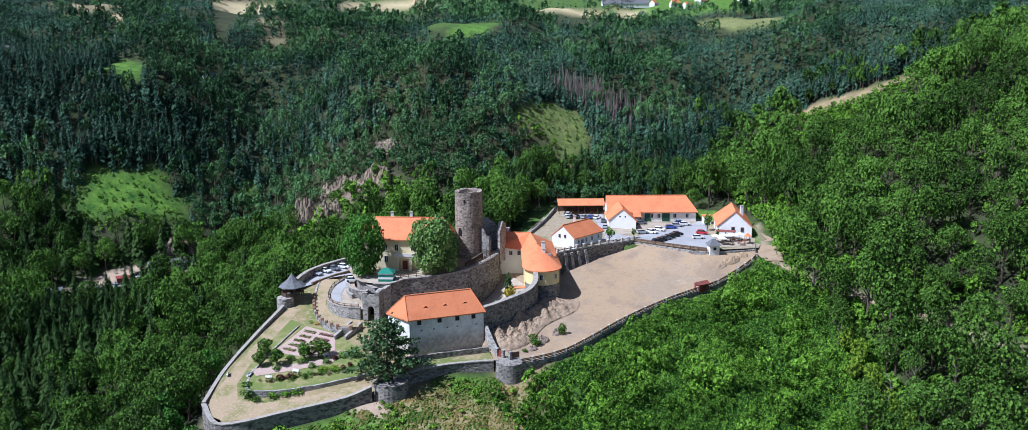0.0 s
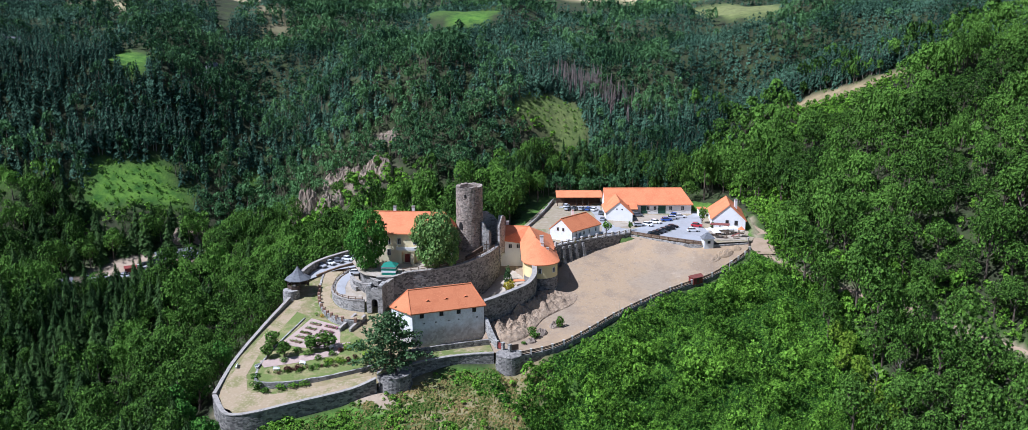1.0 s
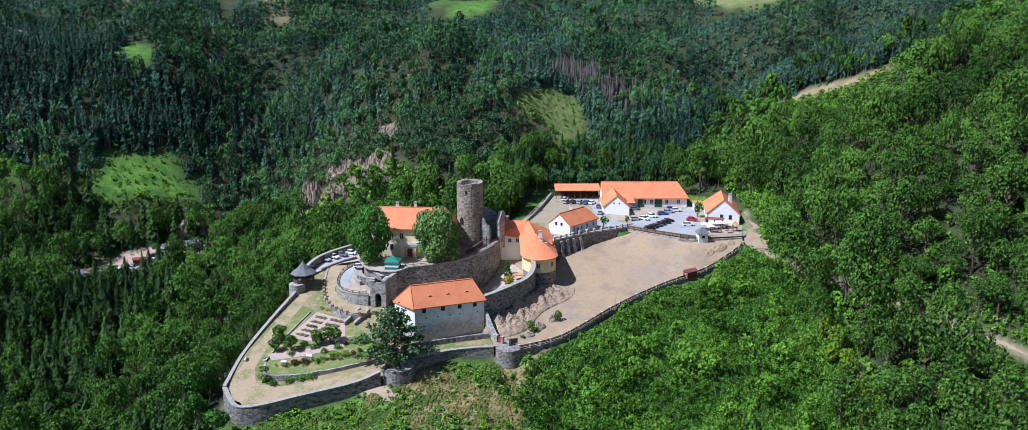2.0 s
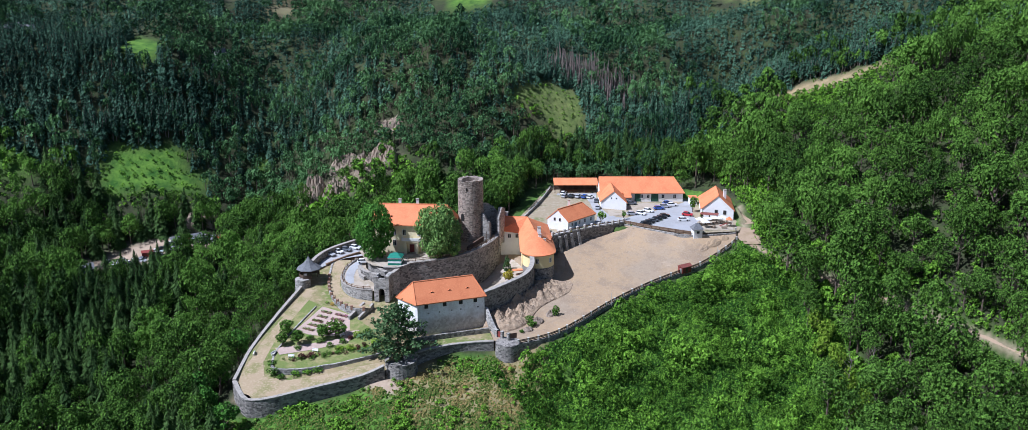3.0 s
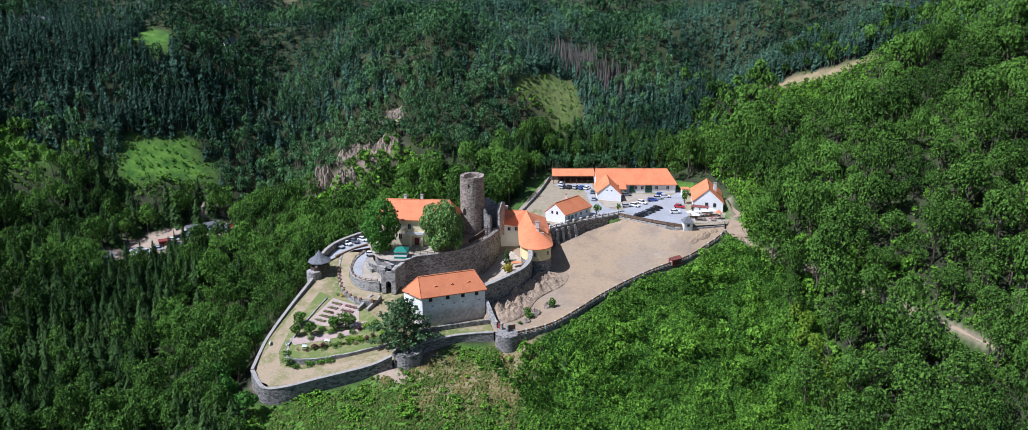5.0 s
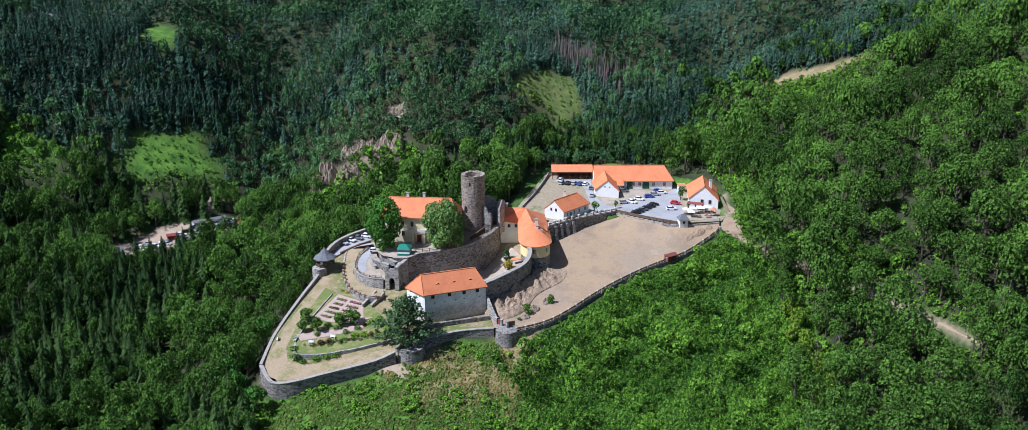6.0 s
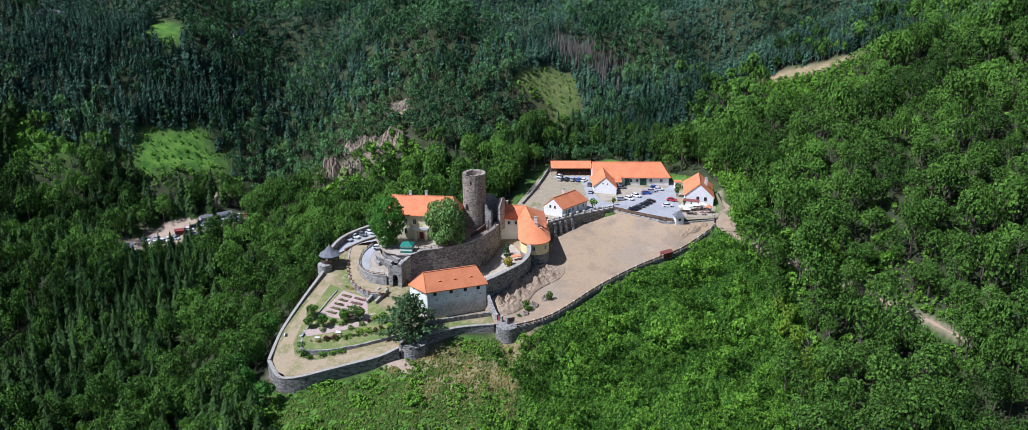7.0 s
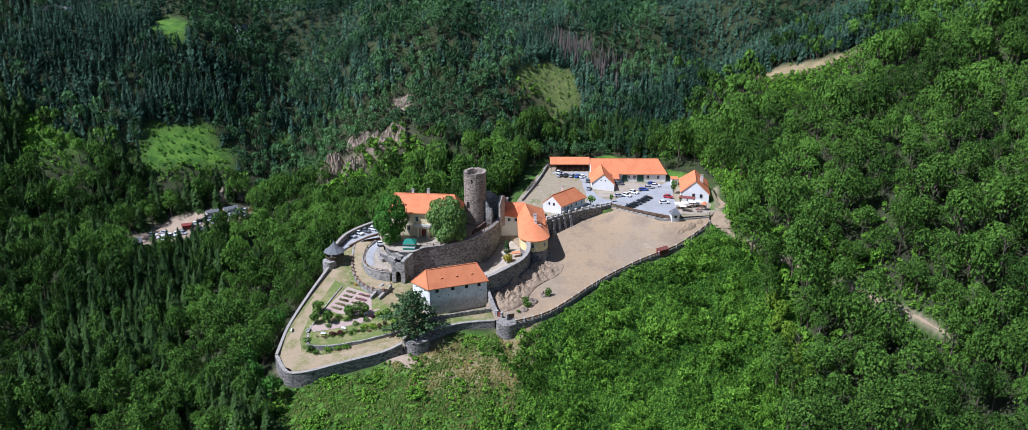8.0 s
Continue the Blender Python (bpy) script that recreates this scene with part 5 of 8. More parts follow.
# ---- the round tower ----
def round_tower():
    cx, cy, r, h, th = -14.9, 302.0, 4.3, 21.3, 1.3
    e = thing("round_tower", cx, cy, -1.5, 0, "tall round medieval tower of brown rubble stone, open on top", "tower")
    rng = random.Random(3)
    n = 48
    bm = bmesh.new()
    levels = [-2.5, 0, 4, 8, 12, 16, 19.5, 21.0]
    outer = [[bm.verts.new((cx + (r * (1.03 - 0.03 * z / 20) + rng.uniform(-0.05, 0.05)) * math.cos(k * math.tau / n), cy + (r * (1.03 - 0.03 * z / 20) + rng.uniform(-0.05, 0.05)) * math.sin(k * math.tau / n), z)) for k in range(n)] for z in levels]
    tops = [h + rng.uniform(-0.25, 0.1) - (1.6 if k in (31, 32) else 0) for k in range(n)]
    outer.append([bm.verts.new((cx + r * math.cos(k * math.tau / n), cy + r * math.sin(k * math.tau / n), tops[k])) for k in range(n)])
    outer.append([bm.verts.new((cx + (r - th) * math.cos(k * math.tau / n), cy + (r - th) * math.sin(k * math.tau / n), tops[k] - 0.1)) for k in range(n)])
    outer.append([bm.verts.new((cx + (r - th) * math.cos(k * math.tau / n), cy + (r - th) * math.sin(k * math.tau / n), h - 2.2)) for k in range(n)])
    for a, b in zip(outer, outer[1:]):
        for k in range(n):
            bm.faces.new((a[k], a[(k + 1) % n], b[(k + 1) % n], b[k]))
    bm.faces.new(outer[-1])
    part("wall", bm, M_TOWER, e)
    for ang, z, w, hh in ((233, 7.4, 1.3, 2.6), (255, 18.0, 0.6, 1.1)):
        a = radians(ang)
        m = Matrix.Translation((cx + r * math.cos(a), cy + r * math.sin(a), z)) @ Matrix.Rotation(a - math.pi / 2, 4, "Z")
        bm = bmesh.new()
        pts = [(-w / 2, 0), (w / 2, 0), (w / 2, hh * 0.65), (w * 0.3, hh * 0.9), (0, hh), (-w * 0.3, hh * 0.9), (-w / 2, hh * 0.65)]
        vs = [bm.verts.new(m @ Vector((x, 0.17, zz))) for x, zz in pts]
        wv = [bm.verts.new(m @ Vector((x, -0.6, zz))) for x, zz in pts]
        bm.faces.new(vs)
        for k in range(len(pts)):
            bm.faces.new((vs[k], vs[(k + 1) % len(pts)], wv[(k + 1) % len(pts)], wv[k]))
        part("window_slit", bm, M_DARK, e)


round_tower()


# ---- the palace ----
def palace():
    q = [(-48.3, 292.0), (-20.6, 289.6), (-19.7, 300.6), (-47.4, 302.8)]
    e, roof = house("palace", q, -1.4, 8.7, 13.8, (2.4, 2.4), 0.7, M_CREAM, M_TILE, "two-storey cream manor house with a hipped orange tile roof")
    fl, fr = q[0], q[1]
    add_part("cornice", e, M_WHITEPAINT, face_matrix(fl, fr, 0.5, 0), [(-12.8, 12.8, -0.05, 0.3, 8.0, 8.5)])
    for t in (0.14, 0.3, 0.42, 0.6, 0.72, 0.84):
        for z in (1.0, 4.6):
            if abs(t - 0.5) > 0.09 or z > 3:
                window(e, fl, fr, t, z, 1.0, 1.9)
    for t in (0.2, 0.5, 0.8):
        window(e, q[3], fl, t, 4.6, 1.0, 1.9)
    door(e, fl, fr, 0.51, -1.3, 1.3, 2.6, M_RED, "arched dark red door")
    m = face_matrix(fl, fr, 0.51, 0)
    porch = add_part("porch", e, M_CREAM, m, [(-2.4, -1.5, 0, 1.6, -1.4, 2.6), (1.5, 2.4, 0, 1.6, -1.4, 2.6), (-2.6, 2.6, 0, 1.8, 2.6, 3.1)])
    add_part("balustrade", porch, M_WHITEPAINT, m, [(-3.2, 3.2, 1.7, 1.9, 3.1, 4.1), (-3.2, -3.0, 0, 1.9, 3.1, 4.1), (3.0, 3.2, 0, 1.9, 3.1, 4.1)])
    for x in (-38.5, -32.6):
        chimney(e, x, 297.2, 12.5, 15.4)
    for x in (-41, -32):
        dormer(e, x, 293.0, 10.1, -5, 1.4, 0.8)


palace()


# ---- the barn with the long white front ----
def barn():
    q = [(-28.2, 249.0), (-8.9, 256.2), (-13.2, 262.6), (-34.6, 254.8)]
    e, roof = house("granary", q, -13.6, -3.3, 1.7, (1.8, 1.6), 0.5, M_OLDPLASTER, M_TILE, "long granary with worn white plaster and orange tile roof")
    for t in (0.13, 0.4, 0.64, 0.86):
        window(e, q[0], q[1], t, -5.3, 0.9, 1.1, M_DARKWOOD)
    for t in (0.16, 0.32, 0.5, 0.64, 0.9):
        add_part("vent", e, M_DARK, face_matrix(q[0], q[1], t, -7.2), [(-0.2, 0.2, -0.05, 0.03, 0, 0.35)])
    for t in (0.24, 0.5, 0.77):
        p = lerp(q[0], q[1], t)
        dormer(e, p[0] - 0.6, p[1] + 1.4, -1.35, 20, 1.5, 0.42)
    return e


barn()


# ---- round house with its wings ----
def round_house():
    cx, cy, r = 8.0, 288.2, 5.3
    e = thing("round_house", cx, cy, -10, 0, "yellow round house on a stone base with orange tile roof", "house")
    n = 36

    def ring(bm, rad, z):
        return [bm.verts.new((cx + rad * math.cos(k * math.tau / n), cy + rad * math.sin(k * math.tau / n), z)) for k in range(n)]

    def shell(name, rows, mat, parent, cap=True):
        bm = bmesh.new()
        rs = [ring(bm, rad, z) for rad, z in rows]
        for a, b in zip(rs, rs[1:]):
            for k in range(n):
                bm.faces.new((a[k], a[(k + 1) % n], b[(k + 1) % n], b[k]))
        if cap:
            bm.faces.new(rs[-1])
        return part(name, bm, mat, parent)
    shell("stone_base", [(r * 1.03, -12.5), (r * 0.99, -4.5)], M_STONE, e)
    shell("wall", [(r * 0.985, -4.5), (r * 0.985, -0.05)], M_YELLOW, e)
    # one roof: the rear slope, the long slope over the side wing, and the half cone at its end
    bm = bmesh.new()
    corners = {"a": (1.9, 288.0, -0.2), "b": (1.5, 303.2, 1.5), "c": (-5.4, 303.6, 2.3), "d": (-5.4, 308.6, 6.0), "e": (4.6, 306.4, 6.2), "f": (6.6, 296.4, 5.0), "g": (13.9, 289.0, -0.2), "h": (13.2, 303.0, -0.4), "i": (12.0, 311.5, 2.0), "j": (-5.4, 312.5, 2.3)}
    v = {k: bm.verts.new(p) for k, p in corners.items()}
    for f in ("cbed", "bafe", "fghe", "hie", "eijd"):
        bm.faces.new([v[k] for k in f])
    arc = [bm.verts.new((cx + (r + 0.6) * math.cos(radians(a)), cy + (r + 0.6) * math.sin(radians(a)), -0.2)) for a in range(190, 361, 10)]
    fan = [v["a"], *arc, v["g"]]
    for p0, p1 in zip(fan, fan[1:]):
        bm.faces.new((p0, p1, v["f"]))
    ext = bmesh.ops.extrude_face_region(bm, geom=bm.faces[:])
    for g in ext["geom"]:
        if isinstance(g, bmesh.types.BMVert):
            g.co.z += 0.26
    roof = part("roof", bm, M_TILE, e)
    bm = bmesh.new()
    for k0, k1 in ("de", "ef"):
        rod(bm, Vector(corners[k0]) + Vector((0, 0, 0.3)), Vector(corners[k1]) + Vector((0, 0, 0.3)), 0.16)
    part("ridge_tiles", bm, M_TILE, roof)
    for ang in (265, 318):
        a = radians(ang)
        c = Vector((cx + r * 0.985 * math.cos(a), cy + r * 0.985 * math.sin(a), 0))
        d = Vector((-math.sin(a), math.cos(a), 0))
        window(e, (c - d)[:2], (c + d)[:2], 0.5, -2.8, 0.9, 1.5)
    # wings under the same roof
    bm = bmesh.new()
    prism(bm, [(2.6, 288.5), (12.9, 289.5), (12.4, 303), (2.4, 303)], -9.0, [-0.1, -0.1, 0.2, 1.2])
    part("side_wing_wall", bm, M_YELLOW, e)
    bm = bmesh.new()
    prism(bm, [(-5.0, 304.2), (11.6, 304.2), (11.6, 310.8), (-5.0, 310.8)], -8.0, [2.4, 1.0, 2.0, 2.4])
    part("rear_wing_wall", bm, M_WHITE, e)
    for t in (0.2, 0.36):
        window(e, (-5.0, 304.2), (11.6, 304.2), t, -0.4, 1.0, 1.3)
    add_part("awning", e, M_TILE, pose(1.0, 284.6, -5.6, 0, 0, 15), [(-1.6, 1.8, -0.9, 0.9, 0, 0.2)], "small orange tiled awning")
    dm = pose(10.6, 299.0, 0.6, 0, 0, 0)
    bm = bmesh.new()
    prism(bm, [(8.6, 296.4), (12.6, 296.4), (12.6, 302), (8.6, 302)], 0.0, [2.6, 0.9, 0.9, 2.6])
    part("roof_dormer", bm, M_TILE, e)
    for x, y, z, s in ((8.4, 294.6, 6.2, 0.55), (8.6, 292.6, 4.4, 0.45), (10.2, 291.6, 3.0, 0.4)):
        chimney(e, x, y, -0.5, z, s)
    chimney(e, -2.6, 309.4, 4.0, 7.4, 0.45)

round_house()


# ---- farm ----
def farm():
    q = [(34.5, 352.5), (67.6, 352.5), (67.6, 363), (34.5, 363)]
    e, roof = house("long_farmhouse", q, -0.2, 4.0, 8.8, (0.0, 3.2), 0.6, M_WHITE, M_TILE, "long white farmhouse with an orange tile roof")
    for t in (0.5, 0.58, 0.76, 0.9):
        window(e, q[0], q[1], t, 1.3, 1.0, 1.5)
    door(e, q[0], q[1], 0.455, 0, 2.2, 2.9, M_GREEN, "dark green double door")
    door(e, q[0], q[1], 0.66, 0, 2.6, 2.9, M_GREEN, "dark green double door")
    q = [(34.0, 356), (34.0, 341.8), (43.4, 338.6), (43.4, 356)]
    w, _ = house("cross_wing", [(43.4, 339.5), (43.4, 354), (34.0, 356), (34.0, 342.5)], -0.2, 3.0, 7.1, (0.0, 0.0), 0.5, M_WHITE, M_TILE, "white gabled farm wing with an orange tile roof")
    for t in (0.4, 0.6):
        add_part("vent", w, M_DARK, face_matrix((34.0, 342.5), (43.4, 339.5), t, 4.0), [(-0.25, 0.25, -0.05, 0.03, 0, 0.5)])
    q = [(12.0, 315.2), (19.2, 311.2), (29.6, 322.2), (22.4, 326.6)]
    h, _ = house("white_house", [q[1], q[2], q[3], q[0]], -0.2, 3.6, 7.3, (0, 1.8), 0.45, M_WHITE, M_TILE, "white cottage with an orange tile roof")
    for t in (0.15, 0.42, 0.62, 0.85):
        window(h, q[1], q[2], t, 1.2, 0.8, 1.3)
    door(h, q[1], q[2], 0.28, 0, 1.0, 2.1, M_BLUE)
    for t in (0.35, 0.6):
        window(h, q[0], q[1], t, 3.3, 0.5, 0.8, M_DARKWOOD)
    chimney(h, 20.0, 321, 6.0, 8.8, 0.4)
    q = [(70.4, 328.4), (81.4, 325.0), (83.9, 342.4), (72.9, 345.8)]
    g, _ = house("gabled_house", [q[1], q[2], q[3], q[0]], -0.2, 3.8, 8.9, (0, 2.6), 0.5, M_WHITE, M_TILE, "white gabled barn with a steep orange tile roof")
    for t in (0.45, 0.72):
        window(g, q[0], q[1], t, 2.0, 0.9, 1.3, M_DARKWOOD)
    chimney(g, 79.6, 333, 6.0, 9.6, 0.5)
    # open car shed
    s = thing("open_shed", 26, 371, -0.2, 0, "long open timber shed with a low tile roof", "shed")
    bm = bmesh.new()
    prism(bm, [(16.5, 366.5), (35, 366.5), (35, 373.5), (16.5, 373.5)], [3.2, 3.2, 4.6, 4.6], [3.45, 3.45, 4.85, 4.85])
    part("roof", bm, M_TILE, s)
    add_part("back_wall", s, M_DARKWOOD, pose(0, 0, 0), [(16.8, 34.8, 372.8, 373.1, -0.5, 4.5)])
    for k in range(8):
        add_part("post", s, M_DARKWOOD, pose(17 + k * 2.5, 367, 0), [(-0.12, 0.12, -0.12, 0.12, -0.4, 3.3)])


M_GREEN = material("dark_green_paint", (0.03, 0.09, 0.06), 0.6, [(2.0, (0.02, 0.06, 0.045), 0.5, 0.7)])
M_BLUE = material("blue_grey_paint", (0.20, 0.27, 0.33), 0.6, [(2.0, (0.16, 0.22, 0.28), 0.5, 0.7)])
farm()
# ---- single trees and bushes ----
M_LEAF_DARK = foliage("dark_maple_leaves", (0.022, 0.085, 0.014), (0.15, 0.36, 0.052), 0.08)
M_LINDEN = foliage("pale_linden_leaves", (0.040, 0.110, 0.022), (0.29, 0.46, 0.125), 0.1)
M_PINE = foliage("pine_needles", (0.032, 0.080, 0.030), (0.150, 0.250, 0.095), 0.1)
M_REDLEAF = foliage("dark_red_leaves", (0.05, 0.012, 0.012), (0.12, 0.04, 0.03))
M_YELLOWLEAF = foliage("yellow_leaves", (0.20, 0.17, 0.012), (0.48, 0.40, 0.03))
M_LIMELEAF = foliage("lime_green_leaves", (0.09, 0.19, 0.014), (0.26, 0.38, 0.04), 0.06)
M_FLOWER = foliage("pink_blossoms", (0.30, 0.05, 0.14), (0.65, 0.25, 0.40))
M_ORANGEFLOWER = foliage("orange_blossoms", (0.45, 0.20, 0.015), (0.70, 0.45, 0.03))


def crown_mesh(name, seed, n, r, h, z0, mat, lobes=9, size=0.13, flat=0.95):
    v, f = crown_template(seed, n, lobes, flat, size, 0.02, 1.0 if n > 500 else 0.3, 0.9)
    v = v * (r, r, h / 2) + (0, 0, z0)
    rng = np.random.default_rng(seed)
    return fast_mesh(name, v, f, mat, np.repeat(rng.uniform(0.1, 1.0, len(v) // 4), 4))


def broad_tree(x, y, z, r, h, bole, seed, mat, label, n=7000, size=0.042, lobes=52, name="tree"):
    """Trunk with limbs, and a crown of many leaf clumps."""
    e = thing(name, x, y, z, 0, label, "tree")
    rng = random.Random(seed)
    bm = bmesh.new()
    rod(bm, (x, y, z - 0.6), (x, y, z + bole + h * 0.35), 0.05 * r + 0.12, 0.12, 8)
    for k in range(9):
        a, zz = k * 2.4 + rng.uniform(-0.3, 0.3), z + bole * 0.85 + h * 0.05 * k
        d = r * rng.uniform(0.45, 0.75)
        rod(bm, (x, y, zz), (x + d * math.cos(a), y + d * math.sin(a), zz + h * 0.22), 0.12, 0.04, 5)
    part("trunk", bm, M_BARK, e)
    ob = new("crown", crown_mesh("crown", seed, n, r, h, 0, mat, lobes, size))
    ob.location = (x, y, z + bole)
    ob.parent = e
    ob.matrix_parent_inverse = e.matrix_world.inverted()
    return e


def bush(x, y, z, r, h, mat, label, seed=1, name="bush", n=110, group=""):
    me = crown_mesh(name, seed, n * 2, r, h, -0.12 * h, mat, 9, 0.14)
    ob = new(name, me)
    ob.location = (x, y, z)
    return tagged(ob, label, "bush", group)


broad_tree(-45.8, 285.0, -1.5, 6.5, 20.5, -1.0, 101, M_LEAF_DARK, "dense round maple tree in the castle courtyard", name="maple_tree")
broad_tree(-23.8, 284.4, -1.5, 7.9, 21.5, -1.4, 102, M_LINDEN, "large pale green linden tree beside the palace", name="linden_tree")


def pine():
    x, y, z = -33.0, 239.5, -17.0
    e = thing("pine_tree", x, y, z, 0, "tall airy pine tree with a bare lower trunk on the bastion", "tree")
    rng = np.random.default_rng(44)
    bm = bmesh.new()
    rod(bm, (x, y, z - 1), (x + 0.3, y, z + 17.5), 0.38, 0.07, 8)
    cs, ns = [], []
    for k in range(58):
        t = k / 57
        zz = z + 2.5 + 14.5 * t
        a = k * 2.39996
        reach = (9.8 * (1 - t) ** 0.5 + 1.6) * rng.uniform(0.45, 1.15) * (0.8 if t < 0.2 else 1)
        tip = np.array((x + reach * math.cos(a), y + reach * math.sin(a), zz + reach * 0.08 - 0.4))
        rod(bm, (x, y, zz), tip, 0.07, 0.02, 4)
        for j in range(int(6 + reach * 9)):
            s = rng.uniform(0.3, 1.05)
            c = np.array((x, y, zz)) * (1 - s) + tip * s + rng.normal(0, 0.55, 3) * (1, 1, 0.9)
            cs.append(c)
            ns.append((rng.normal(0, 0.8), rng.normal(0, 0.8), 1))
    part("trunk", bm, M_BARK, e)
    cs = np.array(cs)
    v, f = card_cloud(rng, cs, np.array(ns), rng.uniform(0.25, 0.55, len(cs)))
    ob = new("crown", fast_mesh("crown", v, f, M_PINE, np.repeat(rng.uniform(0, 1, len(cs)), 4)))
    ob.parent = e
    ob.matrix_parent_inverse = e.matrix_world.inverted()


pine()

# a cypress and a yellow bush between the curtain wall and the wing
bush(-2.4, 289.5, float(ward_z(-2.4, 289.5)), 1.4, 6.5, M_PINE, "slim dark conifer by the castle wing", 5, "cypress", 200)
bush(-1.6, 280.5, float(ward_z(-1.6, 280.5)), 1.9, 4.2, M_YELLOWLEAF, "bright yellow ornamental bush by the curtain wall", 6, "yellow_bush", 220)


# ---- gate tower, ramp and chapel ruin ----
def arch_front(bm, m, w, h, depth, aw, ah, n=8):
    """A wall slab with an arched passage; x across, y out, z up."""
    pts = [(-aw / 2, 0)] + [(-aw / 2 * math.cos(k * math.pi / n), ah - aw / 2 + aw / 2 * math.sin(k * math.pi / n)) for k in range(n + 1)] + [(aw / 2, 0)]
    outer = [(-w / 2, 0)] + [(-w / 2 + w * k / n, h) for k in range(n + 1)] + [(w / 2, 0)]
    rows = [[bm.verts.new(m @ Vector((x, yy, z))) for x, z in line] for yy in (0, -depth) for line in (pts, outer)]
    for k in range(len(pts) - 1):
        for a, b in ((0, 1), (1, 3), (3, 2), (2, 0)):
            vs = (rows[a][k], rows[a][k + 1], rows[b][k + 1], rows[b][k])
            if len({tuple(round(c, 4) for c in v.co) for v in vs}) == 4:
                bm.faces.new(vs)


def gate_tower():
    e = thing("gate_tower", -41.4, 270, -9.6, 0, "ruined square stone gate tower with an arched passage", "tower")
    p0, p1 = (-43.8, 268.3), (-39.0, 267.4)
    m = face_matrix(p0, p1, 0.5, -10.2)
    bm = bmesh.new()
    arch_front(bm, m, 4.9, 7.6, 0.9, 1.9, 4.3)
    part("front_wall", bm, M_STONE_PALE, e)
    for name, row in (("side_wall", (-2.45, -1.6, -4.6, -0.9, 0, 7.4)), ("side_wall", (1.6, 2.45, -4.6, -0.9, 0, 7.7))):
        add_part(name, e, M_STONE, m, [row])
    add_part("parapet", e, M_STONE_PALE, m, [(-2.45, -1.0, -0.7, 0.05, 7.6, 8.2), (1.1, 2.5, -4.4, 0.05, 7.7, 8.5), (-2.6, -1.9, -4.5, -0.7, 7.4, 8.0)])
    # near-black panel added across the passage to paint its shaded depth
    add_part("back_wall", e, M_DARK, m, [(-1.6, 1.6, -4.5, -4.3, 0, 7.0)])


gate_tower()
RAMP = [(-50.6, 294.5), (-53.2, 294.2), (-55.4, 289), (-55.9, 283.5), (-55.3, 278.9), (-53.1, 274.4), (-49.3, 271.1), (-44.4, 269.8), (-43.4, 276), (-46.4, 282), (-49.4, 288)]
sheet("ramp_ground", RAMP, lambda x, y: -7.5 + max(0, y - 271) * 0.1, M_COURT, 2.0, "gravel ramp up to the castle gate")
sheet("ramp_paving", [(-51.4, 294), (-53.0, 293.6), (-55.0, 288.8), (-55.4, 283.5), (-54.8, 279.2), (-52.8, 275.2), (-51.4, 276.4), (-52.4, 281), (-52.4, 286), (-51.2, 290)], lambda x, y: -7.44 + max(0, y - 271) * 0.1, M_ASPHALT, 2.0, "pale paved lane up the entrance ramp")
lane_z = lambda x, y: max(float(garden_z(x, y)) + 0.14, -9.9)
sheet("gate_lane", [(-44.4, 267.6), (-49.6, 269.6), (-54.0, 273.4), (-56.6, 278.6), (-57.2, 284), (-56.4, 290), (-55, 295), (-61.0, 295), (-61.2, 289), (-60.4, 282), (-58.8, 275), (-56.2, 269.2), (-53.3, 265.0), (-49.8, 262.2), (-44, 261.6)], lane_z, M_STRAWGRASS, 1.8, "dry grassy lane curving up to the castle gate")
castle_wall("zwinger_wall", [(-51.4, 286.8, -4.6), (-49.6, 282.8, -4.7), (-46.6, 279.0, -4.4), (-43.8, 274.8, -3.4), (-42.4, 271.8, -2.6)], 0.9, 5.0, M_STONE, "broken rubble wall beside the gate ramp", 0.15, 1, 4)
castle_wall("zwinger_wall", [(-51.2, 286.6, -4.8), (-50.4, 281.4, -5.4), (-48.2, 278.2, -5.6)], 0.7, 3.0, M_STONE_PALE, "low rubble wall of the inner gate yard", 0.12, 1, 24)
castle_wall("zwinger_wall", [(-48.4, 288.5, -2.2), (-46.0, 281.8, -2.0), (-42.6, 276.0, -2.2), (-40.3, 272.2, -1.8)], 1.0, 8.5, M_STONE, "stepped rubble wall rising to the upper court", 0.2, 1, 5)
castle_wall("gate_curtain", [(-39.2, 270.8, -2.4), (-37.4, 275.5, -2.0), (-35.6, 278.6, -1.2)], 1.0, 10.0, M_STONE_PALE, "pale rubble wall between gate and curtain wall", 0.08, 1, 6)


def plank_parapet(name, line, h, label):
    """A brown board fence along a wall top, with posts."""
    pts = smooth_line(line, 2.4)
    e = thing(name, pts[0][0], pts[0][1], pts[0][2], 0, label, "fence")
    for p in pts:
        add_part("post", e, M_WOOD, pose(p[0], p[1], p[2]), [(-0.1, 0.1, -0.1, 0.1, -0.1, h + 0.1)])
    for a, b in zip(pts, pts[1:]):
        for k in (0.35, 0.95):
            bm = bmesh.new()
            rod(bm, (a[0], a[1], a[2] + h * k), (b[0], b[1], b[2] + h * k), 0.09, None, 4)
            part("rail", bm, M_WOOD, e)


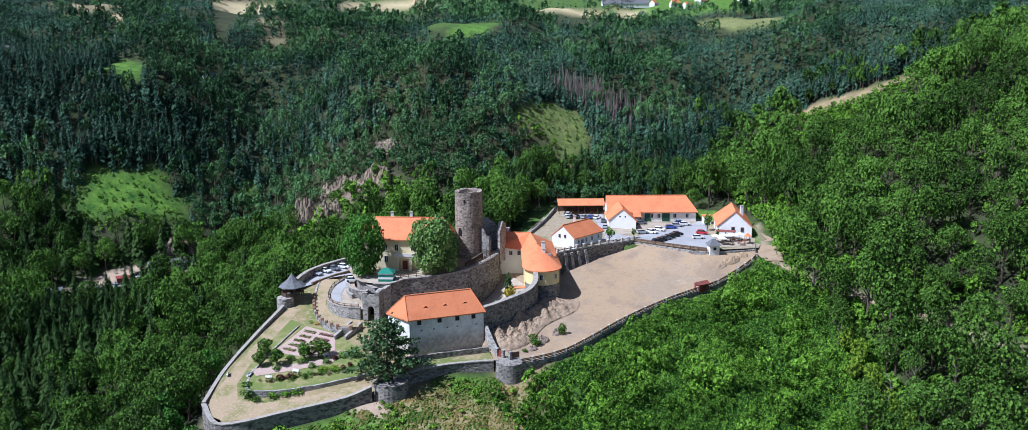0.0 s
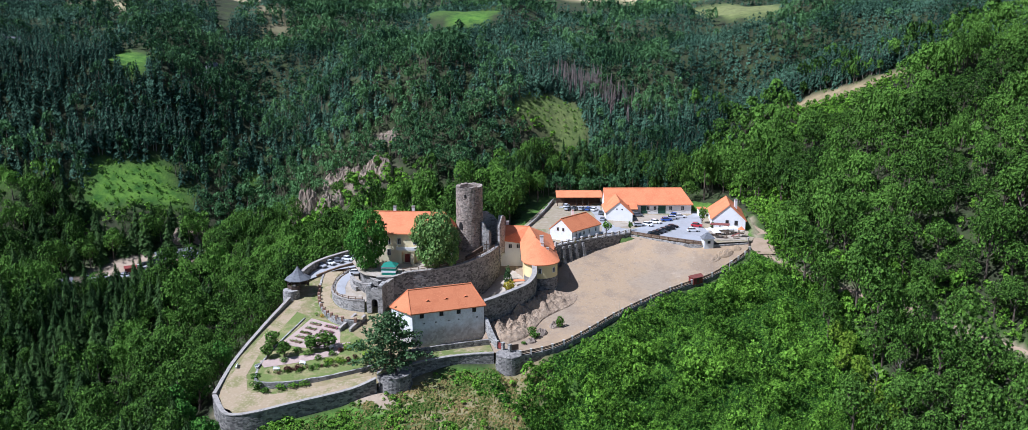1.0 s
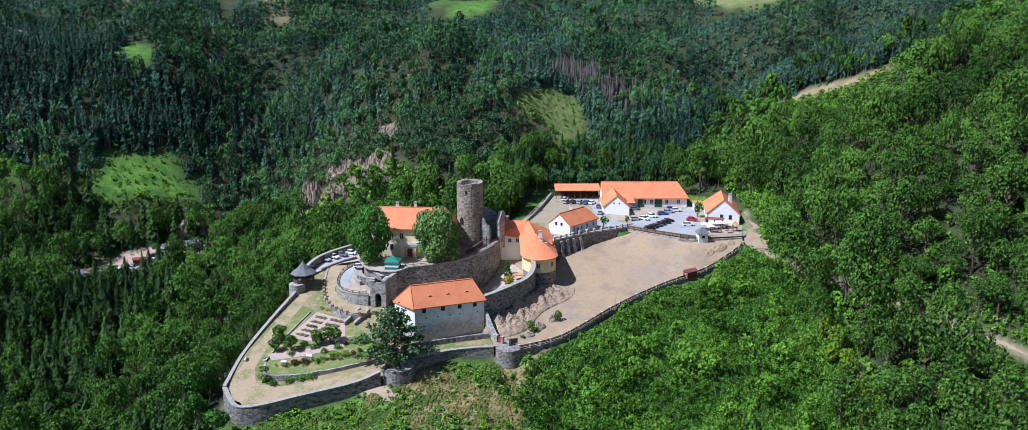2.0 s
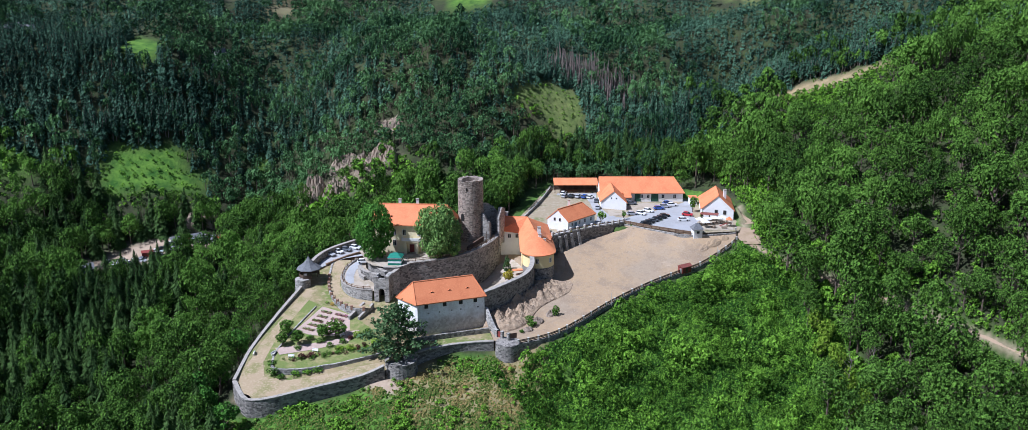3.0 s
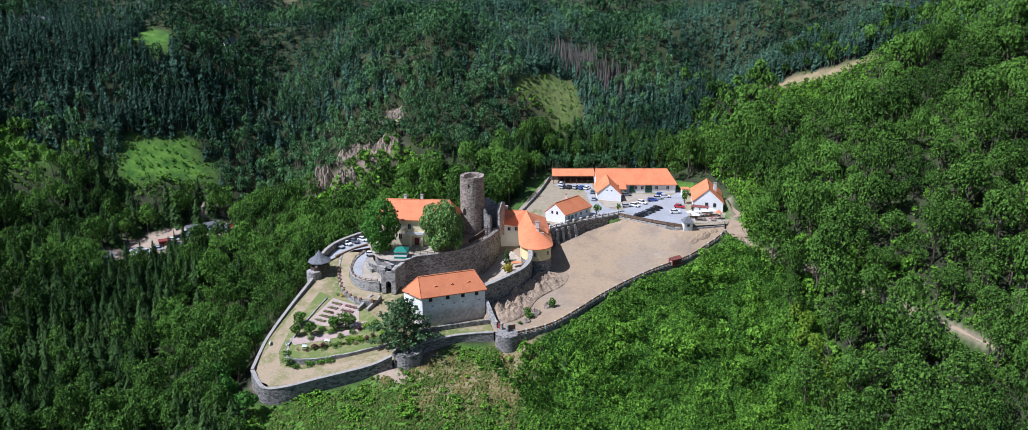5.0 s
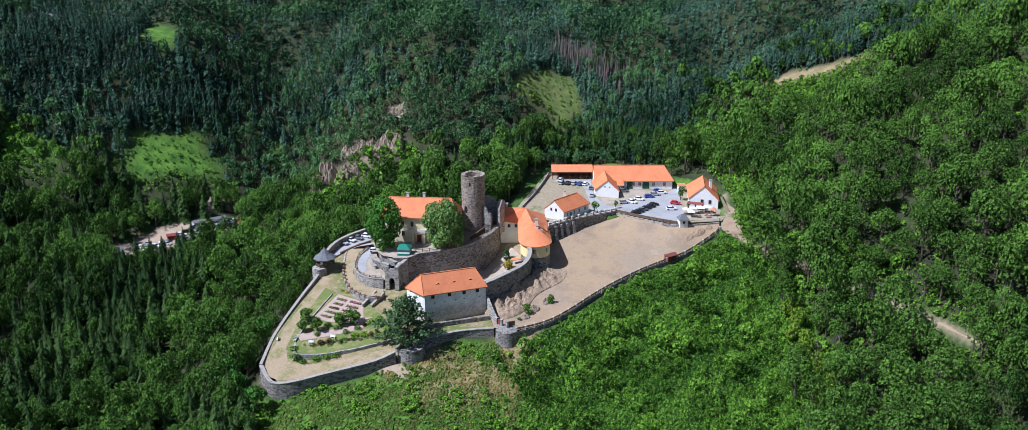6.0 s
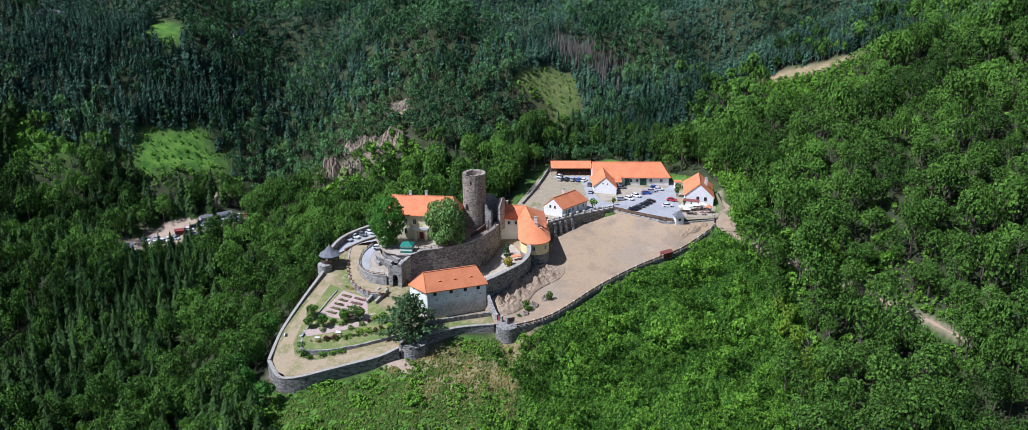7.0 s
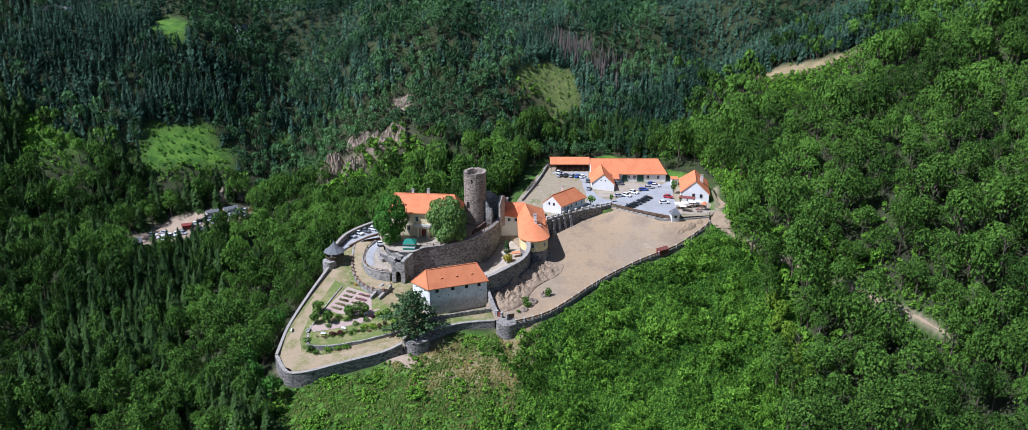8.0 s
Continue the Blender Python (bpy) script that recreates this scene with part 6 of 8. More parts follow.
plank_parapet("wooden_railing", [(-34.2, 279.0, -0.8), (-27, 280.8, -0.6), (-18.6, 284.2, -0.2), (-11, 291.6, 0.6), (-6.8, 298, 1.5)], 1.0, "weathered wooden railing along the curtain wall")
plank_parapet("wooden_railing", [(-53.6, 294, -4.8), (-55.8, 289, -5.6), (-56.3, 283.5, -6.2), (-55.7, 278.6, -6.5), (-53.4, 274.0, -6.7), (-49.5, 270.7, -6.7), (-45.2, 269.4, -6.5)], 0.8, "weathered wooden railing along the ramp wall")


def chapel_ruin():
    e = thing("chapel_ruin", -7, 303, -1.4, 0, "roofless ruined chapel walls of grey rubble beside the tower", "ruin")
    for name, line, width, depth, k in (
            ("rear_wall", [(-11.2, 304.8, 12.0), (-9.6, 306.0, 11.7), (-7.8, 307.0, 10.6), (-6.0, 307.4, 8.6)], 0.9, 13.0, 3),
            ("end_wall", [(-3.9, 306.6, 9.8), (-4.1, 304.0, 10.6), (-4.9, 301.6, 10.9), (-5.6, 300.6, 8.0)], 1.3, 12.5, 4),
            ("front_stub", [(-10.9, 299.6, 9.6), (-10.0, 299.2, 9.2), (-9.2, 299.0, 7.2), (-8.4, 298.9, 6.8)], 1.2, 10.0, 5),
            ("side_stub", [(-8.6, 299.4, 6.6), (-8.2, 302.0, 5.2)], 0.8, 7.0, 6)):
        bm = bmesh.new()
        strip_wall(bm, smooth_line(line, 0.6), width, depth, 0.22, k)
        part(name, bm, M_STONE_PALE, e)
    c = thing("wooden_cross", -9.4, 297.6, 0.2, 0, "tall plain wooden cross by the chapel", "cross")
    add_part("upright", c, M_DARKWOOD, pose(-9.4, 297.6, 0.2), [(-0.12, 0.12, -0.12, 0.12, -0.8, 3.6)])
    add_part("crossbar", c, M_DARKWOOD, pose(-9.4, 297.6, 0.2), [(-0.8, 0.8, -0.1, 0.1, 2.3, 2.55)])


chapel_ruin()
sheet("tower_terrace", [(-20, 287.5), (-17.5, 285.6), (-11.2, 292.4), (-7.4, 298.6), (-6, 304), (-12, 309), (-20, 308)], lambda x, y: -0.9 + max(0, y - 286) * 0.07, M_SAND, 2.0, "sandy terrace at the foot of the tower")
castle_wall("stair_wall", [(-15.6, 290.6, 0.6), (-12.2, 296.0, 1.6), (-10.6, 298.2, 2.0)], 0.6, 2.5, M_DARKWOOD, "dark wooden stair side below the tower", 0.02, 0, 9)


# ---- pavilion, tent, walled parking strip ----
def pavilion():
    cx, cy = -66.9, 281.5
    e = thing("pavilion", cx, cy, -6.2, 0, "octagonal wooden pavilion with a grey pointed shingle roof", "pavilion")
    bm = bmesh.new()
    n = 8

    def ring(r, z):
        return [bm.verts.new((cx + r * math.cos((k + 0.5) * math.tau / n), cy + r * math.sin((k + 0.5) * math.tau / n), z)) for k in range(n)]
    rs = [ring(3.6, -3.7), ring(4.1, -3.75), ring(4.1, -3.6), ring(2.1, -2.2), ring(0.8, -0.8), ring(0.06, 0.3)]
    for a, b in zip(rs, rs[1:]):
        for k in range(n):
            bm.faces.new((a[k], a[(k + 1) % n], b[(k + 1) % n], b[k]))
    bm.faces.new(rs[0][::-1])
    roof = part("roof", bm, M_SLATE, e)
    bm = bmesh.new()
    rod(bm, (cx, cy, 0.2), (cx, cy, 0.9), 0.06)
    part("finial", bm, M_DARKWOOD, roof)
    for k in range(n):
        a = (k + 0.5) * math.tau / n
        add_part("post", e, M_DARKWOOD, pose(cx + 3.2 * math.cos(a), cy + 3.2 * math.sin(a), 0), [(-0.12, 0.12, -0.12, 0.12, -6.4, -3.6)])
        if k not in (6, 7):
            m = pose(cx + 3.0 * math.cos(a + 0.39), cy + 3.0 * math.sin(a + 0.39), 0, 0, 0, math.degrees(a + 0.39) + 90)
            add_part("railing", e, M_DARKWOOD, m, [(-1.2, 1.2, -0.05, 0.05, -6.4, -5.3)])


pavilion()


def drum(name, cx, cy, r, top, base, mat, label):
    bm = bmesh.new()
    n = 22
    rows = [[bm.verts.new((cx + r * k * math.cos(a * math.tau / n), cy + r * k * math.sin(a * math.tau / n), z)) for a in range(n)] for z, k in ((base, 1.08), (top - 0.5, 1.0), (top, 0.98))]
    for a, b in zip(rows, rows[1:]):
        for k in range(n):
            bm.faces.new((a[k], a[(k + 1) % n], b[(k + 1) % n], b[k]))
    bm.faces.new(rows[-1])
    return tagged(part(name, bm, mat, None), label, "bastion")


drum("corner_bastion", -68.6, 279.2, 2.5, -6.5, -20, M_STONE_PALE, "round pale rubble bastion under the pavilion")
castle_wall("north_wall", [(-69.0, 284.5, -4.6), (-65.5, 297.0, -3.2), (-58.0, 306.5, -2.4), (-49, 309.0, -1.0)], 1.0, lambda x, y: float(land(x, y)) - 2, M_STONE, "rubble wall behind the walled parking strip", 0.08, 1, 7)
castle_wall("parking_wall", [(-63.4, 291.5, -5.6), (-58.4, 297.6, -5.0), (-52.5, 301.5, -4.2)], 0.7, 3.0, M_WOOD, "low brown wall beside the parking strip", 0.05, 0, 8)
sheet("parking_strip", [(-67.6, 286), (-65, 296.6), (-57.8, 306), (-49.5, 308.4), (-50, 300), (-58, 297), (-63.5, 291)], lambda x, y: -6.2 + max(0, y - 290) * 0.1, M_ASPHALT, 2.0, "paved strip for cars by the north wall")
LOWGARDEN = [(-61.6, 294.5, -5.6), (-61.4, 289, -6.6), (-60.7, 282, -7.9), (-59.1, 275, -9.0), (-56.6, 269, -9.5), (-53.5, 264.6, -9.6), (-49.8, 261.8, -9.8), (-46.0, 261.2, -10.0)]
castle_wall("low_garden_wall", LOWGARDEN, 0.6, 3.2, M_STONE_PALE, "low stone wall with brick piers above the flower garden", 0.08, 0, 10)
for p in smooth_line(LOWGARDEN, 2.6)[4:]:
    tagged(part("wall_pier", boxes((p[0] - 0.4, p[0] + 0.4, p[1] - 0.4, p[1] + 0.4, p[2] - 0.6, p[2] + 0.75), bevel=0.06), M_BRICKPIER), "short red brown brick pier on the low wall", "pier", "piers of the low garden wall")


def tent():
    cx, cy, z, s = -38.2, 279.4, -1.4, 2.15
    e = thing("marquee_tent", cx, cy, z, -4, "green and white striped marquee tent in the courtyard", "tent")
    m = pose(cx, cy, z, 0, 0, -4)
    g = [(0, 0.75), (1.35, 2.05)]
    add_part("green_band", e, M_TENTGREEN, m, [(-s, s, -s, s, a, b) for a, b in g])
    add_part("white_band", e, M_CANVAS, m, [(-s - 0.02, s + 0.02, -s - 0.02, s + 0.02, 0.75, 1.35), (-s - 0.02, s + 0.02, -s - 0.02, s + 0.02, 2.05, 2.5)])
    bm = bmesh.new()
    vs = [bm.verts.new(m @ Vector(p)) for p in ((-s - 0.2, -s - 0.2, 2.5), (s + 0.2, -s - 0.2, 2.5), (s + 0.2, s + 0.2, 2.5), (-s - 0.2, s + 0.2, 2.5), (-0.5, 0, 3.7), (0.5, 0, 3.7))]
    for f in ((0, 1, 5, 4), (1, 2, 5), (2, 3, 4, 5), (3, 0, 4), (3, 2, 1, 0)):
        bm.faces.new([vs[k] for k in f])
    part("roof", bm, M_TENTGREEN, e)


M_TENTGREEN = material("green_canvas", (0.02, 0.19, 0.13), 0.7, [(1.5, (0.018, 0.15, 0.11), 0.45, 0.7)])
M_CANVAS = material("white_canvas", (0.78, 0.78, 0.76), 0.75, [(1.5, (0.68, 0.68, 0.66), 0.45, 0.7)])
tent()


# ---- fences of the yard ----
M_CONCRETE = material("pale_concrete", (0.50, 0.47, 0.42), 0.9, [(1.0, (0.40, 0.37, 0.33), 0.45, 0.7)], 0.02, 5)


def yard_fence():
    line = smooth_line([(*p, float(yard_z(*p))) for p in YARD[1:12]] + [(79.2, 312, float(yard_z(79.2, 312)))], 3.9)
    e = thing("yard_fence", line[0][0], line[0][1], line[0][2], 0, "brown board fence with concrete posts on a stone footing", "fence")
    bm = bmesh.new()
    strip_wall(bm, [p + np.array((0, 0, 0.25)) for p in line], 0.5, 2.6, 0.04, 2)
    part("footing", bm, M_STONE, e)
    for p in line:
        add_part("post", e, M_CONCRETE, pose(p[0], p[1], p[2]), [(-0.24, 0.24, -0.24, 0.24, 0, 1.55), (-0.3, 0.3, -0.3, 0.3, 1.55, 1.68)])
    for a, b in zip(line, line[1:]):
        d = Vector(b - a)
        m = Matrix.Translation(Vector((a + b) / 2)) @ Matrix.Rotation(math.atan2(d.y, d.x), 4, "Z") @ Matrix.Rotation(-math.atan2(d.z, math.hypot(d.x, d.y)), 4, "Y")
        for z in (0.5, 0.95, 1.3):
            add_part("board", e, M_DARKWOOD, m, [(-d.length / 2 + 0.2, d.length / 2 - 0.2, -0.05, 0.05, z - 0.13, z + 0.13)])


yard_fence()


def farm_fence():
    line = smooth_line([(40.5, 322.2, -0.4), (47, 317.2, -0.4), (55, 312.0, -0.4), (62.4, 308.2, -0.5)], 3.0)
    e = thing("farm_fence", line[0][0], line[0][1], line[0][2], 0, "low weathered plank fence along the parking lot", "fence")
    for p in line:
        add_part("post", e, M_WOOD, pose(p[0], p[1], p[2]), [(-0.15, 0.15, -0.15, 0.15, -0.6, 1.2)])
    for a, b in zip(line, line[1:]):
        d = Vector(b - a)
        m = Matrix.Translation(Vector((a + b) / 2)) @ Matrix.Rotation(math.atan2(d.y, d.x), 4, "Z")
        for z in (0.25, 0.7, 1.05):
            add_part("board", e, M_WOOD, m, [(-d.length / 2, d.length / 2, -0.04, 0.04, z - 0.16, z + 0.16)])
    castle_wall("parking_kerb", [(40.5, 322, -0.5), (47, 316.8, -0.5), (55, 311.6, -0.55), (62.4, 307.9, -0.6), (79, 310.6, -0.6)], 0.5, 3.0, M_STONE_PALE, "low stone edge of the parking lot", 0.05, 0, 11)


farm_fence()


def bridge_wall():
    """Retaining wall with buttresses and a balustrade of piers and rails along the lane."""
    line = smooth_line([(13.4, 304.6, 0.0), (20, 310.0, 0.0), (28, 315.4, 0.0), (36, 319.6, 0.0), (40.2, 322.2, 0.0)], 3.2)
    e = thing("retaining_wall", 28, 315, -6, 0, "stone retaining wall with buttresses and a piered balustrade", "wall")
    bm = bmesh.new()
    strip_wall(bm, line, 0.9, lambda x, y: float(yard_z(x, y)) - 2.5, 0.03, 4)
    part("wall", bm, M_STONE, e)
    for p, q in zip(line, line[1:]):
        d = Vector(q - p)
        m = Matrix.Translation(Vector((p + q) / 2)) @ Matrix.Rotation(math.atan2(d.y, d.x), 4, "Z")
        add_part("plinth", e, M_CONCRETE, m, [(-d.length / 2, d.length / 2, -0.3, 0.3, 0, 0.35)])
        add_part("rail", e, M_WOOD, m, [(-d.length / 2, d.length / 2, -0.08, 0.08, 0.75, 1.0)])
    for p in line:
        add_part("pier", e, M_CONCRETE, pose(p[0], p[1], p[2], 0, 0, 38), [(-0.35, 0.35, -0.35, 0.35, 0, 1.35), (-0.42, 0.42, -0.42, 0.42, 1.35, 1.5)])
    for k in range(1, 5):
        p = line[k]
        base = float(yard_z(p[0], p[1])) - 1
        if base < -2.2:
            m = pose(p[0], p[1], 0, 0, 0, 38)
            bm = bmesh.new()
            vs = [bm.verts.new(m @ Vector(c)) for c in ((-0.6, -2.2, base), (0.6, -2.2, base), (0.6, -0.3, base), (-0.6, -0.3, base), (-0.5, -0.9, -0.6), (0.5, -0.9, -0.6), (0.5, -0.3, -0.3), (-0.5, -0.3, -0.3))]
            for f in ((0, 1, 5, 4), (1, 2, 6, 5), (3, 0, 4, 7), (4, 5, 6, 7)):
                bm.faces.new([vs[i] for i in f])
            part("buttress", bm, M_STONE_PALE, e)


bridge_wall()


def corner_gate():
    e = thing("yard_gate", -3, 247, -13.5, 0, "dark red wooden double gate between stone piers", "gate")
    m = pose(-3.6, 247.4, -13.6, 0, 0, -38)
    for x in (-2.0, 0.1, 2.4):
        add_part("pier", e, M_STONE_PALE, m, [(x - 0.35, x + 0.35, -0.4, 0.4, -0.3, 2.0), (x - 0.45, x + 0.45, -0.5, 0.5, 2.0, 2.15)])
    add_part("leaf", e, M_RED, m, [(-1.65, -0.25, -0.06, 0.06, 0.1, 1.8)])
    m2 = pose(-0.4, 246.9, -13.6, 0, 0, 20)
    add_part("leaf", e, M_WOOD, m2, [(-1.2, 1.2, -0.06, 0.06, 0.1, 1.7)])
    castle_wall("stepped_wall", [(-8.4, 256.6, -7.5), (-7.0, 253.0, -9.6), (-5.4, 249.2, -11.6)], 0.8, 5.0, M_STONE_PALE, "stepped plastered wall running down from the granary", 0.05, 0, 12)


corner_gate()


# ---- rock outcrop in the yard ----
def rock_mass(name, cx, cy, rx, ry, h, base, rot, seed, mat, label, steps=46, sharp=1.0):
    """A rugged mass of rock standing out of the ground: ridged noise over a dome."""
    xs = np.linspace(-1.15, 1.15, steps)
    c, s = math.cos(radians(rot)), math.sin(radians(rot))
    gu, gv = (a.ravel() for a in np.meshgrid(xs, xs))
    gx, gy = cx + gu * rx * c - gv * ry * s, cy + gu * rx * s + gv * ry * c
    verts = []
    for u, v, x, y, b in zip(gu.tolist(), gv.tolist(), gx.tolist(), gy.tolist(), np.asarray(base(gx, gy)).tolist()):
        n = noise.fractal(Vector((u * 2.3 + seed, v * 2.3, seed * 0.7)), 0.9, 2.1, 5)
        rid = 1 - abs(noise.fractal(Vector((u * 4 + seed * 2, v * 2.6, 1.7)), 0.9, 2.2, 4))
        f = max(0.0, 1 - u * u - v * v)
        z = h * (f**0.55) * (0.55 + 0.35 * n * sharp + 0.4 * (rid - 0.6) * sharp)
        verts.append((x, y, b + z - 0.5 * (1 if f == 0 else 0) - 0.15))
    faces = [(j * steps + i, j * steps + i + 1, (j + 1) * steps + i + 1, (j + 1) * steps + i) for j in range(steps - 1) for i in range(steps - 1)]
    return tagged(mesh_ob(name, verts, faces, mat), label, "rock")


def pole_mesh(x, y):
    z = float(yard_z(x, y))
    a = np.arange(6) * math.tau / 6
    lo = [(x + 0.09 * math.cos(t), y + 0.09 * math.sin(t), z - 0.3) for t in a]
    hi = [(x + 0.05 * math.cos(t), y + 0.05 * math.sin(t), z + 4.2) for t in a]
    return lo + hi, [(k, (k + 1) % 6, (k + 1) % 6 + 6, k + 6) for k in range(6)] + [tuple(range(6, 12))]


yz = yard_z
def earth_bank():
    """Eroded bank of earth and rotten rock along the foot of the bastion wall: gullies run down its face."""
    line = np.array(smooth_line([(-8.5, 253.5), (-4.6, 258.6), (0.6, 265.4), (5.0, 271.6), (8.6, 277.4), (11.6, 282.0), (14.2, 286.6)], 0.45))
    d = np.gradient(line, axis=0)
    d /= np.linalg.norm(d, axis=1, keepdims=True)
    n, m = len(line), 34
    verts = []
    for j in range(m):
        v = j / (m - 1)
        for i in range(n):
            u = i / (n - 1)
            wide = 6.6 + 1.8 * math.sin(u * 9.0) + 2.0 * math.sin(u * math.pi)
            x, y = line[i, 0] + d[i, 1] * (v * wide - 1.2), line[i, 1] - d[i, 0] * (v * wide - 1.2)
            run = noise.fractal(Vector((x * 0.85, y * 0.85, 3.1)), 0.8, 2.1, 3)
            lump = noise.fractal(Vector((x * 0.35, y * 0.35, 7.7)), 0.9, 2.1, 5)
            ends = min(1.0, u * 9, (1 - u) * 5)
            h = 4.6 * (1 - 0.35 * u) * max(0.0, 1 - v) ** 0.75 * ends * (0.82 + 0.15 * run + 0.42 * lump)
            verts.append((x, y, float(yard_z(x, y)) + max(h, 0) + (0.1 * lump if v < 0.96 else -0.25)))
    faces = [(j * n + i, (j + 1) * n + i, (j + 1) * n + i + 1, j * n + i + 1) for j in range(m - 1) for i in range(n - 1)]
    tagged(mesh_ob("earth_bank", verts, faces, M_BANK), "eroded bank of pale brown earth and rock under the bastion wall", "earth bank")


M_BANK = material("eroded_earth", (0.34, 0.25, 0.165), 0.98, [(0.3, (0.25, 0.18, 0.12), 0.45, 0.62), (1.4, (0.44, 0.345, 0.25), 0.52, 0.7), (0.8, (0.17, 0.125, 0.09), 0.6, 0.75)], 0.25, 1.8)
earth_bank()
rock_mass("rock_outcrop", 7.2, 257.6, 2.2, 1.6, 2.2, yz, 50, 1.3, M_ROCK, "rough brown rock standing out of the earth bank", 30, 1.0)
rock_mass("rock_outcrop", 11.4, 262.8, 2.4, 1.5, 2.0, yz, 55, 2.9, M_ROCK, "rough brown rock standing out of the earth bank", 30, 1.0)
rock_mass("boulder", 4.2, 252.4, 1.6, 1.2, 1.8, yz, 20, 5.2, M_ROCK, "loose brown boulder at the outcrop's foot", 16)
rock_mass("dirt_mound", 70.0, 305.4, 3.4, 1.6, 1.5, yz, 25, 6.6, M_SAND, "heap of pale dirt beside the kiosk", 24, 0.7)
rock_mass("dirt_mound", 66.4, 303.2, 2.6, 1.3, 1.0, yz, 40, 7.9, M_SAND, "low heap of pale dirt beside the kiosk", 20, 0.7)
rock_mass("dirt_mound", 74.0, 308.0, 2.2, 1.3, 1.1, yz, 10, 9.3, M_SAND, "low heap of pale dirt in the yard's corner", 20, 0.7)
for x, y, rr, h, k, lab in ((4.6, 258.0, 1.7, 2.2, 21, "green bush growing between the rocks"), (5.6, 254.8, 1.6, 2.0, 22, "green bush at the foot of the outcrop"), (12.6, 262.0, 1.3, 3.8, 23, "slender young tree in front of the rocks"), (2.2, 251.2, 0.9, 1.0, 24, "small green weed bush by the rocks")):
    bush(x, y, yz(x, y), rr, h, M_LEAF, lab, k, "bush", 160)
tagged(mesh_ob("lamp_pole", *pole_mesh(30.5, 268.6), M_CONCRETE), "thin grey pole standing at the fence", "pole")
tagged(mesh_ob("lamp_pole", *pole_mesh(70.0, 298.8), M_CONCRETE), "thin grey pole standing at the fence", "pole")


# ---- the flower garden ----
M_PAVE = material("pinkish_paving", (0.42, 0.31, 0.26), 0.95, [(0.6, (0.35, 0.27, 0.22), 0.45, 0.65), (3, (0.48, 0.38, 0.33), 0.55, 0.7)], 0.02, 6)
M_SOIL = material("bed_soil", (0.16, 0.105, 0.07), 0.98, [(1.5, (0.22, 0.15, 0.10), 0.45, 0.7)], 0.08, 4)
M_LAWN = material("patchy_lawn", (0.15, 0.185, 0.05), 0.98, [(0.2, (0.30, 0.25, 0.12), 0.47, 0.62), (2.0, (0.11, 0.15, 0.04), 0.5, 0.7)], 0.05, 6)
gz = lambda x, y: float(garden_z(x, y))
UPGARDEN = [(-68, 238.5), (-66.5, 233.5), (-60, 233.0), (-52, 235.2), (-42, 238.8), (-37, 241.5), (-35, 247), (-45, 256), (-50, 262), (-60, 267.5), (-66, 252)]
up_z = lambda x, y: max(gz(x, y) + 0.1, -16.6 + (y - 233) * 0.15)
sheet("garden_terrace", UPGARDEN, up_z, M_LAWN, 2.0, "raised garden terrace with patchy lawn")
sheet("flower_garden_paving", [(-65.4, 253.0), (-59.8, 266.4), (-50.4, 261.4), (-48.6, 250.6), (-55, 249.8), (-60, 250.4)], lambda x, y: up_z(x, y) + 0.06, M_PAVE, 2.0, "pinkish paved flower garden")
sheet("garden_path", [(-69, 243.5), (-66.8, 240.0), (-58, 242.6), (-48.6, 246.4), (-46.0, 253.0), (-49.0, 252.4), (-50.8, 248.6), (-60, 245.6)], lambda x, y: up_z(x, y) + 0.07, M_PAVE, 2.0, "paved path through the garden")
sheet("wall_walk", [(-75.8, 231), (-73.5, 224.5), (-69.5, 222.5), (-63.8, 223.2), (-52, 227.6), (-42, 231.4), (-37.0, 233.8), (-38.0, 236.6), (-44, 235.0), (-52, 232.0), (-62, 229.8), (-69, 231.5), (-71, 238), (-70, 250), (-67, 262), (-63.4, 276), (-66.6, 277.0), (-70.4, 262), (-74.0, 247)], lambda x, y: gz(x, y) + 0.06, M_STRAWGRASS, 2.0, "worn sandy track inside the castle wall")
sheet("green_strip", [(-72.6, 252), (-70, 262), (-66, 271), (-61.6, 268.2), (-66.2, 252.6), (-68.5, 241), (-71.5, 241)], lambda x, y: gz(x, y) + 0.05, M_LAWN, 2.0, "green lawn strip inside the garden wall")
castle_wall("garden_terrace_wall", [(-68.4, 239.5, -15.6), (-66.9, 233.3, -16.2), (-60, 232.6, -16.3), (-52, 234.8, -16.1), (-42, 238.4, -15.4), (-36.8, 241.0, -14.8)], 0.6, 3.0, M_STONE_PALE, "rubble wall holding the garden terrace", 0.08, 0, 13)
castle_wall("garden_edge_wall", [(-68.6, 240, -15.4), (-66.2, 252.6, -13.6), (-61.8, 266.5, -11.0)], 0.4, 1.6, M_STONE_PALE, "low stone edging beside the flower garden", 0.04, 0, 14)
castle_wall("stair_cheek", [(-50.2, 258.6, -11.4), (-46.6, 265.4, -9.4)], 0.6, 3.6, M_STONE_PALE, "sloping stone cheek wall of the garden stairs", 0.03, 1, 15)
castle_wall("stair_cheek", [(-47.2, 258.4, -11.6), (-43.8, 264.6, -9.6)], 0.6, 3.6, M_STONE_PALE, "sloping stone cheek wall of the garden stairs", 0.03, 1, 16)
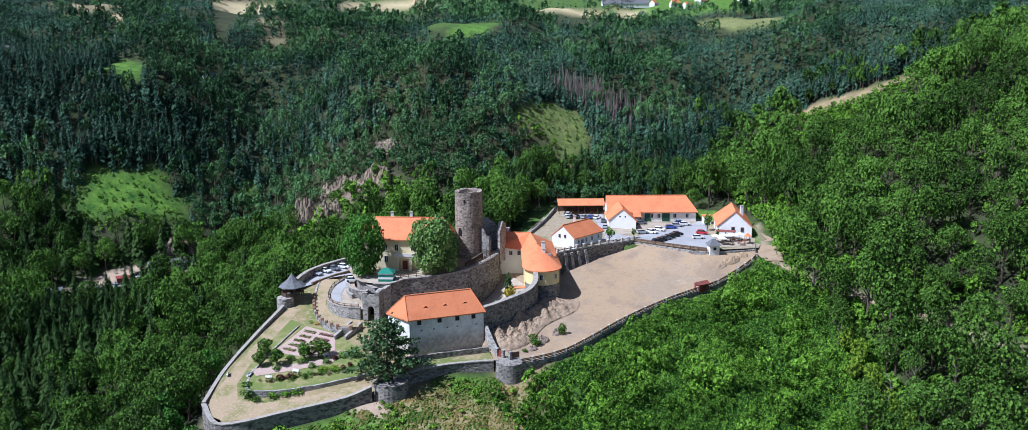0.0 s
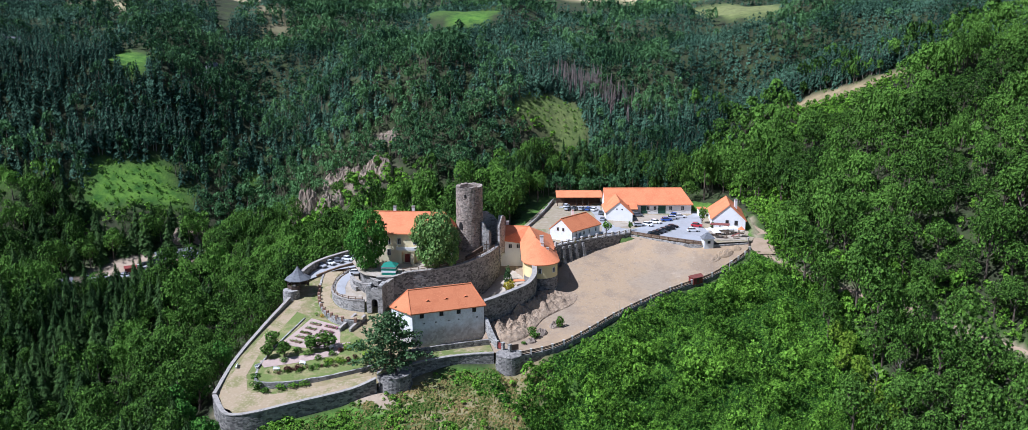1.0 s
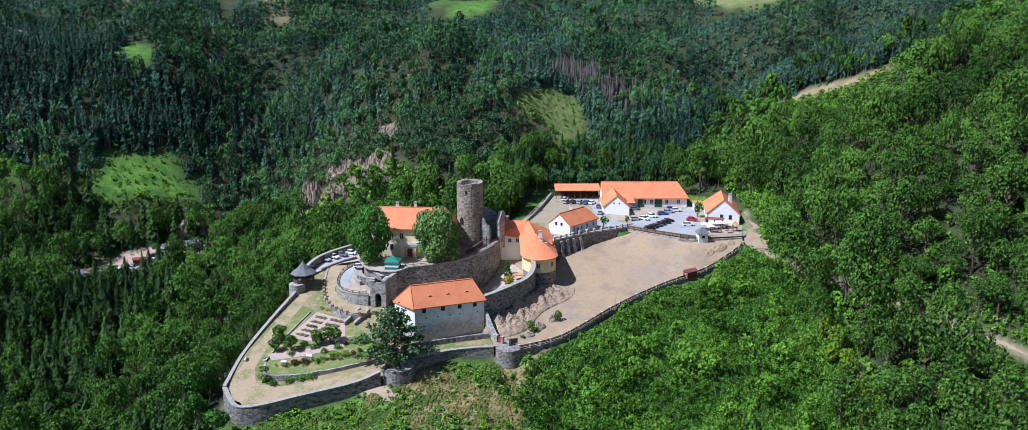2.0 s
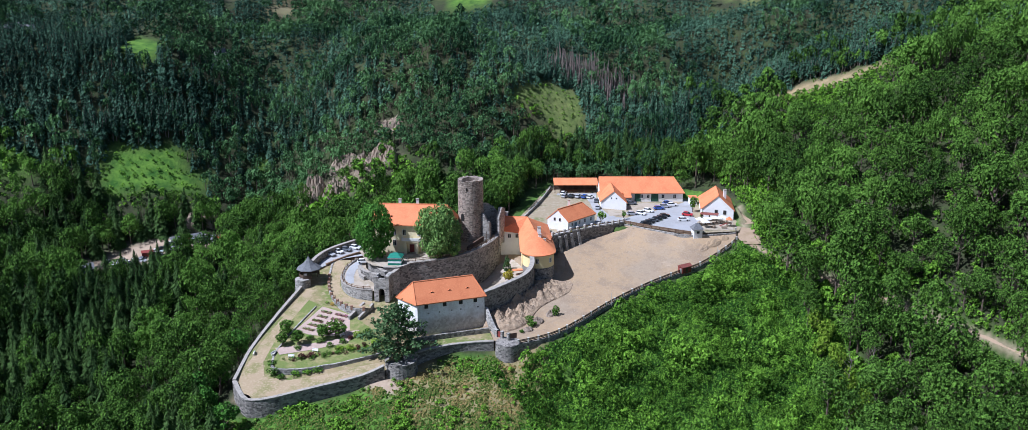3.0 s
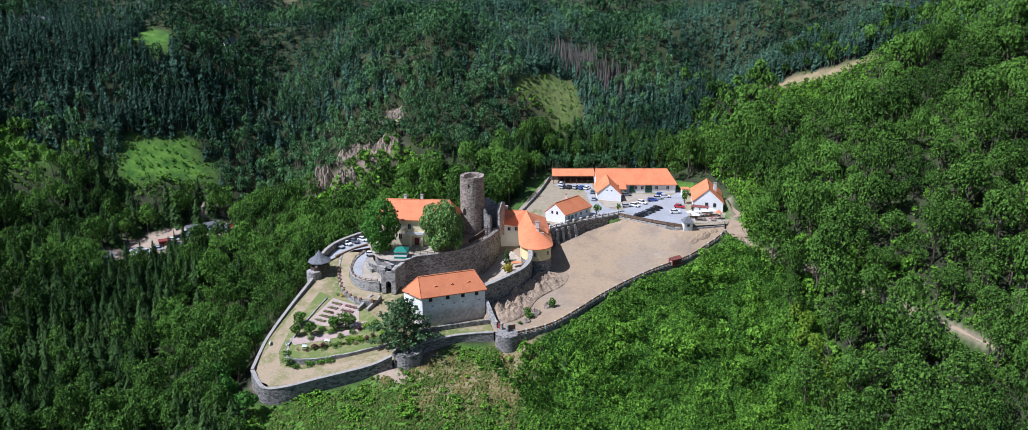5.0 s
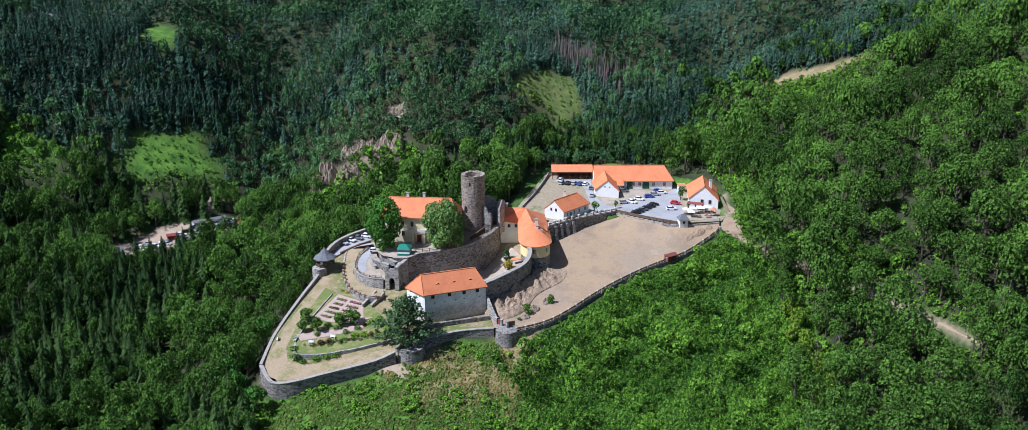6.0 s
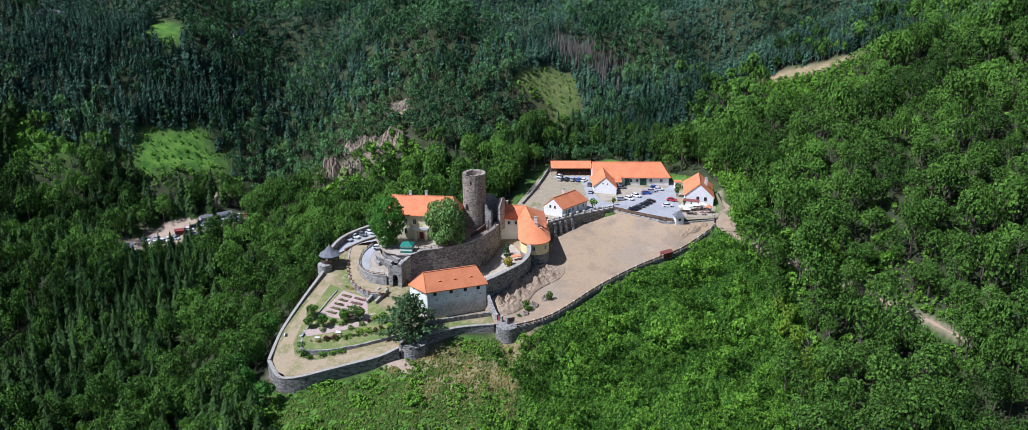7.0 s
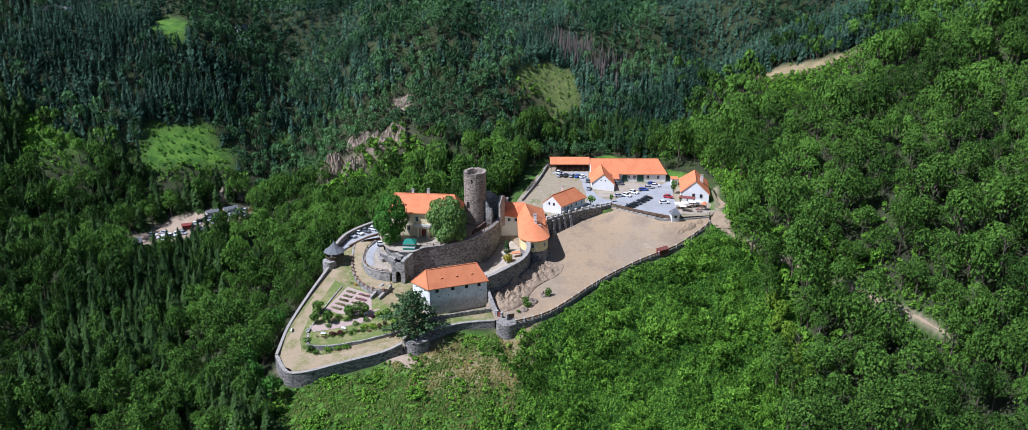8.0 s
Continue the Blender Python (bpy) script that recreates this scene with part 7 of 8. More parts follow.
for k in range(10):
    t = k / 9
    bm = bmesh.new()
    box(bm, -1.2, 1.2, -0.4, 0.4, -0.6, 0.0, m=pose(-48.6 + 3.3 * t, 258.8 + 6.2 * t, -13.0 + 2.2 * t, 0, 0, -28))
    if k == 0:
        stairs = thing("garden_stairs", -48.6, 258.8, -13.5, 0, "stone garden stairs between sloping walls", "stairs")
    part("step", bm, M_CONCRETE, stairs)


def flower_bed(x, y, length, rz, seed, mats, label):
    z = up_z(x, y) + 0.06
    e = thing("flower_bed", x, y, z, rz, label, "flower bed", "beds of the flower garden")
    m = pose(x, y, z, 0, 0, rz)
    add_part("soil", e, M_SOIL, m, [(-length / 2, length / 2, -0.55, 0.55, -0.3, 0.12)])
    rng = np.random.default_rng(seed)
    for k, mat in enumerate(mats):
        n = int(length * 14)
        c = np.stack([rng.uniform(-length / 2, length / 2, n), rng.uniform(-0.5, 0.5, n), rng.uniform(0.15, 0.5, n)], 1)
        v, f = card_cloud(rng, c, np.tile((0, 0, 1.0), (n, 1)), rng.uniform(0.12, 0.26, n))
        v = np.array([m @ Vector(p) for p in v])
        ob = new("plants", fast_mesh("plants", v, f, mat, np.repeat(rng.uniform(0, 1, n), 4)))
        ob.parent = e
        ob.matrix_parent_inverse = e.matrix_world.inverted()


for k in range(5):
    x, y = -61.5 + 0.9 * k, 253.6 + 2.35 * k
    flower_bed(x, y, 3.6, -24, 60 + k, (M_SHRUB,) if k != 2 else (M_SHRUB, M_REDLEAF), "narrow planted bed with low green herbs")
    flower_bed(x + 5.0, y - 2.0, 4.4, -24, 70 + k, (M_SHRUB, M_FLOWER) if k in (3, 4) else (M_SHRUB, M_REDLEAF), "narrow planted bed with pink flowers and herbs")
rng_g = random.Random(12)
for k in range(6):
    x, y = -58.6 + 1.7 * k, 268.2 - 0.9 * k
    bush(x, y, gz(x, y), rng_g.uniform(0.6, 0.9), 1.1, M_ORANGEFLOWER if k % 2 else M_SHRUB, "flowering shrub along the low garden wall" if k % 2 else "green shrub along the low garden wall", 200 + k, "shrub", 70, "shrubs along the garden wall")
for x, y, r, h, mat, label in (
    (-66.5, 232.0, 1.9, 2.6, M_LEAF, "dense green shrub below the garden corner"), (-67.6, 235.6, 1.7, 2.4, M_LEAF, "dense green shrub below the garden corner"),
    (-64.0, 230.6, 1.3, 1.6, M_LEAF, "low green shrub beside the sandy track"), (-57.6, 232.4, 1.6, 1.7, M_SHRUB, "clipped bright green hedge bush below the wall"),
    (-60.4, 232.0, 1.6, 1.7, M_SHRUB, "clipped bright green hedge bush below the wall"), (-54.6, 233.4, 1.5, 1.6, M_SHRUB, "clipped bright green hedge bush below the wall"),
    (-60.0, 238.4, 1.3, 1.7, M_REDLEAF, "dark red barberry bush on the terrace"), (-57.6, 238.8, 1.5, 1.8, M_REDLEAF, "dark red barberry bush on the terrace"),
    (-54.2, 239.6, 0.8, 1.1, M_LEAF, "small clipped dark bush on the terrace"), (-52.4, 240.4, 0.8, 1.1, M_LEAF, "small clipped dark bush on the terrace"),
    (-50.4, 240.6, 0.9, 1.2, M_LEAF, "small clipped dark bush on the terrace"), (-45.0, 243.4, 0.9, 1.2, M_REDLEAF, "small dark red bush on the lawn"),
    (-43.4, 244.4, 1.0, 1.4, M_REDLEAF, "small dark red bush on the lawn"), (-53.4, 244.4, 1.3, 1.5, M_SHRUB, "round bright green bush by the path"),
    (-50.0, 246.6, 1.4, 1.5, M_LEAF, "spreading juniper beside the path"), (-48.2, 248.4, 1.0, 1.2, M_REDLEAF, "small dark red bush by the path"),
    (-47.6, 243.0, 1.7, 1.5, M_LIMELEAF, "lime green shrub on the lawn"), (-50.2, 242.6, 1.5, 1.3, M_LIMELEAF, "lime green shrub on the lawn"),
    (-40.0, 245.6, 1.9, 1.8, M_LIMELEAF, "lime green shrub below the pine"), (-43.0, 250.0, 2.0, 2.6, M_LEAF, "green shrub beside the garden stairs"),
    (-46.0, 249.6, 1.5, 2.0, M_LIMELEAF, "lime green shrub beside the garden stairs"), (-64.6, 247.6, 1.1, 1.3, M_LEAF, "low dark shrub beside the path"),
    (-62.4, 243.2, 1.2, 1.2, M_LEAF, "low dark shrub beside the path"), (-56.4, 246.8, 1.5, 1.6, M_LEAF, "low dark shrub beside the path"),
    (-60.0, 255.0 - 7.0, 1.5, 1.7, M_LEAF, "low dark shrub beside the flower beds")):
    bush(x, y, up_z(x, y) if within(UPGARDEN, x, y) > 0 else gz(x, y), r, h, mat, label, int(abs(x * 7 + y)), "shrub", 120)
rng_h = random.Random(55)
for k in range(30):
    t = k / 29
    x, y = -64.5 + 25 * t + rng_h.uniform(-0.6, 0.6), 236.0 + 8.2 * t + rng_h.uniform(-0.9, 1.6)
    bush(x, y, up_z(x, y), rng_h.uniform(0.5, 0.95), rng_h.uniform(0.7, 1.3), (M_LEAF, M_LEAF, M_SHRUB, M_REDLEAF)[k % 4], ("small dark green shrub in the garden border", "small dark green shrub in the garden border", "bright green shrub in the garden border", "dark red shrub in the garden border")[k % 4], 500 + k, "shrub", 60, "shrubs of the garden border")
for x, y, r, h, s in ((-67.0, 250.8, 2.1, 3.6, 31), (-52.6, 249.6, 2.4, 4.2, 32), (-56.4, 249.0, 2.0, 3.4, 33), (-62.8, 245.4, 1.8, 3.6, 34), (-67.2, 245.0, 1.5, 3.0, 35)):
    broad_tree(x, y, up_z(x, y), r * 1.25, h * 1.1, 0.7, s, M_LEAF, "small round fruit tree in the castle garden", 420, 0.13, 10, "garden_tree")


def bench(x, y, z, rz, label):
    e = thing("garden_bench", x, y, z, rz, label, "bench", "garden benches")
    m = pose(x, y, z, 0, 0, rz)
    add_part("seat", e, M_CANVAS, m, [(-0.9, 0.9, -0.22, 0.22, 0.42, 0.48)])
    add_part("backrest", e, M_CANVAS, m, [(-0.9, 0.9, 0.2, 0.26, 0.5, 0.95)])
    for sx in (-0.75, 0.75):
        add_part("leg", e, M_CANVAS, m, [(sx - 0.05, sx + 0.05, -0.2, 0.2, 0, 0.42)])


for x, y, rz in ((-68.9, 241.6, 60), (-57.0, 241.6, -20), (-50.6, 249.8, 55), (-63.2, 238.6, -10), (-74.6, 241.8, -85)):
    bench(x, y, max(gz(x, y), up_z(x, y) if within(UPGARDEN, x, y) > 0 else -99) + 0.05, rz, "white garden bench beside the path" if x > -70 else "white bench against the garden wall")


# ---- roads and lots of the farm ----
lot = lambda z: (lambda x, y: z)
sheet("parking_lot", [(41.5, 323.6), (47.5, 318.6), (55.5, 313.4), (62, 310), (67, 312), (69, 322), (67.4, 331), (70, 343), (71.5, 353), (67.8, 357), (68.0, 351.5), (60.5, 343.2), (52, 336.5), (44.6, 331.0), (42.4, 328.4)], lot(-0.09), M_ASPHALT, 5, "pale gravel parking lot")
sheet("lane", [(15, 306.6), (21.4, 310.6), (31, 318.6), (37.5, 321.6), (41.5, 323.6), (42.4, 328.4), (38.6, 329.6), (35.8, 334), (33.6, 343), (33.2, 354), (33.6, 361), (34.0, 366), (18, 366), (17.4, 363), (28.6, 361.6), (30.2, 352), (30.6, 341), (31.4, 330.5), (30.6, 325.5), (26, 316.6), (14.0, 309.0)], lot(-0.085), M_ASPHALT, 5, "pale gravel lane through the farmyard")
castle_wall("farm_boundary_wall", [(15.6, 374, 1.2), (12, 358, 1.1), (8.4, 344, 0.9), (3.4, 327, 0.8)], 0.5, 3.0, M_STONE_PALE, "low pale boundary wall behind the farm", 0.05, 0, 17)
sheet("dirt_patch", [(36, 331), (43.6, 333), (52, 339.4), (59, 345.4), (58, 350.5), (44.2, 350.5), (44.2, 338.5), (36, 340)], lot(-0.08), M_COURT, 5, "bare dry ground in front of the farmhouse")




# ---- cars ----
def paint(name, base):
    m = material(name, base, 0.3)
    m.node_tree.nodes["Principled BSDF"].inputs["Coat Weight"].default_value = 0.6
    return m


M_TYRE = material("rubber", (0.02, 0.02, 0.02), 0.9)
M_LAMP = material("headlamp", (0.7, 0.7, 0.68), 0.2)
CAR_PAINTS = {"white": paint("white_car_paint", (0.78, 0.78, 0.77)), "black": paint("black_car_paint", (0.02, 0.022, 0.028)), "blue": paint("blue_car_paint", (0.04, 0.10, 0.36)), "silver": paint("silver_car_paint", (0.42, 0.43, 0.45)), "red": paint("red_car_paint", (0.45, 0.03, 0.04)), "grey": paint("grey_car_paint", (0.14, 0.15, 0.17))}


def build_car(colour):
    e = thing("car", 0, 0, 0, 0, f"{colour} parked hatchback car", "car", "parked cars")

    def loft(name, mat, sections, parent):
        bm = bmesh.new()
        rows = []
        for x, w, z0, z1, taper in sections:
            rows.append([bm.verts.new((x, yy, zz)) for yy, zz in ((-w, z0), (w, z0), (w, (z0 + z1) / 2), (w * taper, z1), (-w * taper, z1), (-w, (z0 + z1) / 2))])
        for a, b in zip(rows, rows[1:]):
            for k in range(6):
                bm.faces.new((a[k], a[(k + 1) % 6], b[(k + 1) % 6], b[k]))
        bm.faces.new(rows[0])
        bm.faces.new(rows[-1][::-1])
        return part(name, bm, mat, parent)
    body = loft("body", CAR_PAINTS[colour], [(-2.1, 0.72, 0.45, 0.8, 0.9), (-1.9, 0.86, 0.28, 0.92, 0.94), (-0.8, 0.9, 0.25, 0.98, 0.95), (0.9, 0.9, 0.25, 0.95, 0.95), (1.85, 0.84, 0.28, 0.85, 0.93), (2.1, 0.68, 0.42, 0.7, 0.9)], e)
    cabin = loft("glasshouse", M_GLASS, [(-1.85, 0.72, 0.9, 0.96, 0.95), (-1.4, 0.8, 0.92, 1.42, 0.82), (0.2, 0.8, 0.92, 1.44, 0.82), (1.05, 0.76, 0.9, 0.96, 0.95)], e)
    loft("roof", CAR_PAINTS[colour], [(-1.45, 0.64, 1.42, 1.47, 0.97), (-0.6, 0.66, 1.44, 1.52, 0.95), (0.22, 0.64, 1.43, 1.48, 0.97)], cabin)
    for x in (-1.3, 1.3):
        for y in (-0.82, 0.82):
            bm = bmesh.new()
            rod(bm, (x, y - 0.1, 0.32), (x, y + 0.1, 0.32), 0.32, None, 10)
            part("wheel", bm, M_TYRE, e)
    for y in (-0.55, 0.55):
        add_part("headlight", e, M_LAMP, pose(0, 0, 0), [(1.98, 2.1, y - 0.16, y + 0.16, 0.6, 0.74)])
    return e


CARS = [("black", 48.0, 319.2, 22), ("black", 49.6, 320.9, 22), ("grey", 51.3, 322.9, 22), ("black", 53.0, 325.0, 22), ("black", 55.0, 327.2, 22), ("black", 56.6, 329.6, 22),
        ("silver", 44.8, 332.6, 8), ("white", 48.2, 333.2, -40), ("white", 51.6, 337.0, -35), ("blue", 56.2, 340.6, 5), ("silver", 59.0, 343.4, 0), ("white", 62.2, 345.6, 0), ("blue", 61.0, 348.2, 10), ("grey", 46.4, 348.0, 0),
        ("red", 65.6, 331.4, -25), ("white", 62.8, 324.4, 0), ("white", 20.4, 364.4, 70), ("silver", 20.8, 359.6, 60), ("black", 23.4, 359.4, 65), ("silver", 26.2, 359.2, 65), ("blue", 28.8, 358.6, 60), ("white", 31.0, 358.2, 60),
        ("white", 36.2, 367.0, 85), ("grey", 32.9, 352.2, 85), ("silver", 32.6, 342.0, 80), ("silver", -63.6, 299.2, -35), ("white", -61.2, 301.6, -35), ("grey", -58.8, 303.4, -30), ("white", -55.8, 305.0, -25), ("silver", -53.0, 305.8, -20), ("white", -50.6, 290.6, 5)]
CAR_KIND = {}
for colour, x, y, rz in CARS:
    z = -0.08 if x > 0 else (-6.15 + max(0, y - 290) * 0.1 if y > 295 else -5.0)
    if colour not in CAR_KIND:
        CAR_KIND[colour] = build_car(colour)
        CAR_KIND[colour].matrix_basis = pose(x, y, z, 0, 0, rz)
    else:
        copy_thing(CAR_KIND[colour], pose(x, y, z, 0, 0, rz))


# ---- kiosk, sheds and the restaurant terrace ----
def kiosk():
    x, y, z = 64.6, 308.6, -0.9
    e = thing("ticket_kiosk", x, y, z, 0, "small white kiosk with a grey hipped roof", "kiosk")
    m = pose(x, y, z, 0, 0, 8)
    add_part("wall", e, M_WHITE, m, [(-1.6, 1.6, -1.5, 1.5, -1.0, 2.7)])
    bm = bmesh.new()
    vs = [bm.verts.new(m @ Vector(p)) for p in ((-2.1, -2.0, 2.6), (2.1, -2.0, 2.6), (2.1, 2.0, 2.6), (-2.1, 2.0, 2.6), (-0.5, 0, 4.5), (0.5, 0, 4.5))]
    for f in ((0, 1, 5, 4), (1, 2, 5), (2, 3, 4, 5), (3, 0, 4), (3, 2, 1, 0)):
        bm.faces.new([vs[k] for k in f])
    part("roof", bm, M_SLATE, e)
    add_part("window", e, M_GLASS, m, [(-0.5, 0.5, -1.54, -1.4, 1.0, 1.9)])
    add_part("door", e, M_DARKWOOD, m, [(1.5, 1.64, -0.5, 0.5, -0.2, 1.9)])


def red_shed():
    x, y = 57.6, 291.6
    z = float(yard_z(x, y))
    e = thing("red_shed", x, y, z, 0, "small dark red wooden shed in the yard", "shed")
    m = pose(x, y, z, 0, 0, 32)
    add_part("wall", e, M_RED, m, [(-2.0, 2.0, -1.1, 1.1, -0.3, 2.0)])
    bm = bmesh.new()
    vs = [bm.verts.new(m @ Vector(p)) for p in ((-2.25, -1.4, 1.95), (2.25, -1.4, 1.95), (2.25, 1.4, 1.95), (-2.25, 1.4, 1.95), (-2.25, 0, 2.75), (2.25, 0, 2.75))]
    for f in ((0, 1, 5, 4), (2, 3, 4, 5), (1, 2, 5), (3, 0, 4), (3, 2, 1, 0)):
        bm.faces.new([vs[k] for k in f])
    part("roof", bm, M_REDROOF, e)
    add_part("door", e, M_DARKWOOD, m, [(-0.5, 0.5, -1.15, -1.08, 0, 1.8)])


M_REDROOF = material("brown_red_roof", (0.22, 0.07, 0.055), 0.8, [(1.0, (0.16, 0.05, 0.04), 0.45, 0.7)])
kiosk()
red_shed()


def parasol(x, y, z, s, h, mat, label):
    e = thing("parasol", x, y, z, 0, label, "parasol", "parasols of the terrace")
    bm = bmesh.new()
    rod(bm, (x, y, z), (x, y, z + h), 0.05)
    part("pole", bm, M_WOOD, e)
    bm = bmesh.new()
    top = bm.verts.new((x, y, z + h + 0.2))
    low = bm.verts.new((x, y, z + h - 0.1))
    ring = [bm.verts.new((x + s * math.cos((k + 0.5) * math.pi / 2), y + s * math.sin((k + 0.5) * math.pi / 2), z + h - 0.5)) for k in range(4)]
    for k in range(4):
        bm.faces.new((ring[k], ring[(k + 1) % 4], top))
        bm.faces.new((ring[(k + 1) % 4], ring[k], low))
    part("canopy", bm, mat, e)


def table_set(x, y, z, rz):
    e = thing("picnic_table", x, y, z, rz, "wooden picnic table with attached benches", "table", "tables of the terrace")
    m = pose(x, y, z, 0, 0, rz)
    add_part("tabletop", e, M_WOOD, m, [(-0.9, 0.9, -0.4, 0.4, 0.68, 0.75)])
    for sy in (-0.75, 0.75):
        add_part("bench", e, M_WOOD, m, [(-0.9, 0.9, sy - 0.15, sy + 0.15, 0.42, 0.47)])
    for sx in (-0.7, 0.7):
        add_part("frame", e, M_WOOD, m, [(sx - 0.05, sx + 0.05, -0.8, 0.8, 0.38, 0.44), (sx - 0.05, sx + 0.05, -0.3, -0.2, 0, 0.7), (sx - 0.05, sx + 0.05, 0.2, 0.3, 0, 0.7)])


sheet("terrace_paving", [(66.5, 311.4), (78.6, 312.6), (81.0, 323.6), (70, 327.2), (67.4, 322)], lot(-0.06), M_COURT, 4, "gravel terrace beside the gabled barn")
for x, y in ((67.6, 318.6), (70.6, 319.6), (73.6, 320.4), (76.4, 321.2), (69.0, 315.6)):
    parasol(x, y, -0.06, 2.0, 2.7, M_CANVAS, "square white parasol over the terrace tables")
for x, y, rz in ((67.6, 318.0, 10), (70.6, 319.0, 10), (73.6, 319.8, 10), (76.4, 320.6, 10), (72.0, 315.0, 30), (75.6, 314.6, -10)):
    table_set(x, y, -0.06, rz)


def pergola():
    e = thing("wooden_pergola", 72.6, 324.6, 0, 15, "dark timber shelter beside the gabled barn", "pergola")
    m = pose(72.4, 324.8, 0, 0, 0, -17)
    for x in (-2.8, 0, 2.8):
        for y in (-1.2, 1.2):
            add_part("post", e, M_DARKWOOD, m, [(x - 0.1, x + 0.1, y - 0.1, y + 0.1, -0.2, 2.4)])
    add_part("roof", e, M_REDROOF, m, [(-3.3, 3.3, -1.6, 1.6, 2.4, 2.55)])


pergola()


def playhouse():
    x, y = 78.0, 317.0
    e = thing("play_tower", x, y, 0, 0, "orange wooden children's play tower with a slide", "playground")
    for sx in (-0.8, 0.8):
        for sy in (-0.8, 0.8):
            add_part("post", e, M_WOOD, pose(x + sx, y + sy, 0), [(-0.08, 0.08, -0.08, 0.08, -0.2, 2.6)])
    add_part("platform", e, M_WOOD, pose(x, y, 0), [(-0.9, 0.9, -0.9, 0.9, 1.1, 1.2)])
    bm = bmesh.new()
    vs = [bm.verts.new((x + a, y + b, c)) for a, b, c in ((-1.1, -1.1, 2.5), (1.1, -1.1, 2.5), (1.1, 1.1, 2.5), (-1.1, 1.1, 2.5), (0, 0, 3.6))]
    for k in range(4):
        bm.faces.new((vs[k], vs[(k + 1) % 4], vs[4]))
    bm.faces.new(vs[3::-1])
    part("roof", bm, M_TILE, e)
    bm = bmesh.new()
    prism(bm, [(x - 3.4, y - 0.3), (x - 0.9, y - 0.3), (x - 0.9, y + 0.3), (x - 3.4, y + 0.3)], [0.05, 1.05, 1.05, 0.05], [0.15, 1.15, 1.15, 0.15])
    part("slide", bm, M_RED, e)


playhouse()
broad_tree(31.9, 321.8, -0.1, 1.7, 3.6, 1.0, 61, M_SHRUB, "young round tree beside the lane", 200, 0.18, 6, "young_tree")
broad_tree(40.8, 326.4, -0.1, 1.0, 2.6, 0.9, 62, M_LEAF, "small young tree at the lot's corner", 120, 0.2, 6, "young_tree")
broad_tree(68.6, 337.0, -0.1, 1.7, 5.2, 0.8, 63, M_LEAF, "green tree beside the gabled barn", 220, 0.17, 6, "young_tree")
broad_tree(70.2, 326.6, -0.1, 0.9, 2.2, 0.8, 64, M_SHRUB, "small tree at the terrace", 100, 0.2, 6, "young_tree")
for k in range(9):
    bush(42.6 + k * 1.5, 318.6 + 0.9 * k + (2.6 if k % 2 else 0) - 1.0, -0.1, 0.5, 0.7, M_LEAF, "tiny clipped shrub on the lot's verge", 80 + k, "shrub", 40, "shrubs on the verge")
for k in range(7):
    bush(20.0 + k * 1.6, 309.8 + 1.35 * k, -0.1, 0.6, 0.9, M_SHRUB if k % 2 else M_YELLOWLEAF, "low flowering shrub below the cottage" if k % 2 == 0 else "low green shrub below the cottage", 90 + k, "shrub", 50, "shrubs below the cottage")
annex = thing("stone_annex", 69, 353.5, -0.2, 0, "small white annex between the farm buildings", "shed")
add_part("wall", annex, M_WHITE, pose(71.0, 349.5, 0), [(-1.4, 1.4, -1.6, 1.6, -0.6, 2.6)])
add_part("roof", annex, M_TILE, pose(71.0, 349.5, 0), [(-1.7, 1.7, -1.9, 1.9, 2.6, 2.8)])
porch = thing("farmhouse_porch", 45.6, 348.6, -0.2, 0, "tiled porch on dark posts at the farmhouse", "porch")
bm = bmesh.new()
prism(bm, [(43.6, 348.2), (46.6, 348.2), (46.6, 352.3), (43.6, 352.3)], [2.5, 2.5, 3.9, 3.9], [2.7, 2.7, 4.1, 4.1])
part("roof", bm, M_TILE, porch)
for x in (44.0, 46.3):
    add_part("post", porch, M_DARKWOOD, pose(x, 348.5, 0), [(-0.1, 0.1, -0.1, 0.1, -0.3, 2.6)])


# trees that hang over the terrace corner from below
for k, (x, y, r, h) in enumerate(((-81.5, 221, 4.4, 11), (-75.5, 215.5, 3.8, 9), (-86, 228, 4.6, 13), (-84, 238, 4.2, 12), (-82, 250, 4.0, 11))):
    broad_tree(x, y, float(ground_z(x, y)), r, h, 1.4, 700 + k, M_LEAF_DARK, "dark green broadleaf tree below the terrace corner", 1300, 0.066, 16, "corner_tree")
# ---- quarry, scrapyard and distance ----
M_QUARRY = material("reddish_rock", (0.29, 0.225, 0.165), 0.95, [(0.2, (0.15, 0.12, 0.09), 0.45, 0.6), (0.8, (0.44, 0.335, 0.24), 0.52, 0.7), (0.35, (0.06, 0.10, 0.03), 0.58, 0.66)], 0.4, 0.9)
lz = ground_z
rng_q = random.Random(77)
CLIFFS = [(-86, 379, 5.6, 4.6, 16, 20), (-91, 383, 4.4, 4.0, 11, 50), (-78, 377, 5.4, 4.2, 10, 10), (-73, 379, 4.0, 3.6, 7, 30)]
for k in range(7):
    CLIFFS.append((-80 + 4.6 * k + rng_q.uniform(-1.5, 1.5), 396 - 2.3 * k + rng_q.uniform(-2, 2), rng_q.uniform(3.0, 5.2), rng_q.uniform(3.2, 4.6), rng_q.uniform(5.5, 11), rng_q.uniform(0, 60)))
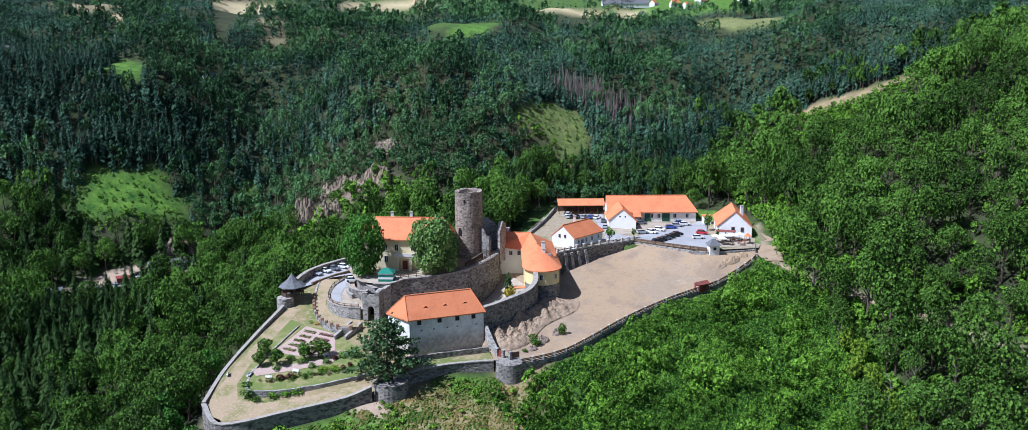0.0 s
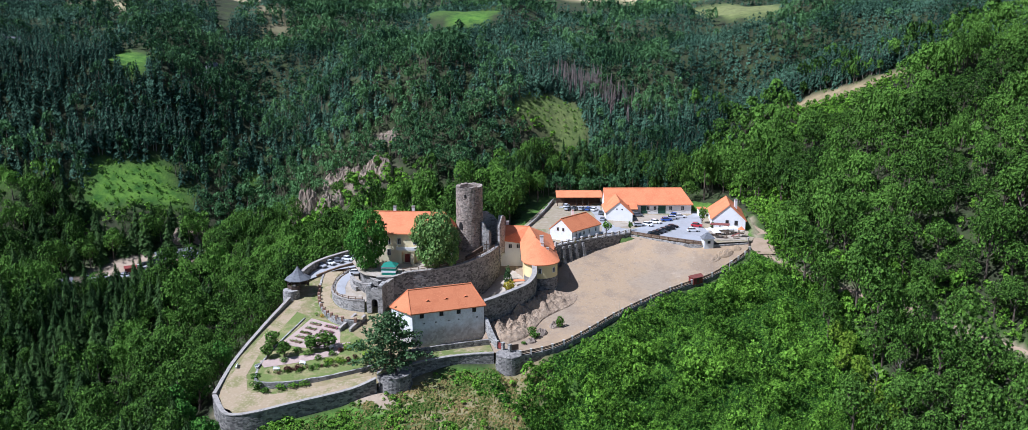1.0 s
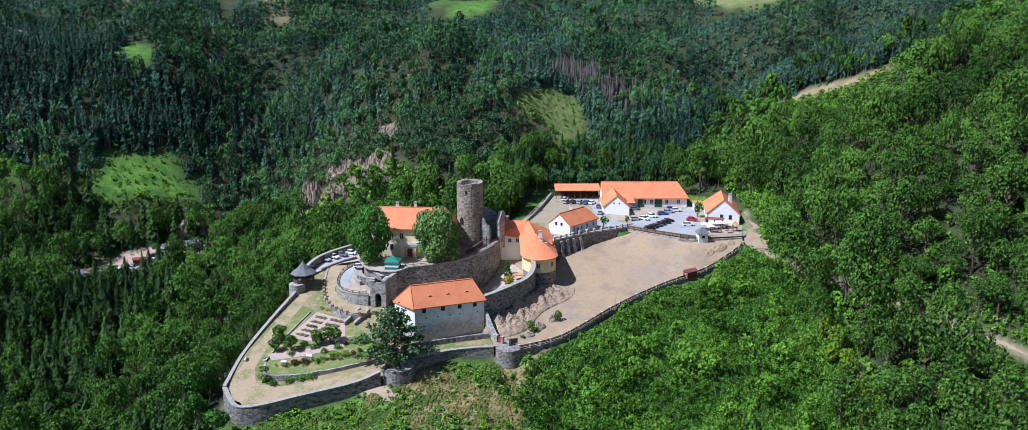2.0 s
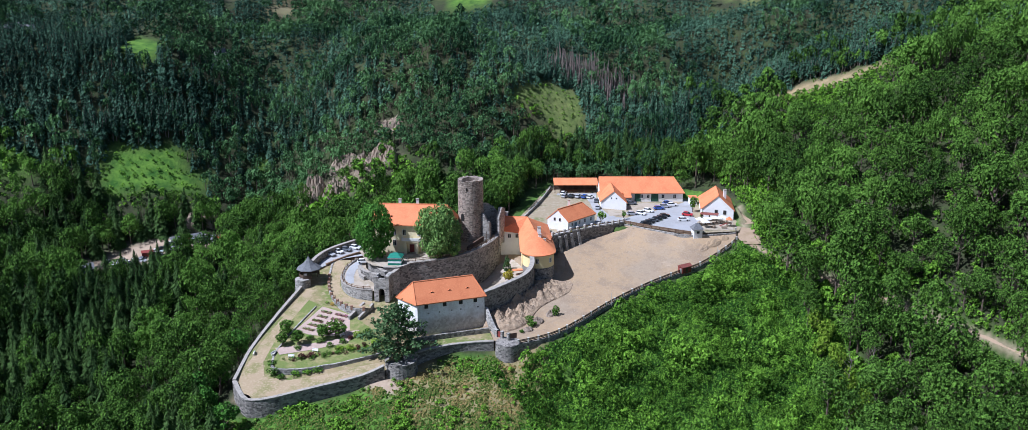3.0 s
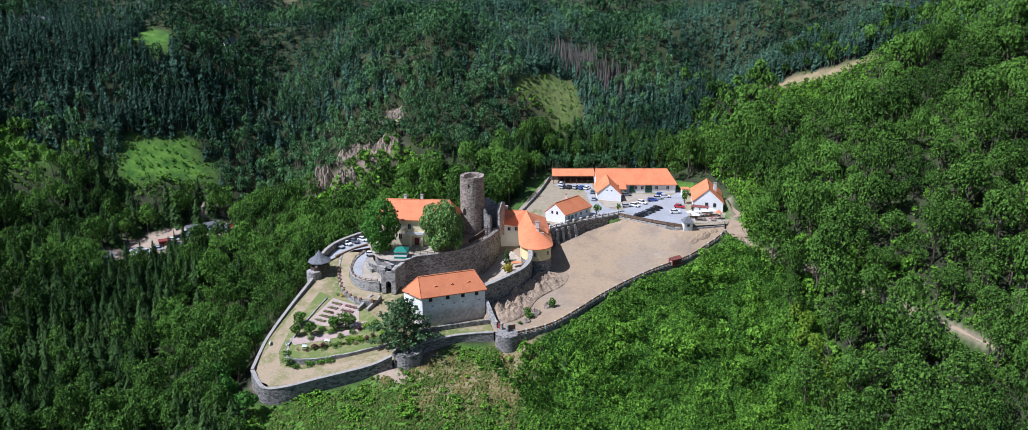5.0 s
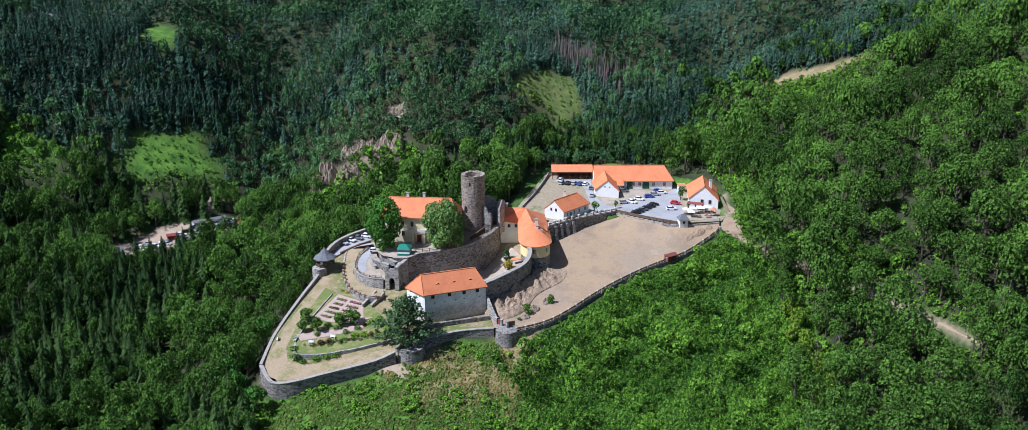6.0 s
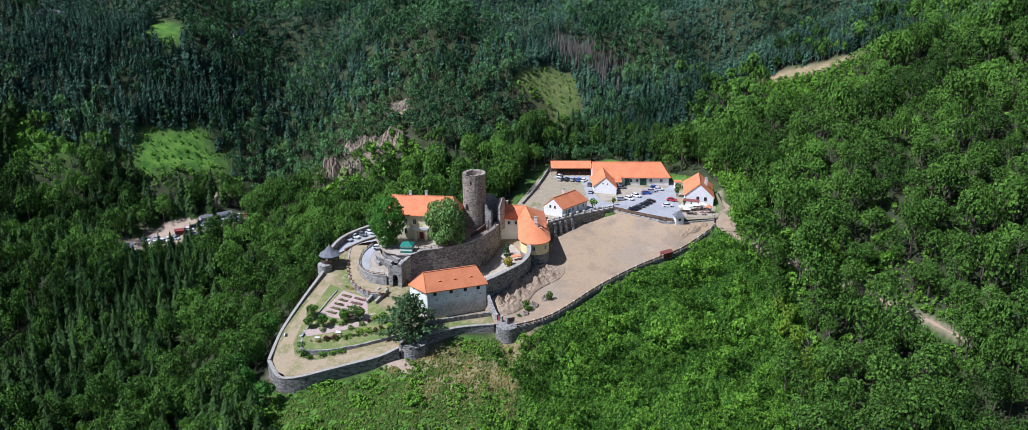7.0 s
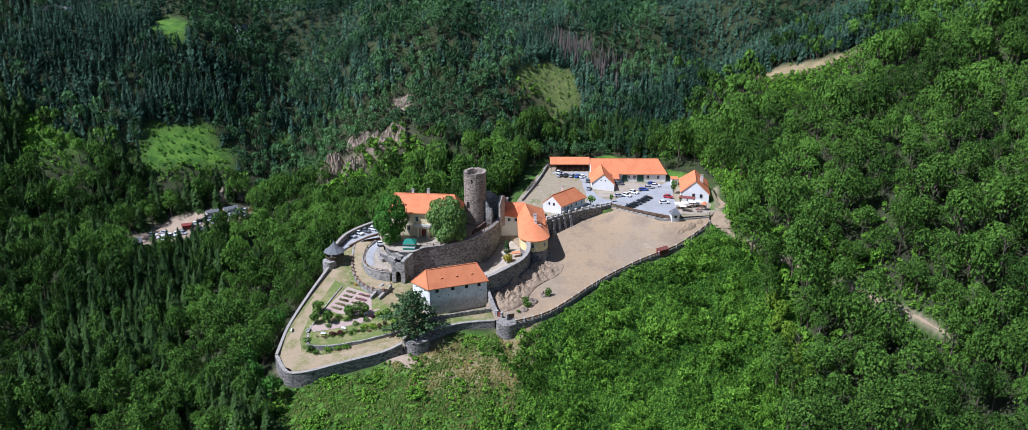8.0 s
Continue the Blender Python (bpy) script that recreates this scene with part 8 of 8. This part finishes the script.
for k, (x, y, a, b, h, r) in enumerate(CLIFFS):
    rock_mass("quarry_rock", x, y, a, b, h, lz, r, 7.7 + 3 * k, M_QUARRY, "steep reddish brown rock face among the trees", 34, 0.8)
for k in range(4):
    rock_mass("scree_rock", -61.5 + 2.8 * k, 408 + 0.4 * k, 2.6, 2.2, 3.4, lz, 40 * k, 90.0 + 3 * k, M_QUARRY, "small pale rock on the scree slope", 18, 0.8)
for k, (x, y) in enumerate(((-130, 375), (-122, 378), (-136, 371))):
    rock_mass("quarry_rock", x, y, 5, 3.6, 5.5, lz, 30 + 20 * k, 60.0 + 3 * k, M_QUARRY, "grey brown rock face behind the scrapyard", 26, 1.0)
for k in range(26):
    x, y, a, b, h, r = CLIFFS[k % len(CLIFFS)]
    x, y = x + rng_q.uniform(-a, a), y + rng_q.uniform(-4.5, -1.0) + (8 if k % 3 == 0 else 0)
    bush(x, y, float(ground_z(x, y)) + (0.25 * h if k % 3 == 0 else 0), rng_q.uniform(1.2, 2.4), rng_q.uniform(2.5, 5.0), M_LEAF, "green sapling rooted on the quarry rocks", 440 + k, "sapling", 90, "saplings of the quarry")
for k in range(22):
    t = rng_q.random()
    x, y = -93 + 46 * t + rng_q.uniform(-5, 5), 364 + 8 * t + rng_q.uniform(-5, 5)
    bush(x, y, float(ground_z(x, y)), rng_q.uniform(1.0, 2.0), rng_q.uniform(2.0, 4.0), M_LEAF, "green sapling between the quarry rocks", 400 + k, "sapling", 70, "saplings of the quarry")


def dead_spruces():
    """Bare grey stems above the hillside clearing, and a few snags in the near wood."""
    rng = np.random.default_rng(17)
    stem = trunk_template()
    n = 260
    t = rng.random(n)
    x, y = 23 + 31 * t + rng.normal(0, 4, n), 445 - 8 * t + rng.normal(0, 5, n)
    p = np.stack([x, y, ground_z(x, y)], 1)
    h = rng.uniform(7, 11, n)
    v, f, tn = spread(rng, [stem], p, 0.016 * h, h, rng.random(n))
    tw = [spruce_template(80 + k, 9, 4, 0.5) for k in range(3)]
    v2, f2, t2 = spread(rng, tw, p, h * 0.28, h, rng.random(n))
    me = fast_mesh("dead_spruces", np.concatenate([v, v2]), np.concatenate([f, f2 + len(v)]), M_DEADWOOD)
    tagged(new("dead_spruces", me), "stand of dead grey spruce stems on the hillside", "trees", kind="stuff")


dead_spruces()


def snag(x, y, h, seed):
    z = float(ground_z(x, y))
    rng = random.Random(seed)
    bm = bmesh.new()
    top = (x + rng.uniform(-1, 1), y, z + h)
    rod(bm, (x, y, z - 0.5), top, 0.22, 0.05, 6)
    for k in range(12):
        f = rng.uniform(0.55, 0.97)
        a = rng.uniform(0, math.tau)
        b = (x + (top[0] - x) * f, y, z + h * f)
        d = rng.uniform(1.0, 2.6)
        rod(bm, b, (b[0] + d * math.cos(a), b[1] + d * math.sin(a), b[2] + d * 0.9), 0.06, 0.02, 4)
    tagged(part("dead_tree", bm, M_DEADWOOD, None), "bare grey dead tree standing in the wood", "tree")


for k, (x, y, h) in enumerate(((98, 246, 13), (152, 262, 15), (161, 257, 16), (172, 262, 14), (108, 252, 11), (136, 318, 12), (120, 226, 12))):
    snag(x, y, h, k)
for k, (x, y, r, h) in enumerate(((94.5, 268, 2.4, 7), (97, 264, 2.8, 8), (94.5, 259.5, 2.6, 7.5), (98, 255.5, 3.0, 8.5), (95, 251, 2.7, 8), (98.5, 246.5, 3.0, 8.5), (95, 242, 2.8, 8), (99.5, 238, 2.8, 8.5), (96, 233.5, 2.8, 8), (103, 241, 2.3, 8))):
    broad_tree(x, y, float(ground_z(x, y)), r, h, 1.6, 150 + k, M_LIMELEAF, "slender yellow-green tree on the slope", 480, 0.11, 14, "lime_tree")


def shack(x, y, w, d, h, rz, wall, roof, label, name="shed"):
    z = float(ground_z(x, y))
    e = thing(name, x, y, z, rz, label, "shed")
    m = pose(x, y, z, 0, 0, rz)
    add_part("wall", e, wall, m, [(-w / 2, w / 2, -d / 2, d / 2, -1, h)])
    bm = bmesh.new()
    k = 0.3
    vs = [bm.verts.new(m @ Vector(p)) for p in ((-w / 2 - k, -d / 2 - k, h), (w / 2 + k, -d / 2 - k, h), (w / 2 + k, d / 2 + k, h), (-w / 2 - k, d / 2 + k, h), (-w / 2 - k, 0, h + d * 0.35), (w / 2 + k, 0, h + d * 0.35))]
    for f in ((0, 1, 5, 4), (2, 3, 4, 5), (1, 2, 5), (3, 0, 4), (3, 2, 1, 0)):
        bm.faces.new([vs[i] for i in f])
    part("roof", bm, roof, e)
    return e


shack(-164, 325, 9, 5, 2.6, 35, M_BLUE, M_SLATE, "low blue-grey workshop at the scrapyard", "workshop")
# the next two stand in for truck bodies, built with the shed shape
shack(-138, 355, 5, 2.4, 2.2, 30, M_CONCRETE, M_SLATE, "grey truck body at the scrapyard, shaped as a small shed", "workshop")
shack(-131, 359, 6, 2.4, 2.2, 36, M_WHITE, M_SLATE, "pale truck body at the scrapyard, shaped as a small shed", "workshop")
shack(-147, 346, 4, 2.2, 1.9, 20, M_RED, M_RED, "red container at the scrapyard", "container")
rng_s = random.Random(31)
for k in range(40):
    t = rng_s.random()
    x, y = -162 + 40 * t + rng_s.uniform(-4, 3), 333 + 27 * t + rng_s.uniform(-5, 5)
    copy_thing(CAR_KIND[rng_s.choice(["white", "silver", "grey", "black", "red", "white"])], pose(x, y, float(ground_z(x, y)) + 0.05, 0, 0, rng_s.uniform(0, 360)))


def cottage(x, y, w, d, h, rz, roof, label, scale=1.0):
    z = float(ground_z(x, y))
    c, s = math.cos(radians(rz)), math.sin(radians(rz))
    q = [(x + (a * w * c - b * d * s) / 2, y + (a * w * s + b * d * c) / 2) for a, b in ((-1, -1), (1, -1), (1, 1), (-1, 1))]
    e, _ = house("cottage", q, z, z + h, z + h + d * 0.45, (0, 0), 0.4, M_WHITE, roof, label)
    for t in (0.25, 0.5, 0.75):
        window(e, q[0], q[1], t, z + h * 0.35, 0.9, 1.2)


for x, y, rz in ((-149, 449, 20), (-145, 453, -10), (-151, 468, 40), (-236, 434, 15), (-230, 436, 5)):
    cottage(x, y, 6, 4.5, 2.6, rz, M_SLATE, "small white valley cottage with a grey roof")
for k in range(34):
    rng_v = random.Random(300 + k)
    y = rng_v.uniform(890, 1340)
    x = y * rng_v.uniform(0.135, 0.25)
    cottage(x, y, rng_v.uniform(7, 11), 6, 3.4, rng_v.uniform(0, 90), M_TILE if k % 3 else M_SLATE, "white village house with a red roof" if k % 3 else "white village house with a grey roof")
cottage(-133, 758, 8, 5, 2.6, 0, M_WHITE, "small white farm hall with a pale roof among the fields")
cottage(122, 1034, 52, 9, 4, 4, M_SLATE, "long pale farm hall among the fields")
